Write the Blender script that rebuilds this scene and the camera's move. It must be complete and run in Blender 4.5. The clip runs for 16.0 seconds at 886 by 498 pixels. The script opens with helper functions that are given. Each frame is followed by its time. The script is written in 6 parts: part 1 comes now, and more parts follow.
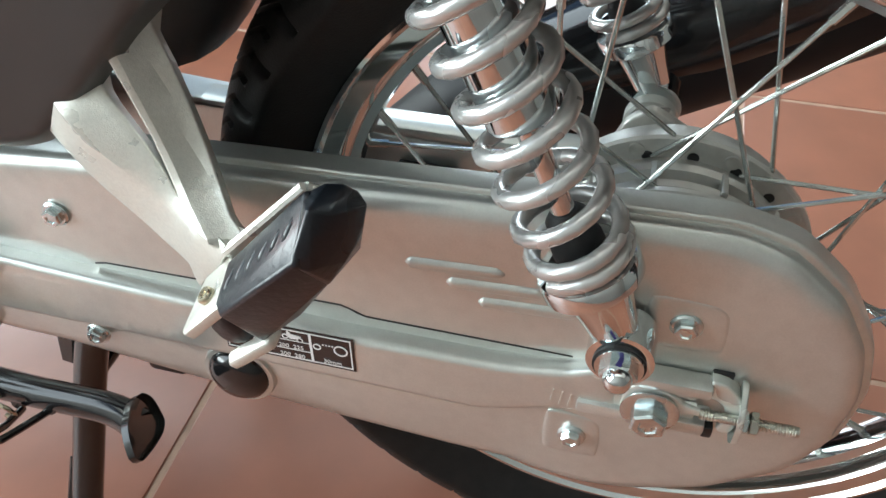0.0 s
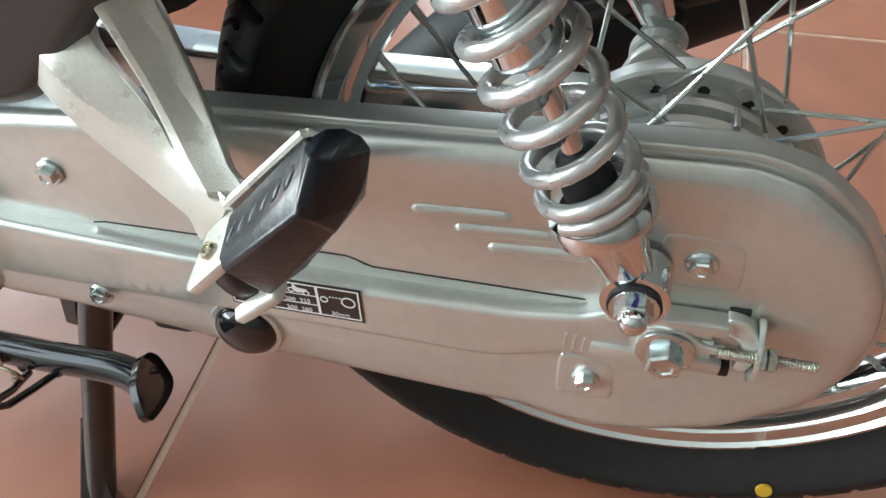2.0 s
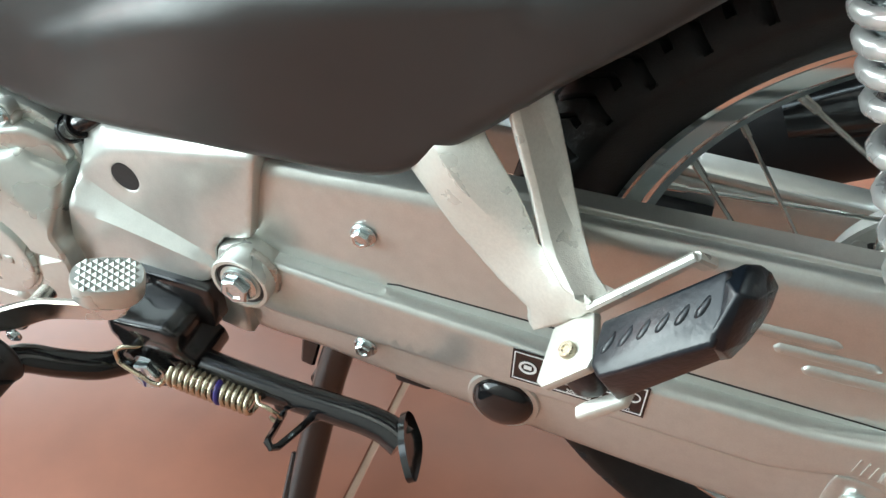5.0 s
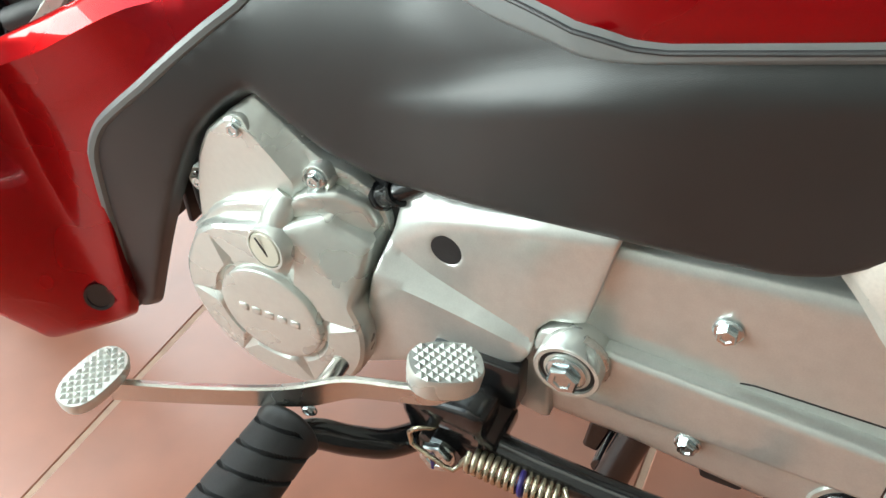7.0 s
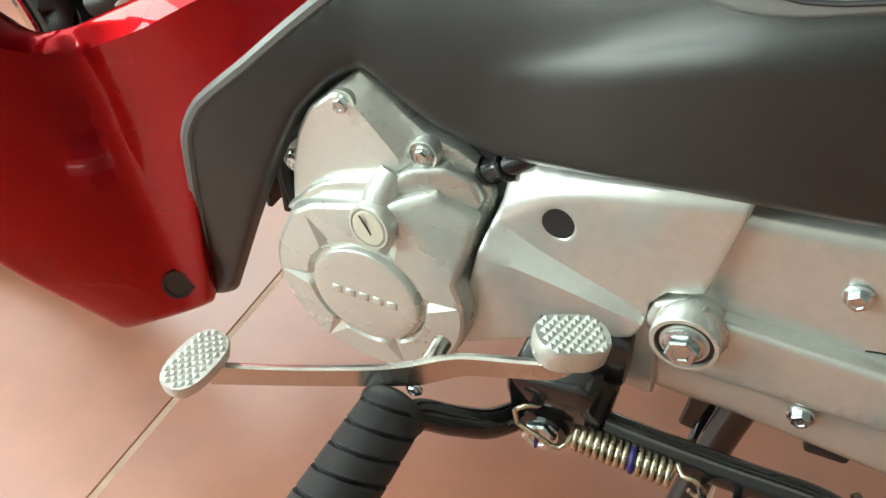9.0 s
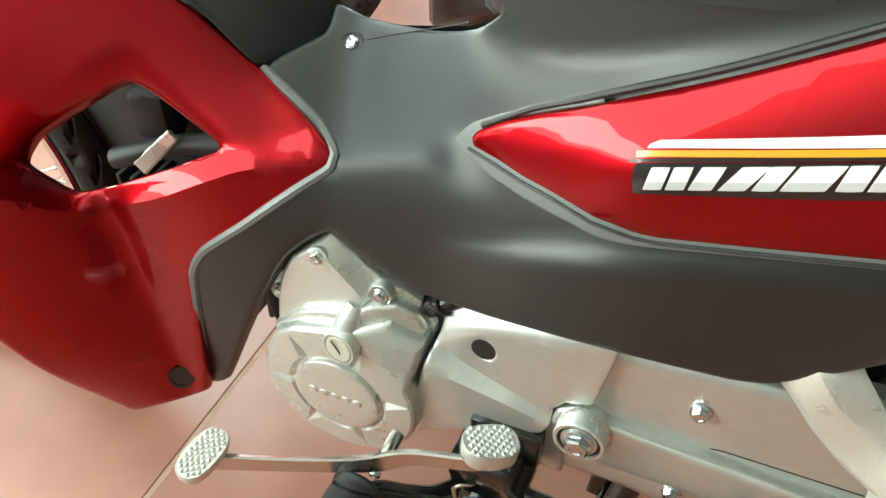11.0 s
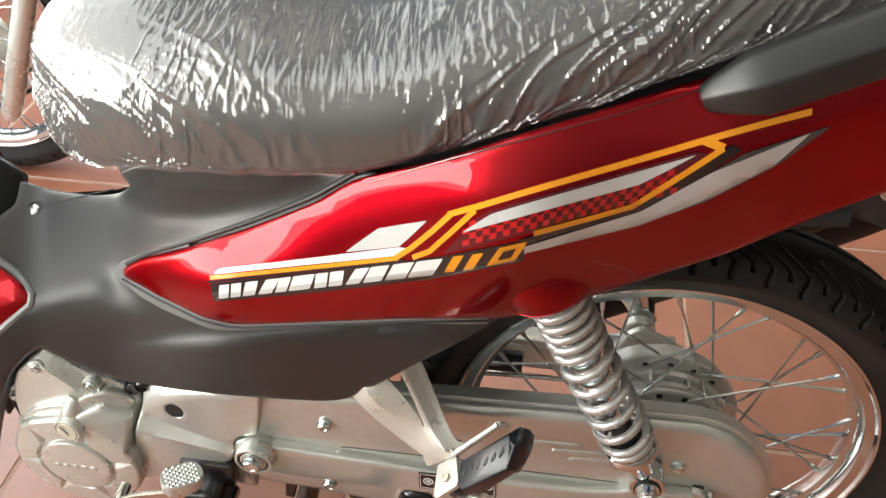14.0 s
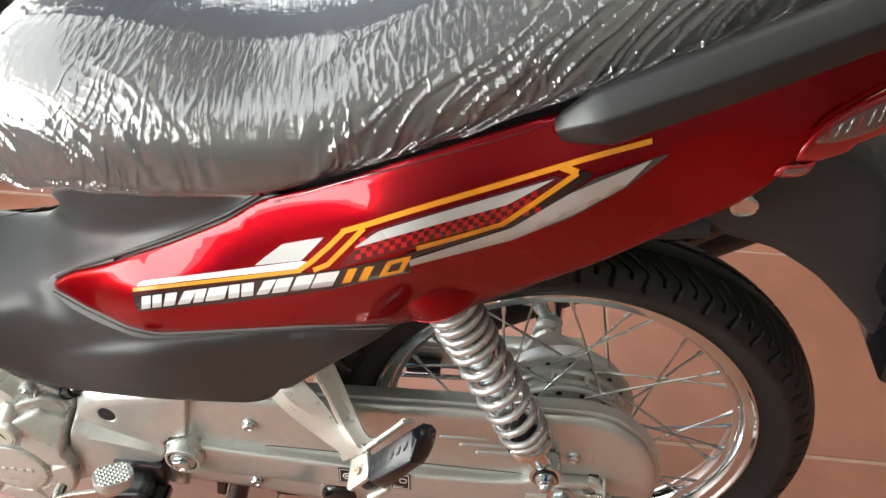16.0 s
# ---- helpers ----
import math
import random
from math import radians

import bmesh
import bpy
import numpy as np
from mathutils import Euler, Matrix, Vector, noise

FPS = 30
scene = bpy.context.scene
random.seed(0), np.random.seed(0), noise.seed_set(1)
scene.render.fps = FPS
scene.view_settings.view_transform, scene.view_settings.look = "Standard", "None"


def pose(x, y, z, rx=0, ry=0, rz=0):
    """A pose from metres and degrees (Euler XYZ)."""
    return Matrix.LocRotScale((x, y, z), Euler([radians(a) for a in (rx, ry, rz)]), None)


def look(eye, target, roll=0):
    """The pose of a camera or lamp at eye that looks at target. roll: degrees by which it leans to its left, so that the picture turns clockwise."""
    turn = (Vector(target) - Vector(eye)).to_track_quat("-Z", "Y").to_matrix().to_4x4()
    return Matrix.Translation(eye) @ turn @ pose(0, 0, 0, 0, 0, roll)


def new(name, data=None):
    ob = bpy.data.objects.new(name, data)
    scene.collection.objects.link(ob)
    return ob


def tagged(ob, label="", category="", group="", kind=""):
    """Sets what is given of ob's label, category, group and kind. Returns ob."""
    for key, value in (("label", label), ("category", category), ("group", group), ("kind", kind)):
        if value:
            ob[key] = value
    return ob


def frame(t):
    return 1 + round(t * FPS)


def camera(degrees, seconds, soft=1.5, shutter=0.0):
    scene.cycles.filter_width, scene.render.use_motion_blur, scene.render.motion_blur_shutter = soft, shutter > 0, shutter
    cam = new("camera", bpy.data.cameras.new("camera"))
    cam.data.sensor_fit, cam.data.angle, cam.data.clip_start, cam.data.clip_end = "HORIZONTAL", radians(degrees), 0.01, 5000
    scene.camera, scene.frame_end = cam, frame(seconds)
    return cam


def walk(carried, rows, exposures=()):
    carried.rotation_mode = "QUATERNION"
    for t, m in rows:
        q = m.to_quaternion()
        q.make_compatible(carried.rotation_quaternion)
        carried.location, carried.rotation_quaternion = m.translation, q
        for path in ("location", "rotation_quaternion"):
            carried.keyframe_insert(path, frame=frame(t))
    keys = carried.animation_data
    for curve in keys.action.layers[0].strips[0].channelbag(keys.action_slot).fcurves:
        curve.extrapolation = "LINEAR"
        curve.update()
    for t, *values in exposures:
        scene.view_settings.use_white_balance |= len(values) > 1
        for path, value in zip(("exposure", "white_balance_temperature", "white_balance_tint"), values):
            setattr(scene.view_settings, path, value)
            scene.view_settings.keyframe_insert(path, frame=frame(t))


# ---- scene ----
cam = camera(54.15, 16.0)
PATH = [
    (0, (-0.0349, -0.4281, 0.6822), (-0.2234, 0.2822, 0.0041), -0.47),
    (0.5, (-0.0417, -0.4261, 0.6771), (-0.2247, 0.2544, -0.0324), -1.58),
    (1, (-0.0422, -0.4238, 0.6754), (-0.2244, 0.2496, -0.0410), -2.18),
    (1.5, (-0.0459, -0.4223, 0.6765), (-0.2281, 0.2487, -0.0422), -2.42),
    (2, (-0.0402, -0.4220, 0.6721), (-0.2207, 0.2491, -0.0470), -2.68),
    (2.5, (-0.0323, -0.4221, 0.6680), (-0.2029, 0.2535, -0.0492), -2.31),
    (3, (-0.0409, -0.4214, 0.6765), (-0.2119, 0.2524, -0.0424), -2.36),
    (3.5, (-0.0756, -0.4315, 0.6919), (-0.2502, 0.2428, -0.0255), -1.57),
    (4, (-0.1110, -0.4331, 0.7089), (-0.3004, 0.2435, -0.0027), 0.18),
    (4.5, (-0.1467, -0.4399, 0.7087), (-0.3495, 0.2376, 0.0017), 1.39),
    (5, (-0.1867, -0.4453, 0.7099), (-0.4263, 0.2270, 0.0095), 1.24),
    (5.2, (-0.2045, -0.4427, 0.7107), (-0.4636, 0.2259, 0.0137), 0.73),
    (7.3, (-0.3697, -0.4524, 0.6997), (-0.7082, 0.1963, 0.0181), -1.95),
    (7.5, (-0.3798, -0.4586, 0.6949), (-0.7179, 0.1899, 0.0128), -1.93),
    (8, (-0.4029, -0.4675, 0.6860), (-0.7332, 0.1849, 0.0038), -1.92),
    (8.2, (-0.4101, -0.4743, 0.6853), (-0.7404, 0.1790, 0.0040), -2.02),
    (10.3, (-0.4143, -0.4961, 0.7498), (-0.7481, 0.1723, 0.0851), -2.41),
    (10.5, (-0.4033, -0.5016, 0.7781), (-0.7317, 0.1718, 0.1157), -1.70),
    (11, (-0.3696, -0.5314, 0.8608), (-0.6742, 0.1444, 0.1896), -0.94),
    (11.5, (-0.3235, -0.5725, 0.9471), (-0.6034, 0.1140, 0.2760), -1.69),
    (12, (-0.2928, -0.6032, 0.9937), (-0.5643, 0.0904, 0.3264), -3.40),
    (12.5, (-0.2628, -0.6349, 1.0459), (-0.5202, 0.0686, 0.3834), -3.62),
    (13, (-0.2225, -0.6395, 1.0593), (-0.4262, 0.0788, 0.3941), -3.08),
    (13.5, (-0.1812, -0.6501, 1.0734), (-0.3372, 0.0861, 0.4148), -1.73),
    (14, (-0.1417, -0.6568, 1.0900), (-0.2611, 0.0925, 0.4387), -0.66),
    (14.5, (-0.1189, -0.6683, 1.1108), (-0.2235, 0.0890, 0.4661), 0.12),
    (15, (-0.1028, -0.6818, 1.1238), (-0.1973, 0.0761, 0.4783), 0.57),
    (15.5, (-0.0896, -0.6889, 1.1319), (-0.1727, 0.0681, 0.4838), 1.14),
    (16, (-0.0795, -0.6997, 1.1436), (-0.1570, 0.0580, 0.4956), 0.90),
]
EXPOSURES = [(0, -0.20, 5700, 0), (5.2, -0.12, 5680, -3), (7.5, -0.12, 5950, -4), (10.5, -0.20, 6150, -8), (12.5, -0.18, 6350, -2), (14, -0.33, 6550, 8), (16, -0.34, 6350, 7)]
walk(cam, [(t, look(eye, target, roll)) for t, eye, target, roll in PATH], EXPOSURES)

from mathutils.geometry import delaunay_2d_cdt as delaunay

# ---- world and light ----
world = bpy.data.worlds.new("sky")
world.use_nodes = True
scene.world = world
wn = world.node_tree
sky = wn.nodes.new("ShaderNodeTexSky")
sky.sky_type, sky.sun_disc = "NISHITA", False
sky.sun_elevation, sky.sun_rotation = radians(52), radians(125)
wn.links.new(sky.outputs[0], wn.nodes["Background"].inputs[0])
wn.nodes["Background"].inputs[1].default_value = 0.14


def area(name, eye, target, sx, sy, power, color=(1, 1, 1)):
    data = bpy.data.lights.new(name, "AREA")
    data.shape, data.size, data.size_y, data.energy, data.color = "RECTANGLE", sx, sy, power, color
    ob = new(name, data)
    ob.matrix_world = look(eye, target)
    return ob


sun_data = bpy.data.lights.new("sun", "SUN")
sun_data.energy, sun_data.angle, sun_data.color = 2.5, radians(0.6), (1.0, 0.95, 0.88)
sun = new("sun", sun_data)
sun.matrix_world = look((5, 3.5, 8), (0, 0, 0))
# daylight through the open front: the bright street's light on the ceiling, and the sky
area("street_light", (-2.70, -0.3, 0.95), (-1.30, -0.3, 3.6), 5.0, 2.0, 540, (1.0, 0.975, 0.90))
area("sky_light", (-1.70, -0.25, 1.30), (0, -0.25, 0.85), 3.2, 1.9, 98, (0.985, 0.985, 0.96))
# added fill past the back wall's end, brightens the floor under the bike
area("far_fill_light", (-1.05, 3.18, 1.20), (-0.70, 0, 0.3), 1.35, 2.1, 85, (0.985, 0.99, 0.98))

# ---- materials ----


def mat(name, color, rough=0.5, metal=0.0, vary=0.12, scale=60.0, bump=0.0, bump_scale=900.0, coat=0.0, spec=0.5, rough_vary=0.08, stretch=(1, 1, 1)):
    """A surface with colour and gloss that vary at two scales, and a fine relief."""
    m = bpy.data.materials.new(name)
    m.use_nodes = True
    nt = m.node_tree
    b = nt.nodes["Principled BSDF"]
    b.inputs["Metallic"].default_value = metal
    b.inputs["Coat Weight"].default_value = coat
    b.inputs["Coat Roughness"].default_value = 0.015
    b.inputs["Specular IOR Level"].default_value = spec
    co = nt.nodes.new("ShaderNodeTexCoord")
    mp = nt.nodes.new("ShaderNodeMapping")
    mp.inputs["Scale"].default_value = stretch
    nt.links.new(co.outputs["Object"], mp.inputs[0])
    big, fine = nt.nodes.new("ShaderNodeTexNoise"), nt.nodes.new("ShaderNodeTexNoise")
    big.inputs["Scale"].default_value, fine.inputs["Scale"].default_value = scale * 0.12, scale
    big.inputs["Detail"].default_value, fine.inputs["Detail"].default_value = 3, 4
    for n in (big, fine):
        nt.links.new(mp.outputs[0], n.inputs["Vector"])
    add = nt.nodes.new("ShaderNodeMath")
    nt.links.new(big.outputs["Fac"], add.inputs[0]), nt.links.new(fine.outputs["Fac"], add.inputs[1])
    ramp = nt.nodes.new("ShaderNodeMapRange")
    ramp.inputs["From Min"].default_value, ramp.inputs["From Max"].default_value = 0.7, 1.3
    ramp.inputs["To Min"].default_value, ramp.inputs["To Max"].default_value = 1 - vary, 1 + vary
    nt.links.new(add.outputs[0], ramp.inputs["Value"])
    mul = nt.nodes.new("ShaderNodeVectorMath")
    mul.operation = "SCALE"
    mul.inputs[0].default_value = color
    nt.links.new(ramp.outputs[0], mul.inputs["Scale"])
    nt.links.new(mul.outputs[0], b.inputs["Base Color"])
    rr = nt.nodes.new("ShaderNodeMapRange")
    rr.inputs["From Min"].default_value, rr.inputs["From Max"].default_value = 0.3, 0.7
    rr.inputs["To Min"].default_value, rr.inputs["To Max"].default_value = max(0.02, rough - rough_vary), min(1, rough + rough_vary)
    nt.links.new(big.outputs["Fac"], rr.inputs["Value"])
    nt.links.new(rr.outputs[0], b.inputs["Roughness"])
    if bump:
        grain = nt.nodes.new("ShaderNodeTexNoise")
        grain.inputs["Scale"].default_value, grain.inputs["Detail"].default_value = bump_scale, 2
        bp = nt.nodes.new("ShaderNodeBump")
        bp.inputs["Strength"].default_value, bp.inputs["Distance"].default_value = bump, 0.001
        nt.links.new(co.outputs["Object"], grain.inputs["Vector"])
        nt.links.new(grain.outputs["Fac"], bp.inputs["Height"])
        nt.links.new(bp.outputs[0], b.inputs["Normal"])
    return m


M_SILVER = mat("silver_paint", (0.620, 0.635, 0.605), 0.29, 0.66, 0.05, 900, 0.0, rough_vary=0.0)
M_CAST = mat("cast_aluminium", (0.65, 0.67, 0.63), 0.30, 0.56, 0.04, 200, 0.03, 1400)
M_BRACKET = mat("painted_aluminium", (0.68, 0.675, 0.62), 0.34, 0.45, 0.07, 500, 0.22, 1300)
M_HUB = mat("hub_aluminium", (0.60, 0.595, 0.56), 0.36, 0.55, 0.08, 160, 0.08, 1500)
M_SPOKE = mat("spoke_wire", (0.62, 0.65, 0.62), 0.17, 0.9, 0.06, 300)
M_BOLT = mat("grey_zinc_thread", (0.56, 0.55, 0.49), 0.28, 1.0, 0.12, 400)
M_LEVER = mat("satin_steel", (0.56, 0.54, 0.50), 0.24, 1.0, 0.06, 300)
M_CHROME = mat("chrome", (0.73, 0.77, 0.78), 0.07, 1.0, 0.03, 100, rough_vary=0.03)
M_ZINC = mat("zinc_bolt", (0.66, 0.73, 0.74), 0.26, 1.0, 0.12, 400)
M_SPRINGPAINT = mat("grey_spring_paint", (0.57, 0.57, 0.56), 0.27, 0.62, 0.05, 200, coat=0.3)
M_BRASS = mat("yellow_zinc", (0.58, 0.53, 0.40), 0.25, 1.0, 0.15, 400)
M_BLACK = mat("black_plastic", (0.025, 0.0285, 0.0305), 0.48, 0.0, 0.10, 30, 0.25, 2600, spec=0.55)
M_GREYPLASTIC = mat("dark_grey_plastic", (0.018, 0.0195, 0.0195), 0.36, 0.0, 0.10, 30, 0.16, 2200, spec=0.5)
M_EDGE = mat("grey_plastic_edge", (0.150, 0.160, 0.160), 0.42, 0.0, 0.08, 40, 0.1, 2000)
M_GLOSSBLACK = mat("black_enamel", (0.010, 0.010, 0.011), 0.16, 0.0, 0.3, 80, coat=0.3)
M_RUBBER = mat("rubber", (0.020, 0.020, 0.021), 0.55, 0.0, 0.25, 120, 0.2, 900)
M_WRAPPED = mat("wrapped_rubber", (0.009, 0.012, 0.017), 0.32, 0.0, 0.3, 80, 0.30, 260, coat=0.25, spec=0.35)
M_WRAPPED.node_tree.nodes["Principled BSDF"].inputs["Coat Roughness"].default_value = 0.16
M_SILENCER = mat("matt_black_steel", (0.012, 0.012, 0.013), 0.55, 0.0, 0.15, 60, 0.1, 900, spec=0.3)
M_TYRE = mat("tyre_rubber", (0.013, 0.013, 0.013), 0.50, 0.0, 0.3, 90, 0.25, 700, spec=0.32)
M_RED = mat("red_candy_paint", (0.295, 0.0020, 0.0075), 0.27, 0.82, 0.05, 30, coat=0.7, spec=0.2)
M_RED.node_tree.nodes["Principled BSDF"].inputs["Specular Tint"].default_value = (0.75, 0.06, 0.06, 1)
M_RED.node_tree.nodes["Principled BSDF"].inputs["Coat IOR"].default_value = 1.36
M_WHITE = mat("white_vinyl", (0.80, 0.80, 0.80), 0.2, 0.0, 0.03, 60, coat=0.6)
M_SILVERVINYL = mat("silver_vinyl", (0.58, 0.60, 0.60), 0.3, 0.15, 0.04, 60, coat=0.5)
M_GREYVINYL = mat("grey_vinyl", (0.060, 0.060, 0.062), 0.3, 0.0, 0.06, 60, coat=0.5)
M_ORANGE = mat("orange_vinyl", (0.85, 0.33, 0.015), 0.25, 0.0, 0.03, 60, coat=0.5)
M_YELLOW = mat("yellow_paint", (0.72, 0.46, 0.04), 0.4, 0.0, 0.08, 200)
M_BLACKVINYL = mat("black_vinyl", (0.012, 0.010, 0.011), 0.22, 0.0, 0.1, 60, coat=0.5)
M_REDVINYL = mat("red_vinyl", (0.50, 0.008, 0.014), 0.25, 0.1, 0.05, 60, coat=0.6)
M_DARKRED = mat("dark_red_vinyl", (0.10, 0.003, 0.008), 0.25, 0.1, 0.06, 60, coat=0.7)
M_VINYL = mat("seat_vinyl", (0.050, 0.050, 0.050), 0.42, 0.0, 0.12, 25, 0.3, 1200)
# the engine's dark tone; also stands in for shade in vent, holes and slots
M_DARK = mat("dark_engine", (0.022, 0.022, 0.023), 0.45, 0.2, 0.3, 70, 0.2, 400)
M_WALL = mat("painted_wall", (0.24, 0.23, 0.21), 0.7, 0.0, 0.05, 6, 0.1, 120)
M_BACKWALL = mat("back_wall_paint", (0.20, 0.19, 0.175), 0.7, 0.0, 0.05, 6, 0.1, 120)
M_CEIL = mat("ceiling_paint", (0.84, 0.82, 0.77), 0.8, 0.0, 0.04, 6)
M_GROUT = mat("grout", (0.50, 0.34, 0.25), 0.85, 0.0, 0.2, 40, 0.3, 300)
M_STREET = mat("concrete", (0.30, 0.29, 0.27), 0.85, 0.0, 0.2, 8, 0.3, 80)
M_LENS = mat("clear_lens", (0.55, 0.55, 0.55), 0.08, 0.0, 0.05, 60, coat=1.0)
M_LENS.node_tree.nodes["Principled BSDF"].inputs["Transmission Weight"].default_value = 0.85
M_PEN = mat("blue_ink", (0.03, 0.02, 0.16), 0.4, 0.0, 0.1, 300)
M_REDLENS = mat("red_lens", (0.35, 0.01, 0.012), 0.08, 0.0, 0.05, 60, coat=1.0)
M_WELD = mat("weld_bead", (0.62, 0.60, 0.55), 0.30, 0.8, 0.15, 500, 0.5, 700)
M_PLUG = mat("oil_plug", (0.62, 0.60, 0.50), 0.35, 0.3, 0.06, 100)


def tile_material():
    m = mat("terracotta_tile", (0.375, 0.138, 0.076), 0.42, 0.0, 0.14, 14, 0.05, 260, spec=0.6, rough_vary=0.06, coat=0.85)
    nt = m.node_tree
    b = nt.nodes["Principled BSDF"]
    b.inputs["Coat Roughness"].default_value, b.inputs["Coat IOR"].default_value = 0.38, 1.62
    info = nt.nodes.new("ShaderNodeObjectInfo")
    r = nt.nodes.new("ShaderNodeMapRange")
    r.inputs["To Min"].default_value, r.inputs["To Max"].default_value = 0.93, 1.06
    s = nt.nodes.new("ShaderNodeVectorMath")
    s.operation = "SCALE"
    old = b.inputs["Base Color"].links[0].from_socket
    nt.links.new(info.outputs["Random"], r.inputs["Value"])
    nt.links.new(old, s.inputs[0]), nt.links.new(r.outputs[0], s.inputs["Scale"])
    nt.links.new(s.outputs[0], b.inputs["Base Color"])
    return m


M_TILE = tile_material()


def film_material():
    """Clear wrinkled stretch film: mostly see-through, with a sharp sheen."""
    m = bpy.data.materials.new("stretch_film")
    m.use_nodes = True
    nt = m.node_tree
    nt.nodes.remove(nt.nodes["Principled BSDF"])
    out = nt.nodes["Material Output"]
    tr, gl, mix = nt.nodes.new("ShaderNodeBsdfTransparent"), nt.nodes.new("ShaderNodeBsdfGlossy"), nt.nodes.new("ShaderNodeMixShader")
    df, mix2 = nt.nodes.new("ShaderNodeBsdfDiffuse"), nt.nodes.new("ShaderNodeMixShader")
    gl.inputs["Roughness"].default_value, gl.inputs["Color"].default_value = 0.065, (1, 1, 1, 1)
    df.inputs["Color"].default_value = (0.75, 0.75, 0.74, 1)
    tr.inputs["Color"].default_value = (0.93, 0.93, 0.92, 1)
    lw = nt.nodes.new("ShaderNodeFresnel")
    lw.inputs["IOR"].default_value = 1.5
    mr = nt.nodes.new("ShaderNodeMapRange")
    mr.inputs["To Min"].default_value, mr.inputs["To Max"].default_value = 0.070, 0.72
    co, nz, bp = nt.nodes.new("ShaderNodeTexCoord"), nt.nodes.new("ShaderNodeTexNoise"), nt.nodes.new("ShaderNodeBump")
    nz.inputs["Scale"].default_value, nz.inputs["Detail"].default_value = 130, 4
    bp.inputs["Strength"].default_value, bp.inputs["Distance"].default_value = 0.30, 0.003
    stretch = nt.nodes.new("ShaderNodeMapping")
    stretch.inputs["Scale"].default_value = (1.5, 0.4, 0.4)
    nt.links.new(co.outputs["Object"], stretch.inputs[0])
    nt.links.new(stretch.outputs[0], nz.inputs["Vector"])
    nt.links.new(nz.outputs["Fac"], bp.inputs["Height"])
    nt.links.new(bp.outputs[0], gl.inputs["Normal"])
    nt.links.new(lw.outputs[0], mr.inputs["Value"])
    nt.links.new(mr.outputs[0], mix.inputs[0])
    mix2.inputs[0].default_value = 0.07
    nt.links.new(tr.outputs[0], mix2.inputs[1]), nt.links.new(df.outputs[0], mix2.inputs[2])
    nt.links.new(mix2.outputs[0], mix.inputs[1]), nt.links.new(gl.outputs[0], mix.inputs[2])
    nt.links.new(mix.outputs[0], out.inputs["Surface"])
    return m


M_FILM = film_material()

# ---- builders ----


def link(name, verts, faces, material, parent=None, label="", angle=38, smooth=True):
    me = bpy.data.meshes.new(name)
    me.from_pydata([tuple(v) for v in verts], [], faces)
    me.validate()
    bm = bmesh.new()
    bm.from_mesh(me)
    bmesh.ops.remove_doubles(bm, verts=bm.verts, dist=1e-6)
    bmesh.ops.recalc_face_normals(bm, faces=bm.faces)
    bm.to_mesh(me)
    bm.free()
    if smooth:
        me.polygons.foreach_set("use_smooth", [True] * len(me.polygons))
        me.set_sharp_from_angle(angle=radians(angle))
    me.materials.append(material)
    ob = new(name, me)
    if parent:
        ob.parent = parent
    if label:
        ob["label"] = label
    return ob


def part(name, bm, material, parent, label="", angle=38):
    me = bpy.data.meshes.new(name)
    bmesh.ops.recalc_face_normals(bm, faces=bm.faces)
    bm.to_mesh(me)
    bm.free()
    me.polygons.foreach_set("use_smooth", [True] * len(me.polygons))
    me.set_sharp_from_angle(angle=radians(angle))
    me.materials.append(material)
    ob = new(name, me)
    ob.parent = parent
    if label:
        ob["label"] = label
    return ob


SIDE = np.array([[1, 0, 0], [0, 0, 1], [0, 1, 0]], float)
YAW, PIT = radians(18), radians(-42)
_A = np.array([-math.sin(YAW) * math.cos(PIT), math.cos(YAW) * math.cos(PIT), math.sin(PIT)])
_R = np.array([math.cos(YAW), math.sin(YAW), 0.0])
OBLIQUE = np.array([_R, np.cross(_R, _A), _A])


def surface(points, lam=1e-5):
    """A thin-plate surface through control points, as a depth over the oblique plane."""
    q = np.array(points, float) @ OBLIQUE.T
    n = len(q)
    d = np.linalg.norm(q[:, None, :2] - q[None, :, :2], axis=2)
    a = np.zeros((n + 3, n + 3))
    a[:n, :n] = np.where(d > 0, d * d * np.log(d + 1e-12), 0) + lam * np.eye(n)
    a[:n, n], a[:n, n + 1 :] = 1, q[:, :2]
    a[n:, :n] = a[:n, n:].T
    s = np.linalg.solve(a, np.r_[q[:, 2], 0, 0, 0])

    def depth(uv):
        e = np.linalg.norm(uv[:, None, :] - q[None, :, :2], axis=2)
        return np.where(e > 0, e * e * np.log(e + 1e-12), 0) @ s[:n] + s[n] + uv @ s[n + 1 :]

    return depth


def flat(value):
    return lambda uv: np.full(len(uv), value)


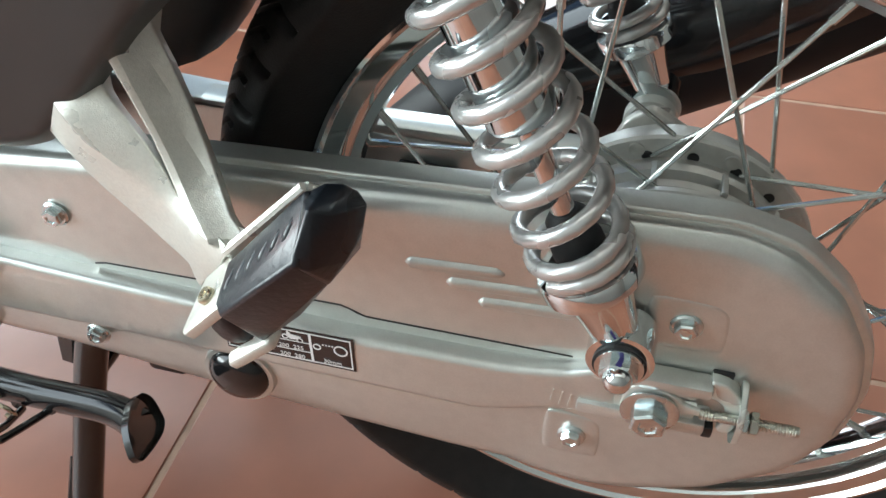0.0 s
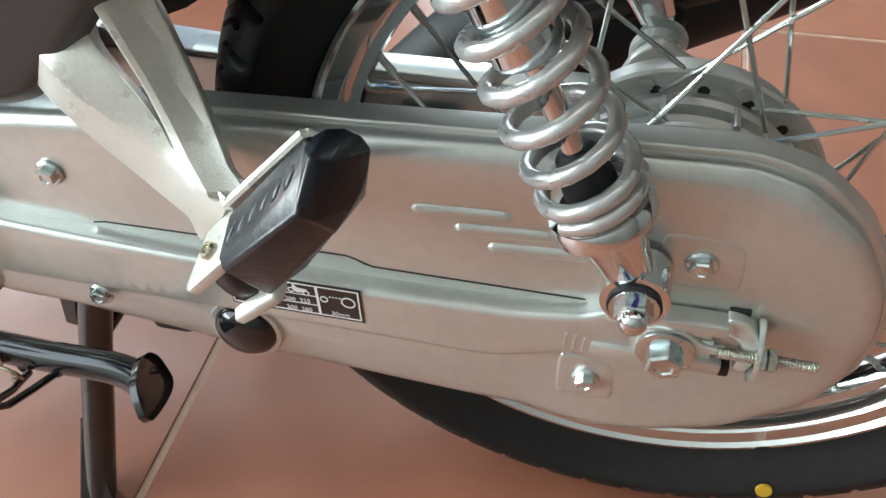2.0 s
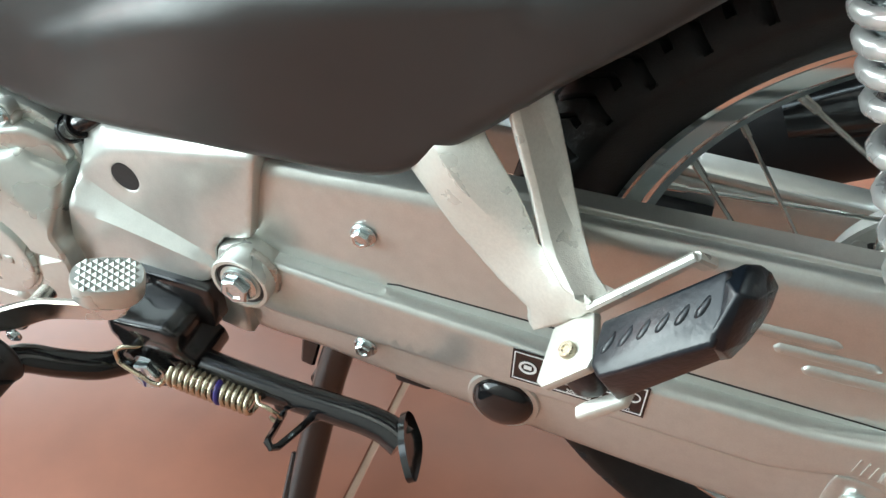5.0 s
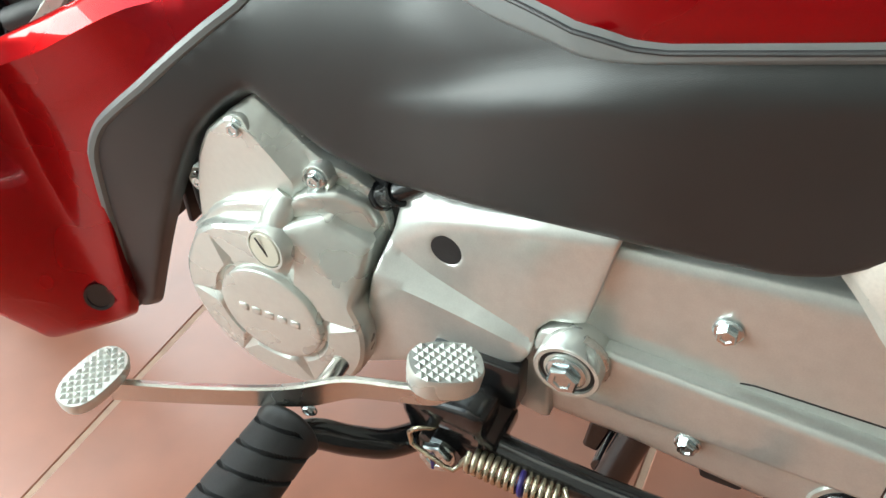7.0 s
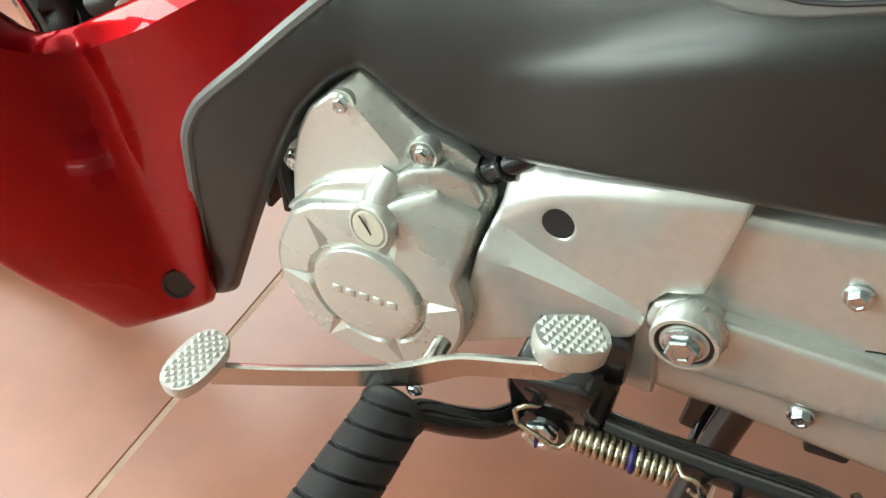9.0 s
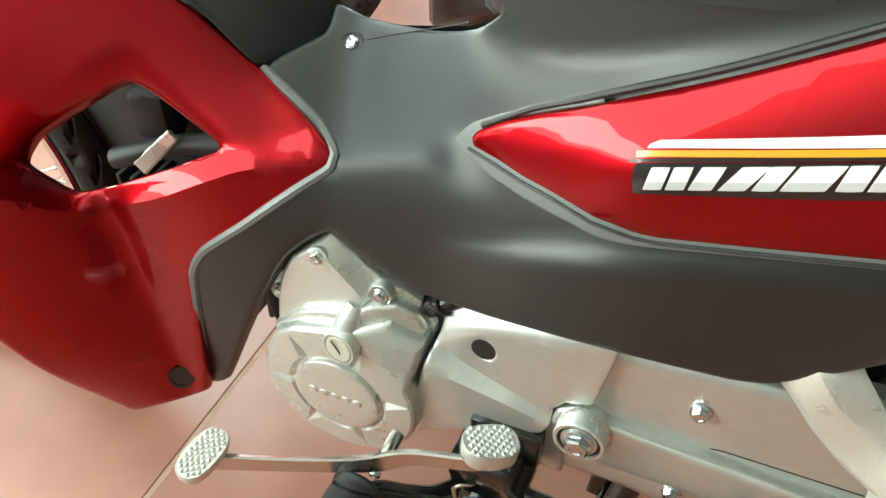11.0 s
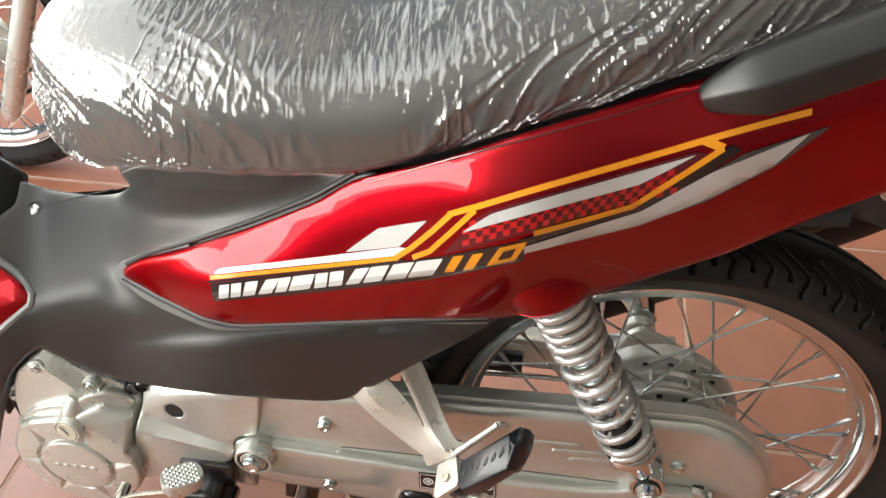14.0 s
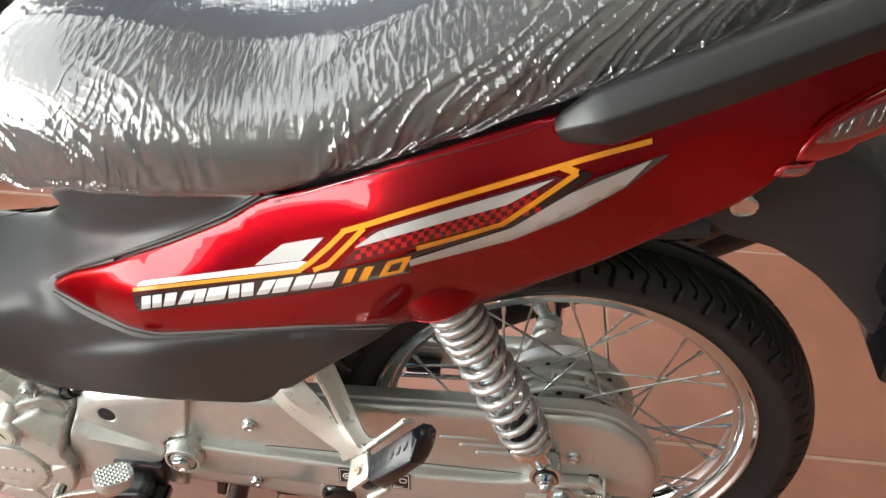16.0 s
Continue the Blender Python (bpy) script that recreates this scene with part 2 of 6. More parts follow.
def curve_through(pts, closed=True, ease=0.5, step=0.006):
    """A smooth line through points, resampled at even steps."""
    p = np.array(pts, float)
    n = len(p)
    out = []
    for i in range(n if closed else n - 1):
        p1, p2 = p[i], p[(i + 1) % n]
        p0 = p[i - 1] if closed or i else p1
        p3 = p[(i + 2) % n] if closed or i < n - 2 else p2
        m1, m2 = ease * (p2 - p0) / 2, ease * (p3 - p1) / 2
        lim = np.linalg.norm(p2 - p1) * 0.9
        m1, m2 = (m * min(1, lim / (np.linalg.norm(m) + 1e-9)) for m in (m1, m2))
        k = max(1, int(round(np.linalg.norm(p2 - p1) / step)))
        for t in np.arange(k) / k:
            out.append((2 * t**3 - 3 * t**2 + 1) * p1 + (t**3 - 2 * t**2 + t) * m1 + (3 * t**2 - 2 * t**3) * p2 + (t**3 - t**2) * m2)
    if not closed:
        out.append(p[-1])
    return np.array(out)


def inside(q, loop):
    a, b = loop, np.roll(loop, -1, 0)
    y = q[:, 1][:, None]
    cross = (a[:, 1] > y) != (b[:, 1] > y)
    x = a[:, 0] + (y - a[:, 1]) * (b[:, 0] - a[:, 0]) / np.where(b[:, 1] == a[:, 1], 1e-12, b[:, 1] - a[:, 1])
    return (cross & (q[:, 0][:, None] < x)).sum(1) % 2 == 1


def edge_distance(q, loop):
    a, b = loop, np.roll(loop, -1, 0)
    d = b - a
    t = np.clip(((q[:, None] - a) * d).sum(2) / np.maximum((d * d).sum(1), 1e-14), 0, 1)
    return np.linalg.norm(q[:, None] - (a + t[..., None] * d), axis=2).min(1)


def line_offset(q, line):
    """Distance to an open line, and the side on which each point lies."""
    a, b = line[:-1], line[1:]
    d = b - a
    t = np.clip(((q[:, None] - a) * d).sum(2) / np.maximum((d * d).sum(1), 1e-14), 0, 1)
    e = q[:, None] - (a + t[..., None] * d)
    r = np.linalg.norm(e, axis=2)
    k = r.argmin(1)
    i = np.arange(len(q))
    side = np.sign(d[k, 0] * e[i, k, 1] - d[k, 1] * e[i, k, 0])
    return r[i, k], side


def crest(uv, line, height, above, below, soft=0.003):
    """A ridge along a line, falling off to either side."""
    d, side = line_offset(uv, line)
    w = np.where(side > 0, above, below)
    return height * np.clip(1 - (np.sqrt(d * d + soft * soft) - soft) / w, 0, 1)


def panel_data(outline, depth, axes, roll=0.004, thick=0.006, step=0.012, holes=(), ease=0.5, drop=None, fine=None, creases=()):
    """Verts and faces of a curved sheet: an outline filled over a depth, its rim rolled back and turned in."""
    fine = fine or min(step * 0.6, 0.007)
    loops = [curve_through(l, True, ease, fine) for l in (outline, *holes)]
    area2 = lambda l: (l[:, 0] * np.roll(l[:, 1], -1) - np.roll(l[:, 0], -1) * l[:, 1]).sum()
    loops[0] = loops[0] if area2(loops[0]) > 0 else loops[0][::-1]
    loops[1:] = [l if area2(l) < 0 else l[::-1] for l in loops[1:]]
    drop = roll if drop is None else drop
    pts, edges = [], []
    for l in loops:
        k = len(pts)
        pts += list(l)
        edges += [(k + i, k + (i + 1) % len(l)) for i in range(len(l))]
    folds = [curve_through(l, False, 0.4, fine) for l in creases]
    for l in folds:
        k = len(pts)
        pts += list(l)
        edges += [(k + i, k + i + 1) for i in range(len(l) - 1)]
    solid = lambda q: inside(q, loops[0]) & np.logical_and.reduce([~inside(q, h) for h in loops[1:]] or [np.ones(len(q), bool)])
    dist = lambda q: np.min([edge_distance(q, l) for l in loops], 0)
    extra = []
    if roll > 0:
        for part_ in (0.12, 0.4, 1.0):
            for l in loops:
                t = np.roll(l, -1, 0) - np.roll(l, 1, 0)
                nrm = np.stack([-t[:, 1], t[:, 0]], 1) / (np.linalg.norm(t, axis=1)[:, None] + 1e-12)
                q = l + nrm * roll * part_
                q = q[solid(q)]
                if len(q):
                    extra.append(q[dist(q) > roll * part_ * 0.93])
    lo, hi = loops[0].min(0), loops[0].max(0)
    gx, gy = np.meshgrid(np.arange(lo[0], hi[0], step), np.arange(lo[1], hi[1], step))
    gx[1::2] += step / 2
    g = np.stack([gx.ravel(), gy.ravel()], 1)
    g = g[solid(g)]
    for l in folds:
        g = g[line_offset(g, l)[0] > step * 0.4] if len(g) else g
    if len(g):
        extra.append(g[dist(g) > max(roll * 1.25, step * 0.45)])
    extra = [e for e in extra if len(e)]
    allp = np.concatenate([np.array(pts)] + extra)
    from_cdt = delaunay([Vector(p) for p in allp], edges, [], 0, 1e-7)
    v = np.array([tuple(p) for p in from_cdt[0]])
    tris = [f for f in from_cdt[2] if len(f) == 3]
    keep = solid(np.array([v[list(f)].mean(0) for f in tris]))
    tris = [tuple(f) for f, k in zip(tris, keep) if k]
    d = dist(v)
    w = depth(v)
    if roll > 0:
        s = np.clip(1 - d / roll, 0, 1)
        w = w + drop * (1 - np.sqrt(np.clip(1 - s * s, 0, 1)))
    world_pts = np.c_[v, w] @ axes
    count = {}
    for f in tris:
        for i in range(3):
            a, b = f[i], f[(i + 1) % 3]
            count[(a, b)] = count.get((a, b), 0) + 1
    rim = [(a, b) for a, b in count if (b, a) not in count]
    back = {}
    verts = list(world_pts)
    for a, _ in rim:
        if a not in back:
            back[a] = len(verts)
            verts.append(world_pts[a] + axes[2] * thick)
    faces = tris + [(b, a, back[a], back[b]) for a, b in rim if b in back]
    return verts, faces


def panel(name, outline, depth, material, parent, label="", axes=SIDE, angle=50, mirror=None, **how):
    verts, faces = panel_data(outline, depth, axes, **how)
    ob = link(name, verts, faces, material, parent, label, angle)
    if mirror is not None:
        other = [(v[0], 2 * mirror(v[0]) - v[1], v[2]) for v in verts]
        link(name, other, [f[::-1] for f in faces], material, parent, label, angle)
    return ob


def tube_data(path, radius, sides=16, step=0.006, caps=True, ease=1.0, flatten=1.0):
    """A round bar along a smooth line; radius may be a list, one a point."""
    rad = radius if isinstance(radius, (list, tuple)) else [radius] * len(path)
    p = curve_through([(*q, r) for q, r in zip(path, rad)], False, ease, step)
    c, r = p[:, :3], p[:, 3]
    t = np.gradient(c, axis=0)
    t /= np.linalg.norm(t, axis=1)[:, None] + 1e-12
    ref = np.array([0, 0, 1.0]) if abs(t[0][2]) < 0.9 else np.array([0, 1.0, 0])
    u = np.cross(t[0], ref)
    verts, faces = [], []
    for i in range(len(c)):
        u = u - (u @ t[i]) * t[i]
        u /= np.linalg.norm(u)
        w = np.cross(t[i], u)
        for k in range(sides):
            a = 2 * math.pi * k / sides
            verts.append(c[i] + r[i] * (math.cos(a) * u + flatten * math.sin(a) * w))
    for i in range(len(c) - 1):
        for k in range(sides):
            k2 = (k + 1) % sides
            faces.append((i * sides + k, i * sides + k2, (i + 1) * sides + k2, (i + 1) * sides + k))
    if caps:
        faces += [tuple(range(sides))[::-1], tuple((len(c) - 1) * sides + k for k in range(sides))]
    return verts, faces


def tube(name, path, radius, material, parent, label="", **how):
    return link(name, *tube_data(path, radius, **how), material, parent, label)


def lathe_data(profile, origin, axis, sides=48, closed=False):
    """A turned shape: rows of (along, radius) about an axis."""
    z = np.array(axis, float) / np.linalg.norm(axis)
    x = np.cross(z, (0, 0, 1) if abs(z[2]) < 0.9 else (1, 0, 0))
    x /= np.linalg.norm(x)
    y = np.cross(z, x)
    verts, faces, o = [], [], np.array(origin, float)
    for a, r in profile:
        for k in range(sides):
            g = 2 * math.pi * k / sides
            verts.append(o + a * z + r * (math.cos(g) * x + math.sin(g) * y))
    n = len(profile)
    for i in range(n if closed else n - 1):
        j = (i + 1) % n
        for k in range(sides):
            k2 = (k + 1) % sides
            faces.append((i * sides + k, i * sides + k2, j * sides + k2, j * sides + k))
    if not closed:
        faces += [tuple(range(sides))[::-1], tuple((n - 1) * sides + k for k in range(sides))]
    return verts, faces


def lathe(name, profile, origin, axis, material, parent, label="", sides=48, closed=False, angle=38):
    return link(name, *lathe_data(profile, origin, axis, sides, closed), material, parent, label, angle)


def merge(*pieces):
    verts, faces = [], []
    for v, f in pieces:
        k = len(verts)
        verts += [np.array(q, float) for q in v]
        faces += [tuple(i + k for i in g) for g in f]
    return verts, faces


def beam_data(p0, p1, w0, w1, t0, t1, normal, bevel=0.0018):
    """A tapered bar of rectangular section with eased edges; its width lies across the normal."""
    p0, p1, n = (np.array(q, float) for q in (p0, p1, normal))
    d = (p1 - p0) / np.linalg.norm(p1 - p0)
    n = n - (n @ d) * d
    n /= np.linalg.norm(n)
    s = np.cross(d, n)
    verts = []
    for p, w, t in ((p0, w0, t0), (p1, w1, t1)):
        b = bevel
        for a, c in ((1, -1), (1, 1), (-1, 1), (-1, -1)):
            corner = [(w / 2 - b, t / 2), (w / 2, t / 2 - b)]
            corner = corner if a * c < 0 else corner[::-1]
            for x, y in corner:
                verts.append(p + s * a * x + n * c * y)
    faces = [tuple(range(8))[::-1], tuple(range(8, 16))]
    faces += [(k, (k + 1) % 8, 8 + (k + 1) % 8, 8 + k) for k in range(8)]
    return verts, faces


def bolt_data(at, axis=(0, -1, 0), r=0.007, height=0.006, flange=0.0095, turn=0.3):
    """A flanged hexagon bolt with a dished head."""
    z = np.array(axis, float) / np.linalg.norm(axis)
    f = lathe_data([(0, flange), (0.0012, flange), (0.0022, flange * 0.86), (0.0023, r * 0.9)], at, axis, 28)
    h = lathe_data([(0.001, r), (height - 0.0012, r), (height, r * 0.86), (height, r * 0.55), (height - 0.0009, r * 0.45)], at, axis, 6)
    x = np.cross(z, (0, 0, 1) if abs(z[2]) < 0.9 else (1, 0, 0))
    rot = Matrix.Rotation(turn, 3, Vector(z))
    o = Vector(at)
    hv = [np.array(o + rot @ (Vector(v) - o)) for v in h[0]]
    return merge(f, (hv, h[1]))


def bolt(at, parent, axis=(0, -1, 0), r=0.007, height=0.006, flange=0.0095, turn=0.3, material=None, name="bolt"):
    return link(name, *bolt_data(at, axis, r, height, flange, turn), material or M_ZINC, parent, "", 30)


def box_data(lo, hi, bevel=0.003):
    lo, hi = np.array(lo, float), np.array(hi, float)
    bm = bmesh.new()
    bmesh.ops.create_cube(bm, size=1.0)
    for v in bm.verts:
        v.co = Vector(lo + (np.array(v.co) + 0.5) * (hi - lo))
    if bevel:
        bmesh.ops.bevel(bm, geom=bm.edges[:], offset=bevel, segments=2, affect="EDGES", profile=0.5)
    out = [tuple(v.co) for v in bm.verts], [tuple(v.index for v in f.verts) for f in bm.faces]
    bm.verts.index_update()
    out = [np.array(v.co) for v in bm.verts], [tuple(v.index for v in f.verts) for f in bm.faces]
    bm.free()
    return out


def hull(points, bevel=0.0, segments=3, flatten=9):
    """A solid round its corner points, with eased edges."""
    bm = bmesh.new()
    for p in points:
        bm.verts.new(Vector(p))
    made = bmesh.ops.convex_hull(bm, input=bm.verts)
    bmesh.ops.delete(bm, geom=[g for g in set(made["geom_interior"] + made["geom_unused"]) if isinstance(g, bmesh.types.BMVert)], context="VERTS")
    bmesh.ops.dissolve_limit(bm, angle_limit=radians(flatten), verts=bm.verts[:], edges=bm.edges[:])
    if bevel:
        bmesh.ops.bevel(bm, geom=[e for e in bm.edges if e.calc_face_angle(0) > 0.2], offset=bevel, segments=segments, affect="EDGES", profile=0.5, clamp_overlap=True)
    return bm


def round_hull(points, r, grow=0.0):
    """A solid round its corner points, every edge rounded off with the same radius."""
    centre = sum((Vector(p) for p in points), Vector()) / len(points)
    ball = [Vector((math.cos(a) * math.cos(b), math.sin(a) * math.cos(b), math.sin(b))) * r for b in np.linspace(-1.3, 1.3, 6) for a in np.linspace(0, 2 * math.pi, 10, endpoint=False)]
    spots = []
    for p in points:
        q = Vector(p)
        q = q + (centre - q).normalized() * (r * 1.15 - grow)
        spots += [q + b for b in ball]
    return hull(spots, 0.0, 1, 0.5)


def slab_hull(face, way, thick, bevel):
    """A plate of one thickness behind its front corners."""
    w = Vector(way).normalized() * thick
    return hull([Vector(p) for p in face] + [Vector(p) + w for p in face], bevel, 2)


def thing(name, label, category, at=(0, 0, 0), group="", kind=""):
    ob = new(name)
    ob.location = at
    ob.empty_display_size = 0.1
    return tagged(ob, label, category, group, kind)


def mm(pairs):
    return [(a / 1000, b / 1000) for a, b in pairs]

# ---- the shop: floor, walls, ceiling ----
X0, X1, Y0, Y1, H = -1.75, 4.6, -1.6, 3.2, 4.1
TILE, GX, GY = 0.505, 0.108, 0.203


def slab(name, lo, hi, material, label, bevel=0.0):
    ob = link(name, *box_data(lo, hi, bevel), material, None, label, smooth=False)
    return tagged(ob, kind="structure", category=name.split("_")[0])


floor = slab("floor", (X0, Y0, -0.12), (X1, Y1, -0.0012), M_GROUT, "terracotta tiled shop floor with pale sandy joints")
slab("ground", (-60, -60, -0.30), (60, 60, -0.14), M_STREET, "plain concrete ground outside the shop")
slab("wall_opposite", (-9.2, -14, -0.14), (-9.0, 14, 5.5), M_STREET, "plain concrete house wall across the street")
slab("ceiling", (X0, Y0, H), (X1, Y1, H + 0.12), M_CEIL, "white painted ceiling of the shop")
# unseen wall: dull to calm floor reflections, stops short of the added fill
slab("wall_back", (-0.30, Y1, -0.12), (X1, Y1 + 0.15, H + 0.12), M_BACKWALL, "dull painted back wall of the shop")
slab("wall_rear", (X1, Y0, -0.12), (X1 + 0.15, Y1 + 0.15, H + 0.12), M_WALL, "plain painted wall behind the motorcycle's tail")
# unseen wall placed close behind the camera so the bike's flank reflects less light
slab("wall_side", (X0, Y0 - 0.15, -0.12), (X1 + 0.15, Y0, H + 0.12), M_WALL, "plain painted side wall of the shop")
slab("wall_front_lintel", (X0 - 0.15, Y0 - 0.15, 4.06), (X0, Y1 + 0.15, H + 0.12), M_WALL, "off-white painted lintel over the open shop front")

# ---- the motorcycle ----
bike = thing("motorcycle", "red and black underbone motorcycle with film-wrapped seat on its centre stand", "motorcycle")
MID = 0.012


def middle(x):
    """The plane about which the bodywork is alike on both sides."""
    return MID - 0.042 * min(1, max(0, (-0.30 - x) / 0.25))


WHEEL = np.array([-0.002, 0.0, 0.2942])
RIM_MID = np.array([-0.003, -0.006, 0.2945])


def tyre_data(center, r_out=0.2944, r_in=0.229, half=0.048, seg=600, prof=73, k=50):
    """A tyre with a rounded crown and slanting tread grooves; the mesh runs along the slant."""
    verts, faces = [], []
    for i in range(seg):
        for j in range(prof):
            s = j / (prof - 1) * 2 - 1
            lean = 3.4 * min(abs(s), 0.40) + (0.5 * min(1, max(0, s / 0.06 + 0.5)) if abs(s) < 0.06 else 0.5 if s > 0 else 0)
            ph = (i * k / seg) % 1.0
            a = 2 * math.pi * (i / seg - lean / k)
            ang = s * radians(128)
            y = half * math.sin(ang) * (1.0 if abs(s) < 0.7 else 1.0 - 0.35 * (abs(s) - 0.7) / 0.3)
            crown = (math.cos(ang) + 0.62) / 1.62
            r = r_in + (r_out - r_in) * max(crown, 0) ** 0.75
            if abs(s) < 0.66:
                wide = 0.11 + 0.07 * min(max((abs(s) - 0.30) / 0.2, 0), 1)
                ends = min(max((abs(s) - 0.07) / 0.03, 0), 1) * min(max((0.64 - abs(s)) / 0.05, 0), 1)
                cut_ = 0.0042 * ends * min(max((wide / 2 - abs(ph - wide / 2)) / 0.035, 0), 1)
                sipe = min(max((abs(s) - 0.26) / 0.03, 0), 1) * min(max((0.50 - abs(s)) / 0.03, 0), 1)
                cut_ = max(cut_, 0.0044 * sipe * min(max((0.06 - abs(ph - 0.60)) / 0.035, 0), 1))
                y *= 1 - 1.1 * cut_ / half * min(1, abs(s) / 0.4)
                r -= max(cut_, 0.0032 * min(max((0.030 - abs(abs(s) - 0.10)) / 0.012, 0), 1))
            verts.append((center[0] + r * math.cos(a), center[1] + y, center[2] + r * math.sin(a)))
    for i in range(seg):
        i2 = (i + 1) % seg
        for j in range(prof - 1):
            faces.append((i * prof + j, i * prof + j + 1, i2 * prof + j + 1, i2 * prof + j))
    return verts, faces


RIM = [(-0.0225, 0.2290), (-0.0245, 0.2275), (-0.0245, 0.2250), (-0.0215, 0.2225), (-0.0200, 0.2130), (-0.0150, 0.2085), (-0.0100, 0.2075), (-0.0080, 0.2020), (0.0, 0.2000)]
RIM = RIM + [(-a, r) for a, r in RIM[-2::-1]] + [(0.018, 0.2290), (0.016, 0.2240), (0.010, 0.2140), (0.0, 0.2070), (-0.010, 0.2140), (-0.016, 0.2240), (-0.018, 0.2290)]


def spokes(center, parent, r_hub, y_hub, count=36, r_rim=0.2045, phase=0.0, rim=None, lead=42, trail=38, y_far=None):
    """Spokes in fours: near and far flange, leaning one way from outside the flange and the other way from inside it."""
    for k in range(count):
        side = -1 if k % 2 else 1
        ahead = k % 4 in (2, 3)
        a1 = 2 * math.pi * k / count + phase
        a0 = a1 + radians(lead if ahead else -trail)
        y = (-y_hub if side < 0 else y_hub if y_far is None else y_far) - (0.0012 if ahead else -0.0045)
        p0 = np.array(center) + (r_hub * math.cos(a0), y, r_hub * math.sin(a0))
        p1 = np.array(center if rim is None else rim) + (r_rim * math.cos(a1), side * 0.004, r_rim * math.sin(a1))
        d = (p1 - p0) / np.linalg.norm(p1 - p0)
        wire = tube_data([p0, (p0 + p1) / 2, p1], 0.0015, sides=6, step=0.2)
        nip = tube_data([p1 - d * 0.017, p1 - d * 0.004, p1 + d * 0.001], [0.0025, 0.0027, 0.0036], sides=6, step=0.2)
        link("spoke", *merge(wire, nip), M_SPOKE, parent)



# rear wheel
hub_prof = [(-0.034, 0.030), (-0.034, 0.0825), (-0.0325, 0.0845), (-0.029, 0.0845), (-0.0275, 0.0815), (-0.026, 0.0735), (-0.020, 0.0725), (-0.018, 0.0765), (-0.013, 0.0775), (-0.0115, 0.0725), (-0.006, 0.0725), (-0.0045, 0.0785), (0.001, 0.0795), (0.0025, 0.0755), (0.0095, 0.0755), (0.0115, 0.0755), (0.012, 0.0885), (0.0135, 0.0905), (0.018, 0.0905), (0.020, 0.0885), (0.022, 0.084), (0.036, 0.083), (0.040, 0.080), (0.042, 0.030)]
rear_wheel = lathe("rear_wheel", hub_prof, WHEEL, (0, 1, 0), M_HUB, bike, "rear wheel with chrome spoked rim and aluminium drum hub", 96, angle=24)
link("tyre", *tyre_data(RIM_MID), M_TYRE, rear_wheel, "black treaded rear tyre", 40)
lathe("rim", [(a * 1.12, r * 1.012) for a, r in RIM], RIM_MID, (0, 1, 0), M_CHROME, rear_wheel, "polished chrome rim", 144, closed=True, angle=30)
lathe("paint_dot", [(-0.002, 0.0062), (0.0004, 0.0060), (0.0006, 0.0001)], (0.1046, -0.0538, 0.0612), (0.05, -0.92, 0.20), M_YELLOW, rear_wheel, "yellow paint dot", 20)
spokes(WHEEL, rear_wheel, 0.0770, 0.034, phase=radians(2.5), r_rim=0.2070, rim=RIM_MID, y_far=0.012)
for k in range(18):
    near, far = radians(14.5 + 20 * k), radians(4.5 + 20 * k)
    for a, y, r in ((near, -0.0342, 0.0770), (far, 0.0118, 0.0770)):
        lathe("spoke_hole", [(0, 0.0036), (0.0004, 0.0036)], WHEEL + (r * math.cos(a + 0.03), y, r * math.sin(a + 0.03)), (0, -1, 0), M_DARK, rear_wheel, sides=12)
for k in range(9):
    a = radians(24.5 + 40 * k)
    lathe("rivet", [(0, 0.0056), (0.0010, 0.0054), (0.0012, 0.0046), (0.0004, 0.0042), (0.0006, 0.0030)], WHEEL + (0.0740 * math.cos(a), -0.0340, 0.0740 * math.sin(a)), (0, -1, 0), M_HUB, rear_wheel, sides=20)
    lathe("rivet", [(0, 0.0050), (0.0008, 0.0048), (0.0010, 0.0040), (0.0006, 0.0030)], WHEEL + (0.0820 * math.cos(a + 0.1), 0.0120, 0.0820 * math.sin(a + 0.1)), (0, -1, 0), M_HUB, rear_wheel, sides=20)
for k in range(12):
    a = radians(12 + 30 * k)
    link("drum_rib", *beam_data(WHEEL + (0.0770 * math.cos(a), -0.017, 0.0770 * math.sin(a)), WHEEL + (0.0770 * math.cos(a), 0.002, 0.0770 * math.sin(a)), 0.004, 0.004, 0.006, 0.006, (math.cos(a), 0, math.sin(a)), 0.0008), M_HUB, rear_wheel)

# chain case
SEAM = np.array([(-0.347, 0.3110), (-0.337, 0.3135), (-0.268, 0.3145), (-0.183, 0.3155), (-0.168, 0.3095), (-0.044, 0.3090)])

FOOT = np.array([(-0.455, 0.24635), (-0.30, 0.2355), (-0.20, 0.2285), (-0.10, 0.2215)])


def case_depth(uv):
    """The upper half stands proud of the lower along the seam; the lower one turns in at its foot."""
    x, z = uv[:, 0], uv[:, 1]
    seam = np.interp(x, SEAM[:, 0], SEAM[:, 1])
    front = np.clip((-0.03 - x) / 0.05, 0, 1)
    low = np.clip((seam - z) / 0.003, 0, 1) * front
    tail = 0.0016 * np.clip((x - 0.036) / 0.012, 0, 1) * np.clip((0.3075 - 0.35 * (x - 0.05) - z) / 0.004, 0, 1) * np.clip((z - 0.262) / 0.02, 0, 1)
    foot = 0.16 * np.clip(0.218 + (-0.05 - x) * 0.07 - z, 0, 1) * front
    return -0.1045 + 0.0026 * low + foot + tail + 0.10 * np.clip(z - 0.372, 0, 1) + 0.06 * np.clip(x - 0.045, 0, 1)


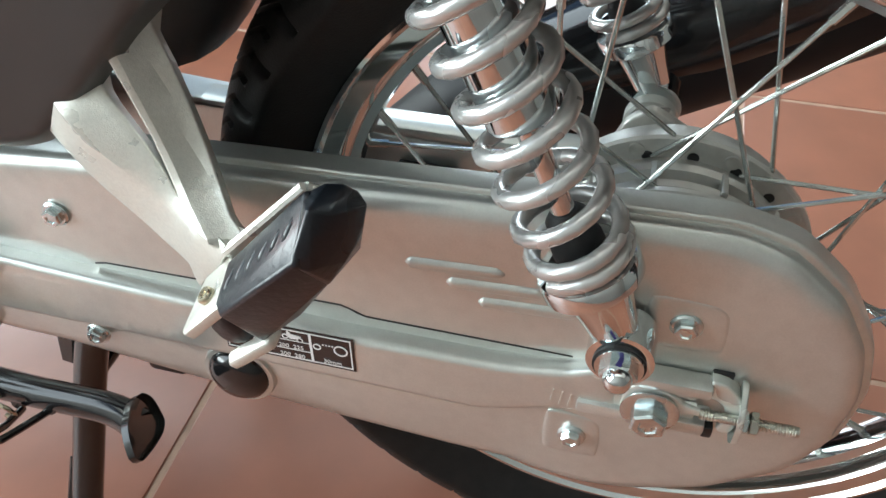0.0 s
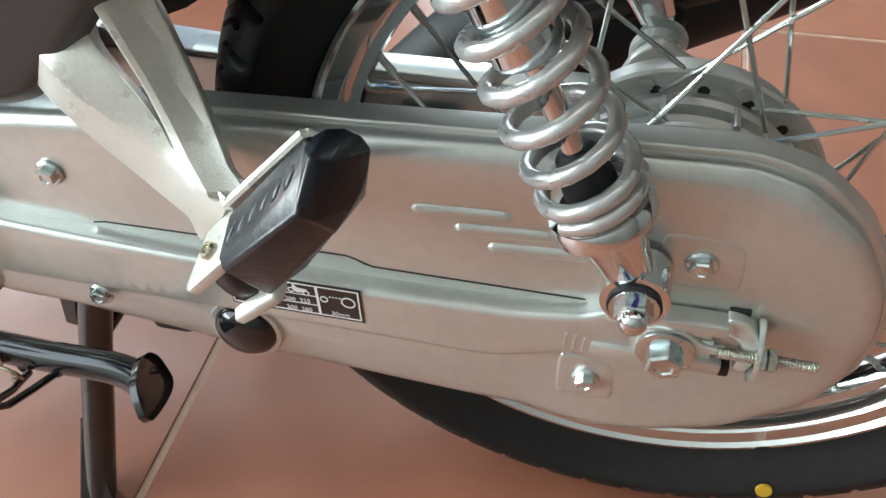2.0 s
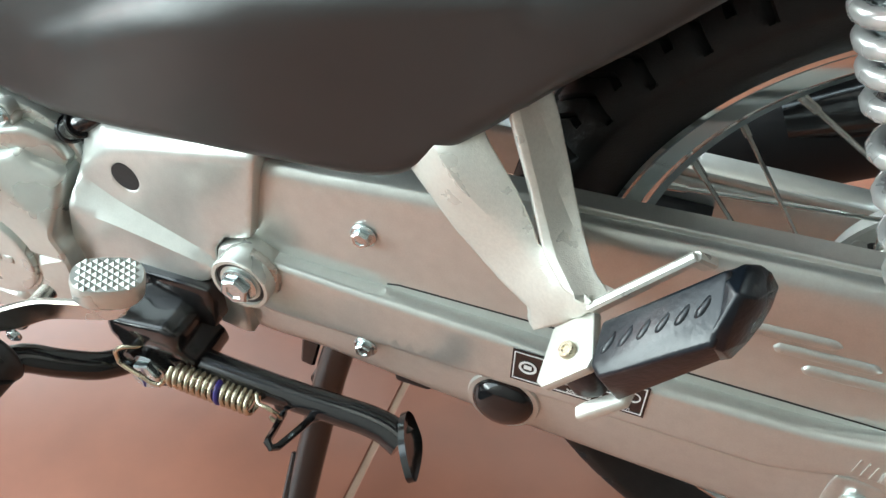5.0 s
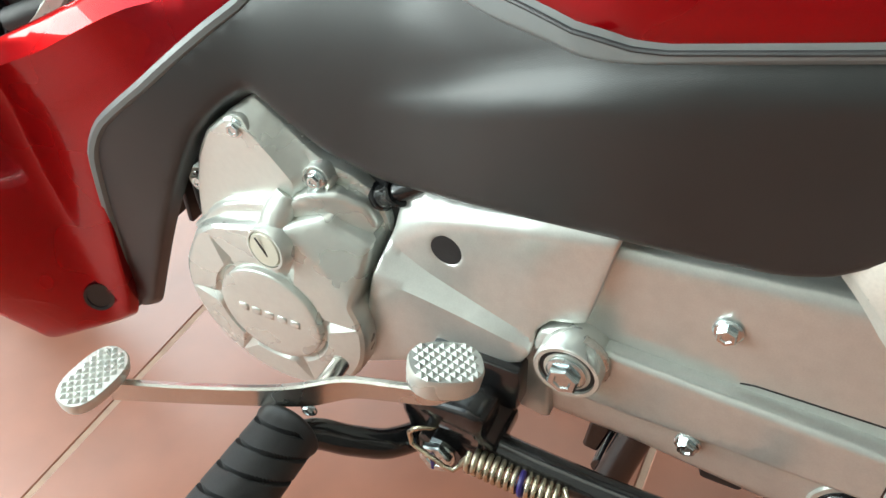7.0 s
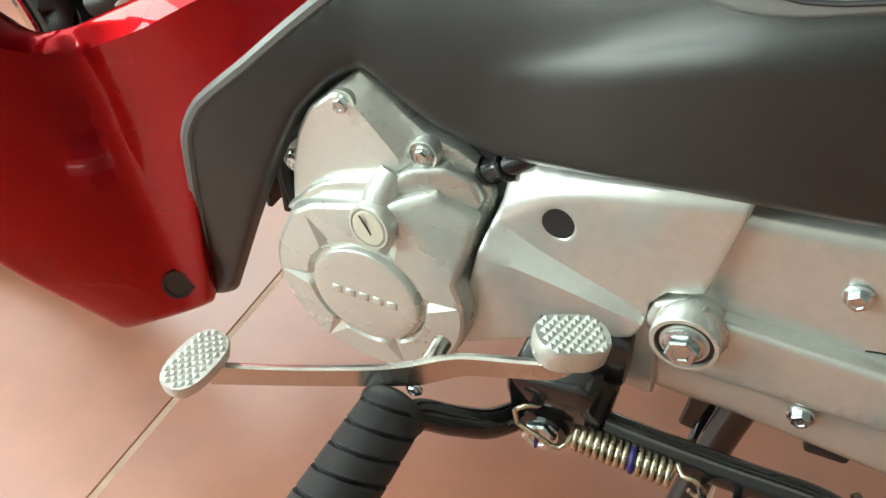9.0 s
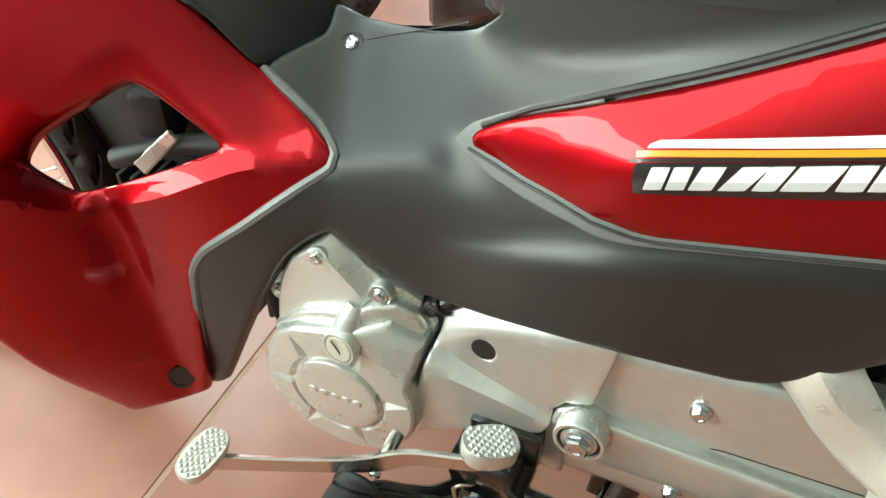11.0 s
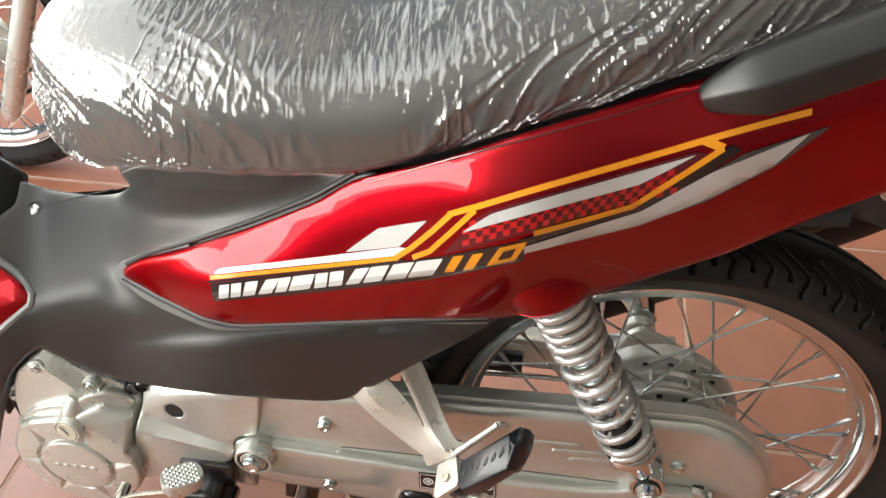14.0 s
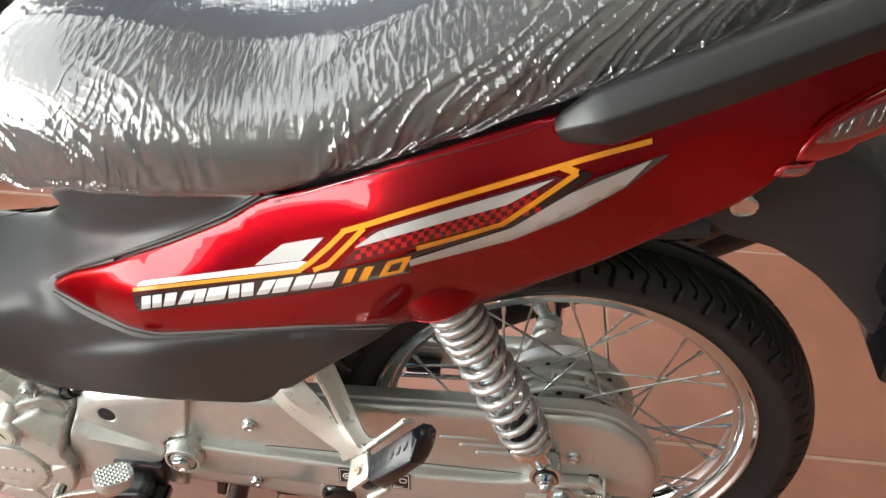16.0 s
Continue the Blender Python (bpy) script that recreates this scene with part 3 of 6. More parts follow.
chain_case = panel(
    "chain_case",
    [(-0.470, 0.372), (-0.382, 0.387), (-0.300, 0.394), (-0.164, 0.4005), (-0.029, 0.4065), (0.020, 0.4075), (0.052, 0.398), (0.080, 0.374), (0.099, 0.342), (0.1065, 0.308), (0.103, 0.270), (0.086, 0.236), (0.045, 0.205), (0.000, 0.187), (-0.055, 0.180), (-0.12, 0.181), (-0.20, 0.187), (-0.30, 0.196), (-0.40, 0.210), (-0.47, 0.219)],
    case_depth, M_SILVER, bike, "silver-painted pressed steel chain case with three ribs", roll=0.010, drop=0.007, thick=0.022, step=0.009, ease=0.45, creases=[SEAM, SEAM - (0, 0.003), FOOT], angle=30,
)
RIM_LINE = [(-0.300, 0.3975), (-0.164, 0.4040), (-0.029, 0.4105), (0.022, 0.4115), (0.055, 0.4018), (0.084, 0.3765), (0.1035, 0.3435), (0.1112, 0.308), (0.1075, 0.268), (0.0895, 0.2325), (0.047, 0.2005), (0.000, 0.1825), (-0.055, 0.1755), (-0.055, 0.21), (0.02, 0.23), (0.07, 0.29), (0.05, 0.36), (-0.029, 0.38), (-0.164, 0.378), (-0.300, 0.37)]
panel("case_rim", RIM_LINE, flat(-0.0915), M_SILVER, chain_case, "folded rim joining the two halves of the case", roll=0.002, thick=0.012, step=0.014, ease=0.45)
for x, z in ((-0.137, 0.359), (-0.114, 0.349), (-0.096, 0.338)):
    panel("rib", [(x - 0.002, z - 0.0035), (x + 0.046, z - 0.001), (x + 0.0505, z + 0.0035), (x + 0.045, z + 0.0075), (x - 0.002, z + 0.0050), (x - 0.0055, z + 0.0008)], flat(-0.1068), M_SILVER, chain_case, "", roll=0.0038, thick=0.003, step=0.004, fine=0.0015)
for (x, z), (sx, sz) in (((0.009, 0.349), (0.020, 0.017)), ((-0.040, 0.237), (0.016, 0.018))):
    panel("bolt_pad", [(x - sx, z - sz), (x + sx, z - sz), (x + sx, z + sz * 0.6), (x + sx * 0.6, z + sz), (x - sx, z + sz)], flat(-0.1052), M_SILVER, chain_case, "", roll=0.005, drop=0.0010, thick=0.002, step=0.008, fine=0.003)
for x, z in ((-0.359, 0.349), (-0.363, 0.242), (0.009, 0.349), (-0.040, 0.237)):
    bolt((x, -0.1050, z), chain_case, r=0.0062, height=0.0066, flange=0.0086, turn=x * 7)
lathe("inspection_plug", [(0.0, 0.0215), (0.004, 0.0205), (0.0075, 0.0165), (0.0095, 0.010), (0.010, 0.001)], (-0.263, -0.1035, 0.227), (0, -1, 0.05), M_GLOSSBLACK, chain_case, "shiny black domed rubber plug", 48)
lathe("plug_seat", [(-0.006, 0.0255), (0.000, 0.0255), (0.0022, 0.0245), (0.0024, 0.0215), (0.0, 0.021)], (-0.263, -0.1025, 0.227), (0, -1, 0.05), M_SILVER, chain_case, "", 48)

# swing arms
ARM = [(-0.462, 0.309), (-0.445, 0.3185), (-0.427, 0.3105), (-0.353, 0.3055), (-0.267, 0.3015), (-0.182, 0.2975), (-0.087, 0.2985), (-0.048, 0.305), (-0.030, 0.312), (0.024, 0.309), (0.024, 0.3005), (-0.012, 0.3005), (-0.018, 0.292), (-0.012, 0.281), (0.026, 0.279), (0.026, 0.271), (-0.045, 0.2715), (-0.075, 0.262), (-0.101, 0.2555), (-0.19, 0.257), (-0.346, 0.2595), (-0.425, 0.2595), (-0.455, 0.273), (-0.466, 0.292)]
swing_arm = panel("swing_arm", ARM, lambda uv: -0.1150 + 0.0 * uv[:, 0], M_SILVER, bike, "silver pressed steel swing arm", roll=0.0045, thick=0.05, step=0.010, ease=0.45, fine=0.004)
lathe("pivot_boss", [(-0.01, 0.0210), (0.016, 0.0210), (0.0172, 0.0203), (0.0172, 0.0178), (0.0145, 0.0176), (0.0145, 0.0150), (0.0160, 0.0146), (0.0160, 0.010)], (-0.439, -0.112, 0.298), (0, -1, 0), M_CAST, swing_arm, "machined pivot boss with rubber bush", 56)
lathe("rubber_bush", [(0.0, 0.0174), (0.0152, 0.0174), (0.0153, 0.0152)], (-0.439, -0.112, 0.298), (0, -1, 0), M_RUBBER, swing_arm, "", 40)
bolt((-0.439, -0.1285, 0.298), swing_arm, r=0.0105, height=0.0085, flange=0.0125, turn=0.35, name="pivot_bolt")
tube("weld", [(-0.439 + 0.0210 * math.cos(a), -0.1165, 0.298 + 0.0210 * math.sin(a)) for a in np.linspace(radians(-30), radians(75), 16)], [0.0024 + 0.0006 * (k % 2) for k in range(16)], M_WELD, swing_arm, "bead of weld round the boss", sides=8, step=0.003)
link("axle_plate", *merge(beam_data((-0.020, -0.1128, 0.2905), (0.024, -0.1128, 0.2905), 0.0185, 0.0185, 0.003, 0.003, (0, 1, 0), 0.0008)), M_CAST, swing_arm)
panel("drive_tab", [(-0.015, 0.281), (-0.0145, 0.303), (-0.009, 0.3085), (0.002, 0.309), (0.011, 0.3055), (0.017, 0.3000), (0.023, 0.2980), (0.031, 0.2975), (0.031, 0.2935), (0.022, 0.2920), (0.012, 0.288), (0.006, 0.281)], flat(-0.1168), M_CAST, swing_arm, "chain puller plate", roll=0.0012, thick=0.003, step=0.006, fine=0.002, ease=0.7)
bolt((0.000, -0.1178, 0.2905), swing_arm, r=0.0105, height=0.012, flange=0.0162, turn=0.42, name="axle_nut")
tube("adjuster_bolt", [(0.026, -0.1165, 0.2955), (0.050, -0.1165, 0.2955), (0.078, -0.1165, 0.2955)], 0.0029, M_BOLT, swing_arm, "threaded chain adjuster bolt", sides=12)
link("thread", *merge(*[lathe_data([(-0.0006, 0.0029), (0.0, 0.0035), (0.0006, 0.0029)], (0.028 + 0.0015 * k, -0.1165, 0.2955), (1, 0, 0), 10) for k in range(33)]), M_BOLT, swing_arm)
for x in (0.0492, 0.0545):
    lathe("adjuster_nut", [(-0.0024, 0.0060), (-0.0019, 0.0068), (0.0019, 0.0068), (0.0024, 0.0060)], (x, -0.1165, 0.2955), (1, 0, 0), M_BOLT if x > 0.053 else M_ZINC, swing_arm, sides=6)
panel("end_plate", [(0.0285, 0.3185), (0.0370, 0.3175), (0.0435, 0.3120), (0.0468, 0.3030), (0.0470, 0.2880), (0.0440, 0.2790), (0.0375, 0.2800), (0.0395, 0.2900), (0.0380, 0.2995), (0.0330, 0.3045), (0.0290, 0.3060)], lambda uv: -0.1135 - 0.10 * np.clip(uv[:, 0] - 0.036, 0, 1), M_CAST, swing_arm, "cupped end plate of the chain adjuster", roll=0.0014, thick=0.012, step=0.004, fine=0.002, ease=0.6)
panel("end_rim", [(0.1060, 0.2800), (0.1190, 0.2795), (0.1255, 0.2870), (0.1265, 0.2990), (0.1230, 0.3090), (0.1130, 0.3165), (0.1060, 0.3170)], flat(-0.0480), M_CAST, swing_arm, "", axes=np.array([[0, -1, 0], [0, 0, 1], [-1, 0, 0]], float), roll=0.0010, thick=0.0026, step=0.006, fine=0.003)
link("arm_flange", *box_data((-0.034, -0.1188, 0.3085), (0.0300, -0.1050, 0.3172), 0.0028), M_SILVER, swing_arm)
link("arm_flange", *box_data((-0.040, -0.1180, 0.2765), (0.0310, -0.1050, 0.2862), 0.0022), M_SILVER, swing_arm)
link("adjuster_slot", *box_data((0.0305, -0.1130, 0.2700), (0.0368, -0.1000, 0.2790), 0.0015), M_DARK, swing_arm)
link("adjuster_slot", *box_data((0.0285, -0.1065, 0.3145), (0.0400, -0.1000, 0.3200), 0.0010), M_DARK, swing_arm)
for x, z in ((-0.055, 0.284), (-0.050, 0.283), (-0.045, 0.282), (-0.040, 0.281)):
    panel("scale_mark", [(x, z - 0.006), (x + 0.0008, z - 0.006), (x + 0.0020, z + 0.006), (x + 0.0012, z + 0.006)], flat(-0.1156), M_CAST, swing_arm, "", roll=0, thick=0.0006, step=0.004, fine=0.002)
panel("swing_arm_right", ARM, flat(0.088), M_SILVER, bike, "silver right-hand swing arm", roll=0.003, thick=0.026, step=0.014, ease=0.45)
link("arm_top", *box_data((-0.46, 0.088, 0.2975), (0.0, 0.114, 0.3065), 0.003), M_SILVER, bike)

# warning label on the swing arm
panel("label", [(-0.2575, 0.2695), (-0.173, 0.2695), (-0.173, 0.2985), (-0.2575, 0.2985)], flat(-0.1157), M_BLACKVINYL, swing_arm, "black sticker with white load and chain figures", roll=0, thick=0.0006, step=0.01, ease=0.0, fine=0.01)


def ink(name, loop, holes=(), y=-0.1162):
    panel(name, loop, flat(y), M_WHITE, swing_arm, "", roll=0, thick=0.0003, step=0.01, holes=holes, ease=0.0, fine=0.01)


def frame_box(x0, z0, x1, z1, w=0.0008):
    ink("label_frame", [(x0, z0), (x1, z0), (x1, z1), (x0, z1)], [[(x0 + w, z0 + w), (x1 - w, z0 + w), (x1 - w, z1 - w), (x0 + w, z1 - w)]])


for x0, x1 in ((-0.2563, -0.2375), (-0.2375, -0.2005), (-0.2005, -0.1745)):
    frame_box(x0, 0.2715, x1, 0.2972)
for z in (0.2795, 0.2875):
    ink("label_rule", [(-0.2370, z), (-0.2010, z), (-0.2010, z + 0.0005), (-0.2370, z + 0.0005)])


def words(text, x, z, size, parent, material=M_WHITE, y=-0.1163):
    c = bpy.data.curves.new("lettering", "FONT")
    c.body, c.size, c.extrude, c.align_x = text, size, 0.0001, "CENTER"
    tmp = new("lettering", c)
    me = bpy.data.meshes.new_from_object(tmp.evaluated_get(bpy.context.evaluated_depsgraph_get()))
    bpy.data.objects.remove(tmp)
    me.transform(Matrix(((1, 0, 0, x), (0, 0, -1, y), (0, 1, 0, z), (0, 0, 0, 1))))
    me.materials.append(material)
    ob = new("lettering", me)
    ob.parent = parent
    return ob


words("200  225", -0.2135, 0.2811, 0.0046, swing_arm)
words("200  280", -0.2135, 0.2732, 0.0046, swing_arm)
words("30mm", -0.1875, 0.2735, 0.0046, swing_arm)


def ring(x, z, r0, r1, n=28):
    o = [(x + r1 * math.cos(2 * math.pi * k / n), z + r1 * math.sin(2 * math.pi * k / n)) for k in range(n)]
    i = [(x + r0 * math.cos(2 * math.pi * k / n), z + r0 * math.sin(2 * math.pi * k / n)) for k in range(n)]
    ink("label_ring", o, [i])


ring(-0.1965, 0.2865, 0.0018, 0.0026), ring(-0.1815, 0.2865, 0.0036, 0.0045), ring(-0.2470, 0.2845, 0.0042, 0.0058)
for k in range(4):
    ink("label_dash", [(-0.1930 + k * 0.002, 0.2890), (-0.1919 + k * 0.002, 0.2890), (-0.1919 + k * 0.002, 0.2897), (-0.1930 + k * 0.002, 0.2897)])
ink("label_dash", [(-0.2495, 0.2830), (-0.2445, 0.2830), (-0.2445, 0.2865), (-0.2495, 0.2865)])
ring(-0.2165, 0.2908, 0.0014, 0.0021, 16), ring(-0.2072, 0.2893, 0.0014, 0.0021, 16)
ink("label_pictogram", [(-0.2155, 0.2912), (-0.2130, 0.2893), (-0.2100, 0.2896), (-0.2075, 0.2912), (-0.2060, 0.2925), (-0.2085, 0.2930), (-0.2125, 0.2935), (-0.2142, 0.2958), (-0.2152, 0.2956)])
for x, z, w, h in ((-0.2335, 0.2820, 0.0022, 0.0045), (-0.2345, 0.2740, 0.0018, 0.0045), (-0.2315, 0.2740, 0.0018, 0.0045)):
    ink("label_mark", [(x, z), (x + w, z), (x + w * 0.8, z + h), (x + w * 0.2, z + h)])

# shock absorbers
SH0, SH1 = np.array((-0.0215, 0.0, 0.341)), np.array((-0.138, 0.0, 0.598))


def shock(side, name):
    y = 0.119 * side
    o, top = SH0 + (0, y, 0), SH1 + (0, y, 0)
    ax = (top - o) / np.linalg.norm(top - o)
    L = np.linalg.norm(top - o)
    body = lathe(name, [(0.012, 0.0125), (0.030, 0.0155), (0.042, 0.0182), (0.047, 0.0195), (0.0475, 0.0245), (0.049, 0.0262), (0.057, 0.0262), (0.059, 0.0250), (0.061, 0.0190), (0.056, 0.0120)], o, ax, M_CHROME, bike, "chrome shock absorber with exposed grey coil spring", 48)
    lathe("mount_eye", [(-0.0125, 0.0125), (-0.0115, 0.0175), (0.0115, 0.0175), (0.0125, 0.0125)], o, (0, 1, 0), M_CHROME, body, "", 36)
    lathe("damper_tube", [(0.143, 0.014), (0.145, 0.0165), (0.205, 0.0165), (0.207, 0.0185), (0.215, 0.0185), (L, 0.0185)], o, ax, M_CHROME, body, "", 40)
    lathe("damper_rod", [(0.06, 0.0058), (0.16, 0.0058)], o, ax, M_CHROME, body, "", 24)
    lathe("bump_stop", [(0.060, 0.0135), (0.074, 0.0130), (0.080, 0.0112), (0.088, 0.0104), (0.092, 0.0070)], o, ax, M_RUBBER, body, "black rubber bump stop", 28)
    u = np.cross(ax, (0, 1, 0))
    u /= np.linalg.norm(u)
    w = np.cross(ax, u)
    pts, along, a = [], 0.0640, 1.0
    while along < L - 0.004:
        pts.append(o + ax * along + 0.0232 * (math.cos(a) * u + math.sin(a) * w))
        a += radians(20)
        f = (along - 0.0640) / (L - 0.0640)
        pitch = 0.0092 if f < 0.05 else 0.0226 if f < 0.66 else 0.0128
        along += pitch / 18
    v, fc = tube_data(pts, 0.0043, sides=12, step=1.0)
    link("coil_spring", v, fc, M_SPRINGPAINT, body, "silver-grey coil spring", 60)
    if side < 0:
        lathe("washer", [(0, 0.0138), (0.002, 0.0138), (0.0022, 0.009)], o + (0, -0.0125, 0), (0, -1, 0), M_RUBBER, body, "", 32)
        lathe("washer", [(0.0022, 0.0126), (0.0036, 0.0126), (0.0038, 0.009)], o + (0, -0.0125, 0), (0, -1, 0), M_ZINC, body, "", 32)
        lathe("acorn_nut", [(0.0036, 0.0098), (0.0095, 0.0098), (0.0105, 0.0088)], o + (0, -0.0125, 0), (0, -1, 0), M_ZINC, body, "zinc acorn nut with a blue paint mark", 6, angle=20)
        lathe("nut_dome", [(0.0100, 0.0078), (0.0130, 0.0074), (0.0160, 0.0056), (0.0175, 0.0028), (0.0178, 0.0004)], o + (0, -0.0125, 0), (0, -1, 0), M_CHROME, body, "", 24)
        link("ink_mark", *beam_data(o + (0.0006, -0.0166, 0.0090), o + (-0.0008, -0.0225, 0.0092), 0.0022, 0.0030, 0.0006, 0.0006, (0, 0, 1), 0.0002), M_PEN, body, "blue ink stroke")
    return body


shock(-1, "left_shock")
shock(1, "right_shock")

# passenger foot rest on its cast bracket
arm_front = surface([(-0.323, -0.1243, 0.4341), (-0.3035, -0.130, 0.4436), (-0.241, -0.1503, 0.3658), (-0.2477, -0.1357, 0.4082), (-0.210, -0.159, 0.3975), (-0.285, -0.108, 0.480)])
arm_rear = surface([(-0.2568, -0.1094, 0.4891), (-0.2704, -0.125, 0.4867), (-0.2477, -0.140, 0.4082), (-0.2141, -0.150, 0.4062), (-0.210, -0.159, 0.3975)])
FRONT_RIDGE = np.array(mm([(-338, 330), (-328, 310.5), (-316, 294), (-286, 267), (-269, 246)]))
REAR_RIDGE = np.array(mm([(-298.5, 352), (-294.5, 338), (-279.5, 294.7), (-269, 263), (-260.5, 246)]))
bracket = panel("footrest_bracket", mm([(-358, 324), (-340, 345), (-309, 352), (-307.5, 332), (-306, 322), (-302.5, 315), (-289, 294), (-281, 279), (-277, 269), (-270, 263), (-261, 252.7), (-250, 241), (-262, 229), (-275, 222.5), (-277.5, 228), (-278.5, 234.5), (-293, 247.5), (-318.5, 274.5), (-347, 310.5)]), lambda uv: arm_front(uv) - crest(uv, FRONT_RIDGE, 0.0130, 0.045, 0.0200, 0.0012), M_BRACKET, bike, "V-shaped cast aluminium foot rest bracket", axes=OBLIQUE, angle=24, creases=[FRONT_RIDGE], roll=0.0018, drop=0.002, thick=0.014, step=0.006, ease=0.4, fine=0.004)
panel("rear_arm", mm([(-302, 350), (-288, 364), (-276, 358), (-278, 346), (-272.5, 332), (-264.5, 306), (-256.5, 277.5), (-250.2, 257.5), (-246, 251.4), (-240.6, 248.9), (-246, 243), (-250.4, 239.9), (-258, 241.5), (-266, 249), (-274.5, 264), (-283.5, 295), (-298.5, 336)]), lambda uv: arm_rear(uv) - 0.003 - crest(uv, REAR_RIDGE, 0.0085, 0.010, 0.5, 0.0008), M_BRACKET, bracket, "", axes=OBLIQUE, angle=24, creases=[REAR_RIDGE], roll=0.0016, thick=0.013, step=0.006, ease=0.3, fine=0.004)
part("clevis", slab_hull([(-0.2290, -0.1600, 0.3790), (-0.2109, -0.1590, 0.3995), (-0.2050, -0.1850, 0.3955), (-0.2064, -0.1895, 0.3925), (-0.2253, -0.1935, 0.3735), (-0.2290, -0.1895, 0.3705)], (0.62, 0.30, -0.72), 0.0065, 0.0014), M_BRACKET, bracket, "", 30)
link("stop_arm", *merge(beam_data((-0.2120, -0.1590, 0.3990), (-0.1720, -0.1495, 0.4395), 0.0052, 0.0048, 0.0100, 0.0080, (-0.50, -0.60, 0.63), 0.0014), beam_data((-0.1735, -0.1490, 0.4385), (-0.1660, -0.1440, 0.4320), 0.0052, 0.0060, 0.0080, 0.0100, (-0.30, -0.50, 0.80), 0.0014)), M_BRACKET, bracket)
lathe("hinge_pin", [(-0.003, 0.0046), (0.0002, 0.0046), (0.0010, 0.0040), (0.0010, 0.0022), (0.0002, 0.0018)], (-0.2185, -0.1785, 0.3878), (-0.62, -0.30, 0.72), M_BRASS, bracket, "yellow zinc hinge pin", 24)
part("lower_lug", slab_hull([(-0.2090, -0.1860, 0.3580), (-0.2070, -0.1915, 0.3535), (-0.1865, -0.1860, 0.3695), (-0.1850, -0.1775, 0.3745)], (0.62, 0.30, -0.72), 0.0060, 0.0015), M_BRACKET, bracket, "", 30)
part("peg_root", hull([(-0.2200, -0.1820, 0.3700), (-0.2085, -0.1850, 0.3600), (-0.1950, -0.1830, 0.3640), (-0.2060, -0.1900, 0.3900), (-0.2130, -0.1640, 0.3720), (-0.2020, -0.1660, 0.3600), (-0.1900, -0.1640, 0.3700), (-0.2000, -0.1640, 0.3920)], 0.004), M_WRAPPED, bracket, "black rubber root of the foot rest in crumpled film", 35)

# the folded foot rest: a rubber block with a faceted end cap; the rows run from its tread over the seam and the fold to its back
PEG_NEAR = [(-0.2050, -0.1740, 0.4060), (-0.2045, -0.1913, 0.3965), (-0.2010, -0.1960, 0.3960), (-0.1905, -0.1830, 0.3690), (-0.1800, -0.1620, 0.3680), (-0.1900, -0.1560, 0.3920)]
PEG_FAR = [(-0.1590, -0.1745, 0.4590), (-0.1570, -0.1890, 0.4500), (-0.1580, -0.1970, 0.4400), (-0.1500, -0.1830, 0.4190), (-0.1430, -0.1620, 0.4230), (-0.1500, -0.1560, 0.4480)]
folded_peg = part("foot_rest", round_hull(PEG_NEAR + PEG_FAR, 0.0026), M_WRAPPED, bracket, "folded passenger foot rest of black rubber in plastic film", 80)
CAP_END = [(-0.1580, -0.1720, 0.4580), (-0.1540, -0.1680, 0.4590), (-0.1480, -0.1640, 0.4570), (-0.1430, -0.1610, 0.4520), (-0.1390, -0.1630, 0.4480), (-0.1390, -0.1680, 0.4400), (-0.1410, -0.1730, 0.4330), (-0.1450, -0.1800, 0.4270), (-0.1500, -0.1860, 0.4210), (-0.1550, -0.1950, 0.4340), (-0.1480, -0.1820, 0.4560), (-0.1550, -0.1860, 0.4590)]
part("end_cap", round_hull([Vector(p).lerp(Vector(q), 0.06) for p, q in zip(PEG_FAR, PEG_NEAR)] + CAP_END, 0.0022, 0.0006), M_WRAPPED, folded_peg, "shiny black end cap", 80)
near_, far_ = [Vector(p) for p in PEG_NEAR], [Vector(p) for p in PEG_FAR]
t_up = (far_[0] - near_[0]).normalized()
t_side = ((near_[1] - near_[0]).normalized() + (far_[1] - far_[0]).normalized()).normalized()
t_out = t_side.cross(t_up).normalized()
t_out = t_out if t_out.y < 0 else -t_out
for k in range(6):
    f = 0.10 + 0.145 * k
    o = near_[0].lerp(far_[0], f).lerp(near_[1].lerp(far_[1], f), 0.56)
    arc = [tuple(o + t_side * (0.0062 * q) + t_up * (0.0034 * (1 - q * q) - 0.0042 * q) + t_out * (0.0004 - 0.0012 * q * q)) for q in (-1, -0.6, -0.2, 0.2, 0.6, 1)]
    tube("tread_bump", arc, [0.0003, 0.0012, 0.0018, 0.0022, 0.0024, 0.0008], M_WRAPPED, folded_peg, sides=10, step=0.002)
tube("film_seam", [tuple(near_[1].lerp(far_[1], q) + t_out * (-0.0006 if k % 2 else 0.0)) for k, q in enumerate(np.linspace(0.05, 0.93, 14))], 0.0008, M_BLACK, folded_peg, "torn edge of the film", sides=6, step=0.003)
tube("case_seam", [(-0.345, -0.1040, 0.3105), (-0.337, -0.1042, 0.3125), (-0.268, -0.1042, 0.3135), (-0.183, -0.1042, 0.3145), (-0.168, -0.1042, 0.3085), (-0.046, -0.1042, 0.3080)], 0.0007, M_DARK, chain_case, sides=6, ease=0.3)

# side stand, folded up
stand = tube("side_stand", [(-0.500, -0.138, 0.212), (-0.468, -0.140, 0.211), (-0.400, -0.141, 0.210), (-0.350, -0.141, 0.2105), (-0.332, -0.1425, 0.2090), (-0.3195, -0.146, 0.2055)], [0.0125, 0.0115, 0.0108, 0.0108, 0.0112, 0.0118], M_GLOSSBLACK, bike, "folded black enamelled side stand with coil spring", sides=20)
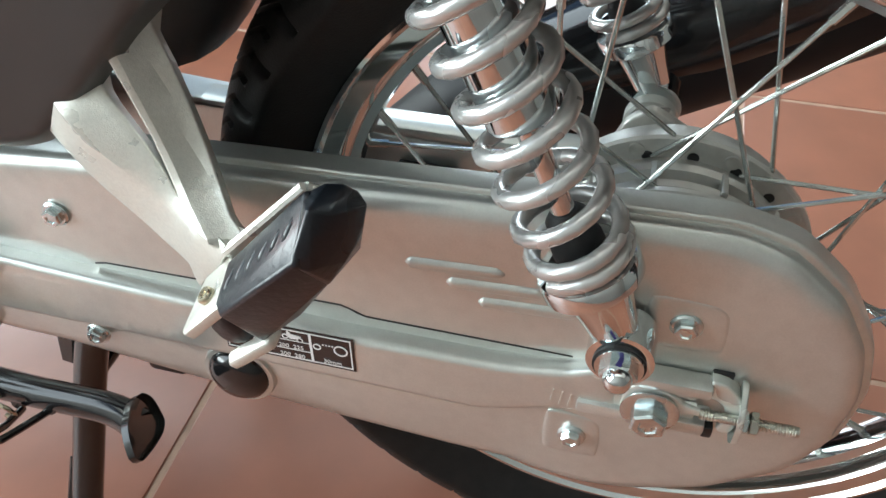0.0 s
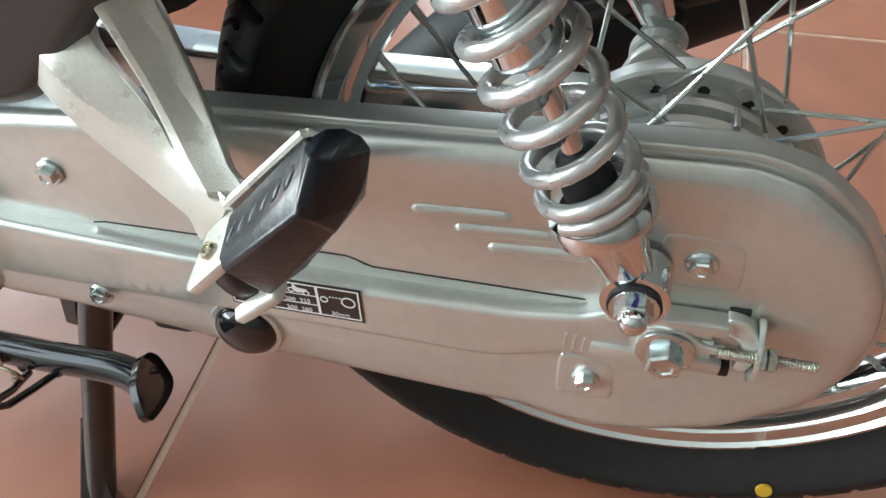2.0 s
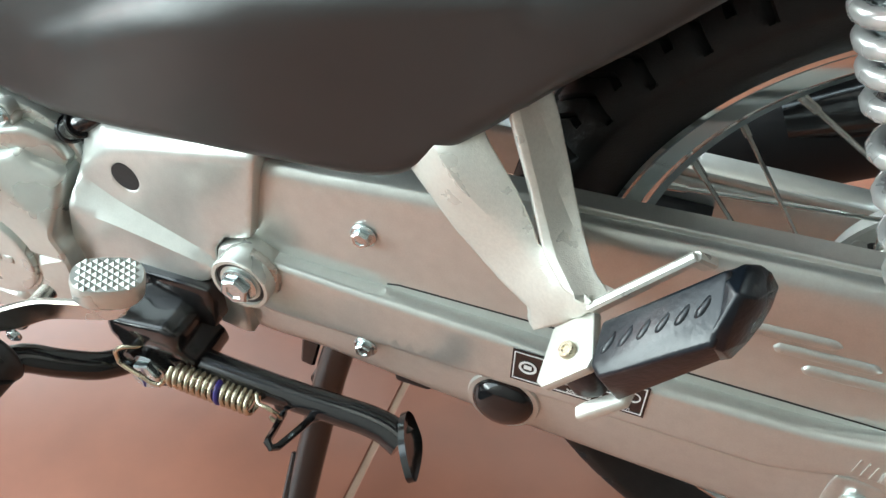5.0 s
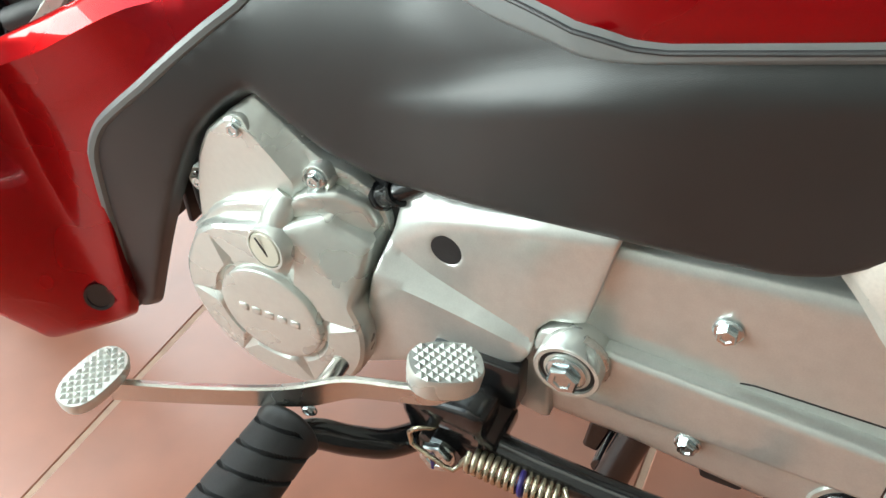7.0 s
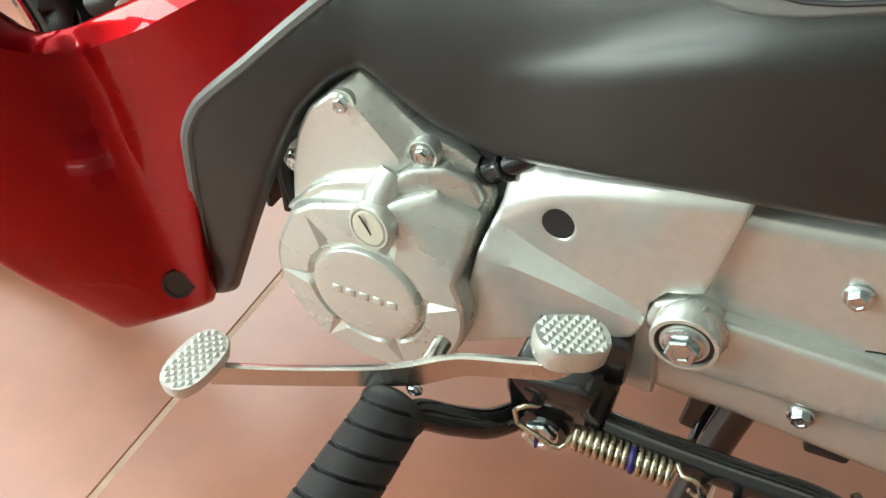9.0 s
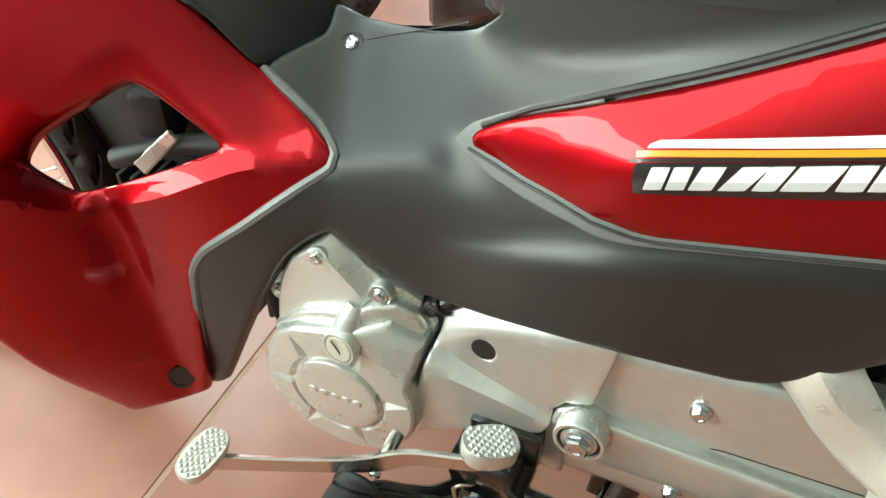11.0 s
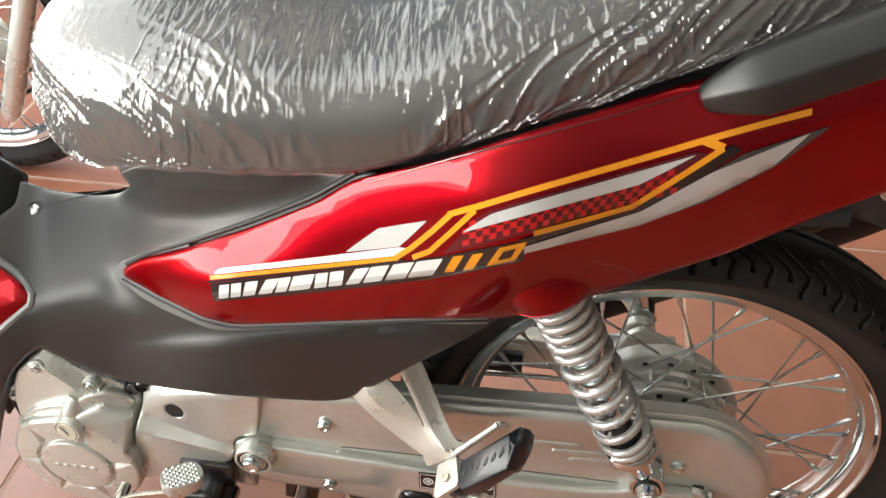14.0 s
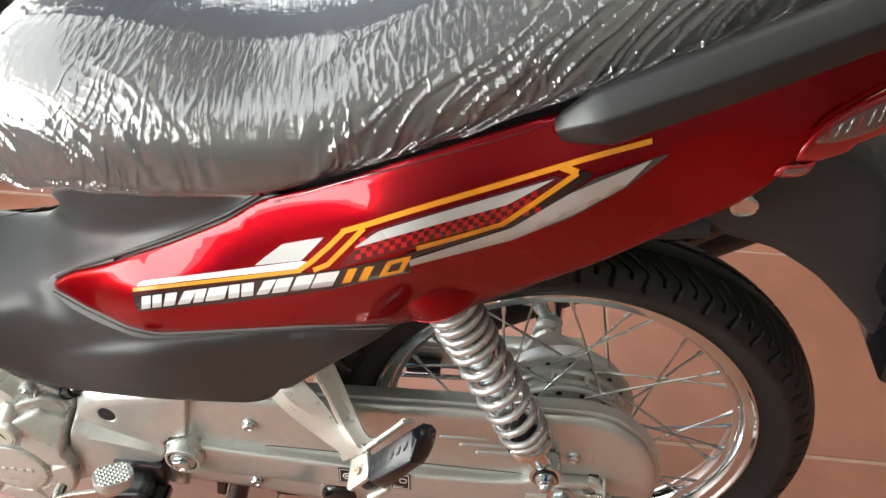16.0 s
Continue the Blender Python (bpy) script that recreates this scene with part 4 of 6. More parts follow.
panel("stand_foot", [(-0.010, 0.004), (-0.004, -0.012), (0.008, -0.0125), (0.026, -0.006), (0.046, 0.004), (0.049, 0.012), (0.040, 0.021), (0.030, 0.025), (0.012, 0.024), (-0.004, 0.016)], flat(0.0), M_GLOSSBLACK, stand, "flat black tongue-shaped foot plate", axes=np.array([[0.40, -0.906, 0.13], [-0.35, -0.02, 0.936], [-0.845, -0.42, -0.325]]), roll=0.0012, thick=-0.0045, step=0.008, ease=0.7)
bpy.data.objects["stand_foot"].location = (-0.3165, -0.137, 0.2075)
for x, z in ((-0.409, 0.2015), (-0.384, 0.2035)):
    lathe("stand_stud", [(0, 0.0058), (0.006, 0.0058), (0.007, 0.0045)], (x, -0.145, z + 0.004), (0, -0.9, 0.35), M_GLOSSBLACK, stand, sides=10)
tube("hook_wire", [(-0.385, -0.146, 0.2035), (-0.3865, -0.170, 0.2150), (-0.3885, -0.189, 0.2240), (-0.391, -0.193, 0.2270), (-0.3945, -0.191, 0.2290), (-0.402, -0.172, 0.2120), (-0.408, -0.150, 0.2000)], 0.0026, M_GLOSSBLACK, stand, "bent black wire loop", sides=8, ease=0.5)
spring_a, spring_b = np.array((-0.489, -0.158, 0.2155)), np.array((-0.4240, -0.158, 0.2120))
sax = (spring_b - spring_a) / np.linalg.norm(spring_b - spring_a)
su = np.cross(sax, (0, 1, 0))
sw = np.cross(sax, su)
coil = [spring_a + (spring_b - spring_a) * k / (16 * 14) + 0.0078 * (math.cos(2 * math.pi * k / 16) * su + math.sin(2 * math.pi * k / 16) * sw) for k in range(16 * 14)]
hook0 = [(-0.514, -0.150, 0.229), (-0.517, -0.158, 0.233), (-0.523, -0.162, 0.235), (-0.5295, -0.164, 0.229), (-0.527, -0.166, 0.221), (-0.510, -0.167, 0.2145), (-0.497, -0.166, 0.2085), tuple(coil[0])]
hook1 = [tuple(coil[-1]), (-0.4195, -0.161, 0.2185), (-0.412, -0.162, 0.2195), (-0.4055, -0.161, 0.2140), (-0.4045, -0.160, 0.2050), (-0.4090, -0.159, 0.2000), (-0.4140, -0.159, 0.2035)]
link("stand_spring", *merge(tube_data(coil, 0.0019, sides=8, step=1.0), tube_data(hook0, 0.0018, sides=10), tube_data(hook1, 0.0016, sides=8)), M_BRASS, stand, "yellow zinc coil spring with a blue mark", 60)
stand_bracket = panel("stand_bracket", [(-0.540, 0.247), (-0.522, 0.252), (-0.492, 0.256), (-0.482, 0.250), (-0.483, 0.236), (-0.474, 0.222), (-0.476, 0.203), (-0.490, 0.195), (-0.500, 0.184), (-0.514, 0.180), (-0.526, 0.186), (-0.530, 0.178), (-0.5365, 0.180), (-0.539, 0.200)], lambda uv: -0.1490 - 0.25 * np.clip(uv[:, 1] - 0.215, -0.01, 0.02), M_GLOSSBLACK, bike, "black enamelled side stand bracket", roll=0.0045, thick=0.034, step=0.008, ease=0.6)
link("cross_plate", *box_data((-0.532, -0.125, 0.235), (-0.470, -0.06, 0.275), 0.004), M_GLOSSBLACK, stand_bracket)
tube("pivot_rim", [(-0.513, -0.145, 0.2035), (-0.513, -0.1545, 0.2030)], 0.0170, M_GLOSSBLACK, stand_bracket, sides=24)
tube("hook_post", [(-0.5185, -0.148, 0.2285), (-0.5185, -0.164, 0.2285)], 0.0042, M_GLOSSBLACK, stand_bracket, sides=14)
bolt((-0.5135, -0.1545, 0.2030), stand_bracket, (0, -1, 0.15), r=0.0120, height=0.0075, flange=0.0125, name="stand_bolt", material=M_ZINC)
link("ink_mark", *beam_data((-0.5150, -0.1622, 0.2110), (-0.5140, -0.1630, 0.1950), 0.0022, 0.0022, 0.0006, 0.0006, (0, 1, 0), 0.0002), M_PEN, stand_bracket, "blue ink stroke")
link("ink_mark", *tube_data(coil[16 * 8 - 1:16 * 8 + 9], 0.00205, sides=8, step=1.0), M_PEN, stand, "blue ink stroke")
# centre stand
for s in (-1, 1):
    leg = tube("centre_stand", [(-0.388, 0.072 * s, 0.235), (-0.404, 0.086 * s, 0.170), (-0.418, 0.110 * s, 0.085), (-0.428, 0.138 * s, 0.006)], 0.0125, M_GLOSSBLACK, bike, "black tubular centre stand leg", sides=18)
    link("stand_gusset", *beam_data((-0.4340, 0.112 * s, 0.078), (-0.4240, 0.150 * s, 0.004), 0.004, 0.034, 0.004, 0.004, (0.2, -1, 0)), M_GLOSSBLACK, leg)
tube("stand_crossbar", [(-0.415, -0.085, 0.150), (-0.413, 0, 0.152), (-0.415, 0.085, 0.150)], 0.010, M_GLOSSBLACK, bike, "", sides=14)
link("stand_wing", *merge(beam_data((-0.417, -0.075, 0.225), (-0.428, -0.080, 0.165), 0.020, 0.012, 0.004, 0.004, (0, 1, 0))), M_GLOSSBLACK, bike)
link("stand_stop", *box_data((-0.352, -0.085, 0.182), (-0.322, -0.060, 0.196), 0.004), M_RUBBER, bike)

# rider's foot rest and gear lever
tube("footrest_bar", [(-0.500, -0.080, 0.216), (-0.528, -0.132, 0.196), (-0.546, -0.164, 0.206), (-0.566, -0.180, 0.218), (-0.590, -0.196, 0.230), (-0.596, -0.240, 0.232)], 0.0105, M_GLOSSBLACK, bike, "bent black tubular foot rest bar", sides=18)
def ribbed_grip(at, axis, length, r):
    """A rubber grip with crescent grooves that sag round its sides."""
    z = np.array(axis, float) / np.linalg.norm(axis)
    up = np.array((0, 0, 1.0)) - z[2] * z
    up /= np.linalg.norm(up)
    x = np.cross(up, z)
    n, m, verts, faces = 320, 64, [], []
    for i in range(n + 1):
        f = i / n * length
        end = min(f, length - f)
        body = r * (0.96 + 0.10 * f / length) * (1 - 0.25 * max(0, 1 - end / 0.006) ** 2)
        body += 0.0018 * math.exp(-(((f - 0.004) / 0.004) ** 2))
        for j in range(m):
            a = 2 * math.pi * j / m
            c = math.cos(a)
            ph = ((f - 0.018 * c) / 0.0185) % 1.0
            g = 0.0034 * math.sin(math.pi * ph / 0.15) ** 0.6 if 0 < ph < 0.15 and 0.012 < f < length - 0.010 and c > -0.75 else 0.0
            verts.append(np.array(at) + z * f + (up * c + x * math.sin(a)) * (body - g))
    for i in range(n):
        faces += [(i * m + j, i * m + (j + 1) % m, (i + 1) * m + (j + 1) % m, (i + 1) * m + j) for j in range(m)]
    return verts, faces + [tuple(range(m))[::-1], tuple(n * m + j for j in range(m))]


link("rider_foot_rest", *ribbed_grip((-0.599, -0.196, 0.236), (-0.02, -1, 0.02), 0.106, 0.0225), M_RUBBER, bike, "black ribbed rubber rider's foot rest", 40)
def strap_data(path, normal, thick, bevel=0.0014):
    """One bent flat bar: rows of place and width, its face across the normal."""
    p = curve_through(path, False, 0.8, 0.006)
    n = np.array(normal, float) / np.linalg.norm(normal)
    t = np.gradient(p[:, :3], axis=0)
    verts, faces = [], []
    for c, d in zip(p, t):
        d = d / np.linalg.norm(d)
        m = n - (n @ d) * d
        m /= np.linalg.norm(m)
        s = np.cross(d, m)
        w, h, b = c[3] / 2, thick / 2, bevel
        verts += [c[:3] + s * x + m * y for x, y in ((w - b, h), (w, h - b), (w, b - h), (w - b, -h), (b - w, -h), (-w, b - h), (-w, h - b), (b - w, h))]
    k = len(p)
    for i in range(k - 1):
        faces += [(8 * i + j, 8 * i + (j + 1) % 8, 8 * i + 8 + (j + 1) % 8, 8 * i + 8 + j) for j in range(8)]
    return verts, faces + [tuple(range(8))[::-1], tuple(8 * (k - 1) + j for j in range(8))]


lever = link("gear_lever", *strap_data([(-0.722, -0.228, 0.244, 0.020), (-0.665, -0.2125, 0.2525, 0.018), (-0.613, -0.199, 0.2630, 0.018), (-0.587, -0.190, 0.2680, 0.020), (-0.557, -0.181, 0.281, 0.018), (-0.505, -0.176, 0.296, 0.016), (-0.493, -0.176, 0.312, 0.016)], (0.2, -1, 0), 0.0052), M_LEVER, bike, "satin chrome heel and toe gear lever", 40)
lathe("lever_boss", [(0, 0.0065), (0.032, 0.0065), (0.034, 0.005)], (-0.587, -0.150, 0.255), (0, -1, 0), M_LEVER, lever, "", 24)
bolt((-0.590, -0.186, 0.247), lever, r=0.0040, height=0.004, flange=0.006)


def tread_pad(at, normal, along, length, width, thick, label):
    """A steel pedal pad, its top cut into small pyramids."""
    n, a = np.array(normal, float), np.array(along, float)
    n /= np.linalg.norm(n)
    a -= (a @ n) * n
    a /= np.linalg.norm(a)
    b = np.cross(n, a)
    at = np.array(at, float)
    loop = []
    for k in range(40):
        t = 2 * math.pi * k / 40
        c, s = math.cos(t), math.sin(t)
        loop.append((abs(c) ** 0.75 * (1 if c > 0 else -1) * length / 2, abs(s) ** 0.8 * (1 if s > 0 else -1) * width / 2))
    verts, faces = [], []
    for h, k in ((-thick, 0.86), (-thick * 0.8, 0.97), (-thick * 0.15, 1.0), (0, 0.96)):
        verts += [at + a * x * k + b * y * k + n * h for x, y in loop]
    for r in range(3):
        faces += [(r * 40 + i, r * 40 + (i + 1) % 40, (r + 1) * 40 + (i + 1) % 40, (r + 1) * 40 + i) for i in range(40)]
    faces += [tuple(range(40))[::-1], tuple(range(120, 160))]
    pad = link("pad", verts, faces, M_CAST, lever, label, 40)
    pv, pf, st = [], [], 0.0050
    for i in range(-9, 10):
        for j in range(-6, 7):
            x, y = (i + j) * st * 0.62, (i - j) * st * 0.62
            if (abs(x) / (length / 2)) ** 3 + (abs(y) / (width / 2)) ** 3 < 0.62:
                k = len(pv)
                o = at + a * x + b * y
                pv += [o + a * st * 0.55, o + b * st * 0.55, o - a * st * 0.55, o - b * st * 0.55, o + n * 0.0019]
                pf += [(k, k + 1, k + 4), (k + 1, k + 2, k + 4), (k + 2, k + 3, k + 4), (k + 3, k, k + 4)]
    link("grip_studs", pv, pf, M_CAST, pad, "", 5)
    return pad


tread_pad((-0.4925, -0.1790, 0.336), (0.10, 0.16, 0.97), (0.82, 0.56, 0.0), 0.043, 0.033, 0.016, "knurled steel heel pad")
tread_pad((-0.7190, -0.2370, 0.270), (0.14, -0.05, 0.97), (0.12, 0.97, 0.1), 0.052, 0.029, 0.012, "knurled steel toe pad")

# engine
engine = link("engine_block", *merge(
    box_data((-0.735, -0.088, 0.215), (-0.50, 0.10, 0.385), 0.012),
), M_DARK, bike, "dark engine block with cooling fins", 40)
link("cylinder", *box_data((-0.92, -0.055, 0.255), (-0.70, 0.065, 0.365), 0.012), M_DARK, engine, "dark finned cylinder")
link("upper_case", *box_data((-0.60, -0.07, 0.36), (-0.42, 0.08, 0.43), 0.008), M_DARK, engine)
for k in range(12):
    link("cooling_fin", *box_data((-0.91 + 0.016 * k, -0.068, 0.245), (-0.905 + 0.016 * k, 0.075, 0.378), 0.001), M_DARK, engine)
EN = [(-0.717, 0.300), (-0.712, 0.340), (-0.704, 0.368), (-0.692, 0.390), (-0.676, 0.404), (-0.661, 0.4165), (-0.650, 0.409), (-0.618, 0.383), (-0.596, 0.373), (-0.580, 0.360), (-0.574, 0.338), (-0.582, 0.300), (-0.592, 0.240), (-0.630, 0.205), (-0.700, 0.215)]
EN_EDGE = np.array([(-0.682, 0.408), (-0.668, 0.4035), (-0.657, 0.3985), (-0.648, 0.3900), (-0.631, 0.3700), (-0.6300, 0.3620), (-0.634, 0.348), (-0.640, 0.335)])


def cover_depth(uv):
    """A flat upper face that turns back along a slanting edge, then runs out to a shelf."""
    d, side = line_offset(uv, EN_EDGE)
    d = np.where(side > 0, d, 0)
    return -0.1150 + 1.25 * np.clip(d, 0, 0.0105) + 0.15 * np.clip(d - 0.0105, 0, 1)


cover = panel("crankcase_cover", EN, cover_depth, M_CAST, bike, "silver left crankcase cover with raised round boss", roll=0.003, drop=0.005, thick=0.03, step=0.005, ease=0.4, fine=0.003, creases=[EN_EDGE[1:-1]], angle=28)


def disc_outline(x, z, r, n=36, a0=0, a1=360):
    return [(x + r * math.cos(radians(a)), z + r * math.sin(radians(a))) for a in np.linspace(a0, a1, n, endpoint=a1 - a0 < 359)]


ENC = (-0.653, 0.258)
FLUTES = (10, 66, 126, 182, 237, 292)


def boss_depth(uv):
    """A shallow dome with a round moat and six pointed flutes that run out from it."""
    x, z = uv[:, 0] - ENC[0], uv[:, 1] - ENC[1]
    r = np.hypot(x, z)
    y = -0.1360 + 0.7 * r * r + 0.45 * np.clip((uv[:, 0] + 0.606) * 0.72 + (uv[:, 1] - 0.318) * 0.70, 0, 1)
    y = y + 0.0038 * np.clip((0.0470 - r) / 0.0035, 0, 1)
    for a in FLUTES:
        c, s = math.cos(radians(a)), math.sin(radians(a))
        out, off = x * c + z * s, np.abs(z * c - x * s)
        half = 0.0068 * np.clip(1 - (out - 0.0465) / 0.0255, 0, 1)
        y = y + np.where((out > 0.0440) & (half > 0.0003), 0.62 * np.clip(half - off, 0, 1), 0)
    return y


folds = [np.array(disc_outline(*ENC, q, 48) + [(ENC[0] + q, ENC[1])]) for q in (0.0470, 0.0434)]
for a in FLUTES:
    c, s = math.cos(radians(a)), math.sin(radians(a))
    for w in (-1, 0, 1):
        folds.append(np.array([(ENC[0] + q * c - h * s, ENC[1] + q * s + h * c) for q, h in ((0.0480, 0.0064 * w), (0.0695 if w else 0.0700, 0.0006 * w))]))
boss = disc_outline(*ENC, 0.0750, 26, 150, 385) + [(-0.5790, 0.316), (-0.5780, 0.3330), (-0.5960, 0.3430), (-0.6050, 0.3510), (-0.6110, 0.3500), (-0.661, 0.3360), (-0.6900, 0.3270), (-0.7080, 0.3140)]
panel("round_boss", boss, boss_depth, M_CAST, cover, "silver round boss with a moat and six flutes", roll=0.0042, drop=0.0075, thick=0.026, step=0.004, ease=0.35, fine=0.003, creases=folds, angle=26)
panel("boss_step", [(-0.7180, 0.306), (-0.7080, 0.3170), (-0.700, 0.3270), (-0.685, 0.3390), (-0.667, 0.3470), (-0.650, 0.3520), (-0.633, 0.3560), (-0.622, 0.3635), (-0.602, 0.3660), (-0.586, 0.358), (-0.578, 0.340), (-0.60, 0.31), (-0.69, 0.30)], lambda uv: -0.1225 + 0.35 * np.clip(uv[:, 0] + 0.634, 0, 1), M_CAST, cover, "", roll=0.0028, drop=0.0055, thick=0.012, step=0.006, ease=0.4, fine=0.003, angle=35)
panel("centre_disc", disc_outline(*ENC, 0.0412, 56), lambda uv: -0.1368 + 0.4 * ((uv[:, 0] - ENC[0]) ** 2 + (uv[:, 1] - ENC[1]) ** 2), M_CAST, cover, "raised round badge field", roll=0.0016, drop=0.0016, thick=0.006, step=0.007, ease=1.0)
for k in range(5):
    x = ENC[0] - 0.026 + 0.0108 * k
    panel("badge_bar", [(x, ENC[1] - 0.003), (x + 0.0078, ENC[1] - 0.003), (x + 0.0085, ENC[1] + 0.0035), (x + 0.0005, ENC[1] + 0.0035)], flat(-0.1376), M_CAST, cover, "", roll=0.0007, thick=0.002, step=0.006, ease=0, fine=0.004)
OIL = (-0.641, -0.1400, 0.3285)
lathe("oil_plug_rim", [(-0.014, 0.0165), (-0.001, 0.0160), (0.0004, 0.0150), (0.0004, 0.0136), (-0.0022, 0.0134)], OIL, (-0.12, -1, 0.10), M_CAST, cover, "", 44)
lathe("oil_plug", [(-0.01, 0.0128), (-0.0004, 0.0128), (0.0008, 0.0119), (0.0008, 0.001)], OIL, (-0.12, -1, 0.10), M_PLUG, cover, "cream plug with a screwdriver slot", 40)
link("plug_slot", *beam_data((-0.6462, -0.1412, 0.3380), (-0.6358, -0.1412, 0.3190), 0.0016, 0.0016, 0.0006, 0.0006, (0, 1, 0), 0.0002), M_DARK, cover)
tube("oil_neck", [(-0.6415, -0.1225, 0.336), (-0.6385, -0.1205, 0.348), (-0.635, -0.114, 0.357)], [0.0125, 0.0105, 0.008], M_CAST, cover, sides=24)
for x, z, y in ((-0.667, 0.398, -0.1135), (-0.616, 0.371, -0.1085), (-0.712, 0.341, -0.110)):
    lathe("bolt_seat", [(-0.016, 0.0106), (-0.0005, 0.0102), (0.0006, 0.0094), (0.0002, 0.0086), (-0.0016, 0.0082), (-0.0018, 0.004)], (x, y, z), (0, -1, 0.1), M_CAST, cover, "", 32)
    bolt((x, y + 0.0008, z), cover, (0, -1, 0.1), 0.0047, 0.0055, 0.0066, 0.5)
boot = tube("wire_boot", [(-0.592, -0.078, 0.346), (-0.580, -0.090, 0.357), (-0.566, -0.094, 0.368), (-0.548, -0.088, 0.378)], [0.0085, 0.0085, 0.0075, 0.0065], M_GLOSSBLACK, cover, "shiny black rubber wiring boot")
for q in ((-0.580, -0.090, 0.357), (-0.566, -0.094, 0.368)):
    lathe("boot_collar", [(-0.002, 0.0092), (-0.001, 0.0102), (0.001, 0.0102), (0.002, 0.0092)], q, (0.75, -0.2, 0.62), M_GLOSSBLACK, boot, "", 24)
tube("wire", [(-0.572, -0.085, 0.352), (-0.545, -0.086, 0.383), (-0.505, -0.084, 0.394), (-0.46, -0.080, 0.401)], 0.0032, M_RUBBER, cover, "thin black wire", sides=10)
tube("cable", [(-0.720, -0.07, 0.36), (-0.745, -0.078, 0.32), (-0.738, -0.085, 0.275), (-0.718, -0.080, 0.245)], 0.005, M_RUBBER, bike, "black hose by the engine")
tube("breather_pipe", [(-0.760, -0.05, 0.285), (-0.748, -0.068, 0.262), (-0.728, -0.080, 0.258)], 0.007, M_BRASS, bike)

SP = [(-0.563, 0.3710), (-0.530, 0.3900), (-0.486, 0.4020), (-0.448, 0.4080), (-0.4190, 0.4100), (-0.4240, 0.3850), (-0.4350, 0.3270), (-0.4560, 0.3190), (-0.4650, 0.3060), (-0.4660, 0.2900), (-0.4720, 0.2780), (-0.493, 0.2670), (-0.5500, 0.2400), (-0.5890, 0.2190), (-0.5880, 0.2520), (-0.5810, 0.2900), (-0.5750, 0.3170), (-0.566, 0.3460)]
SP_UP = np.array([(-0.572, 0.339), (-0.560, 0.331), (-0.540, 0.3215), (-0.510, 0.3120), (-0.480, 0.3030), (-0.4665, 0.2965)])
SP_LOW = np.array([(-0.577, 0.313), (-0.560, 0.3100), (-0.540, 0.3075), (-0.510, 0.3020), (-0.480, 0.2955), (-0.4665, 0.2915)])
SP_TOP = np.array([(-0.5640, 0.3660), (-0.548, 0.3705), (-0.528, 0.3765), (-0.482, 0.3885), (-0.451, 0.3955), (-0.4230, 0.3995)])
SP_ROUND = np.array([(-0.5660, 0.3310), (-0.554, 0.3430), (-0.545, 0.3510), (-0.534, 0.3590), (-0.524, 0.3635), (-0.506, 0.3695), (-0.478, 0.3770), (-0.445, 0.3845), (-0.4265, 0.3885)])


def sprocket_depth(uv):
    """Two flat faces, stepped along the slanting ridge, with a corner and a top ledge turned back."""
    x, z = uv[:, 0], uv[:, 1]
    hi, lo = np.interp(x, SP_UP[:, 0], SP_UP[:, 1]), np.interp(x, SP_LOW[:, 0], SP_LOW[:, 1])
    step_ = np.clip((z - lo) / np.maximum(hi - lo, 0.002), 0, 1)
    rise = np.interp(x, [-0.58, -0.47], [0.0130, 0.0055])
    top = np.clip(z - np.interp(x, SP_TOP[:, 0], SP_TOP[:, 1]), 0, 1)
    d, side = line_offset(uv, SP_ROUND)
    dome = np.where(side > 0, np.clip(d, 0, 0.02), 0)
    return -0.1185 + 0.02 * np.clip(0.30 - z, 0, 1) + rise * step_ + 1.1 * top + 1.0 * (np.sqrt(dome * dome + 1e-4) - 0.010)


SP_HOLE = [(-0.5265 + 0.0098 * math.cos(a), 0.3458 + 0.0108 * math.sin(a)) for a in np.linspace(0, 2 * math.pi, 28, endpoint=False)]
sprocket = panel("sprocket_cover", SP, sprocket_depth, M_SILVER, bike, "silver plastic sprocket cover with a diagonal ridge", roll=0.0022, thick=0.028, step=0.004, ease=0.25, fine=0.003, holes=[SP_HOLE], creases=[SP_UP[1:-1], SP_LOW[1:-1], SP_TOP[1:-1]], angle=30)
lathe("cover_hole", [(0.000, 0.0108), (-0.002, 0.0106), (-0.022, 0.0098), (-0.023, 0.0056), (-0.018, 0.0052), (-0.017, 0.001)], (-0.5265, -0.1085, 0.3458), (0, -1, 0), M_DARK, sprocket, "dark screw recess", 32)
panel("lower_flange", [(-0.551, 0.238), (-0.481, 0.269), (-0.470, 0.286), (-0.462, 0.300), (-0.452, 0.300), (-0.455, 0.253), (-0.4535, 0.219), (-0.462, 0.2195), (-0.506, 0.228), (-0.539, 0.235)], flat(-0.1085), M_SILVER, sprocket, "", roll=0.003, thick=0.02, step=0.008, ease=0.2)

# frame and fork parts behind the engine
link("frame_spine", *merge(tube_data([(-0.95, 0.012, 0.62), (-0.72, 0.012, 0.47), (-0.50, 0.012, 0.46), (-0.30, 0.012, 0.52), (0.10, 0.012, 0.72)], 0.028, sides=14), tube_data([(-0.50, 0.012, 0.46), (-0.44, 0.012, 0.30)], 0.03, sides=12)), M_DARK, bike, "black steel frame spine")
tube("exhaust_pipe", [(-0.86, 0.03, 0.30), (-0.80, 0.09, 0.17), (-0.60, 0.13, 0.13), (-0.35, 0.16, 0.165), (-0.20, 0.185, 0.225)], 0.015, M_CHROME, bike, "chrome exhaust pipe")
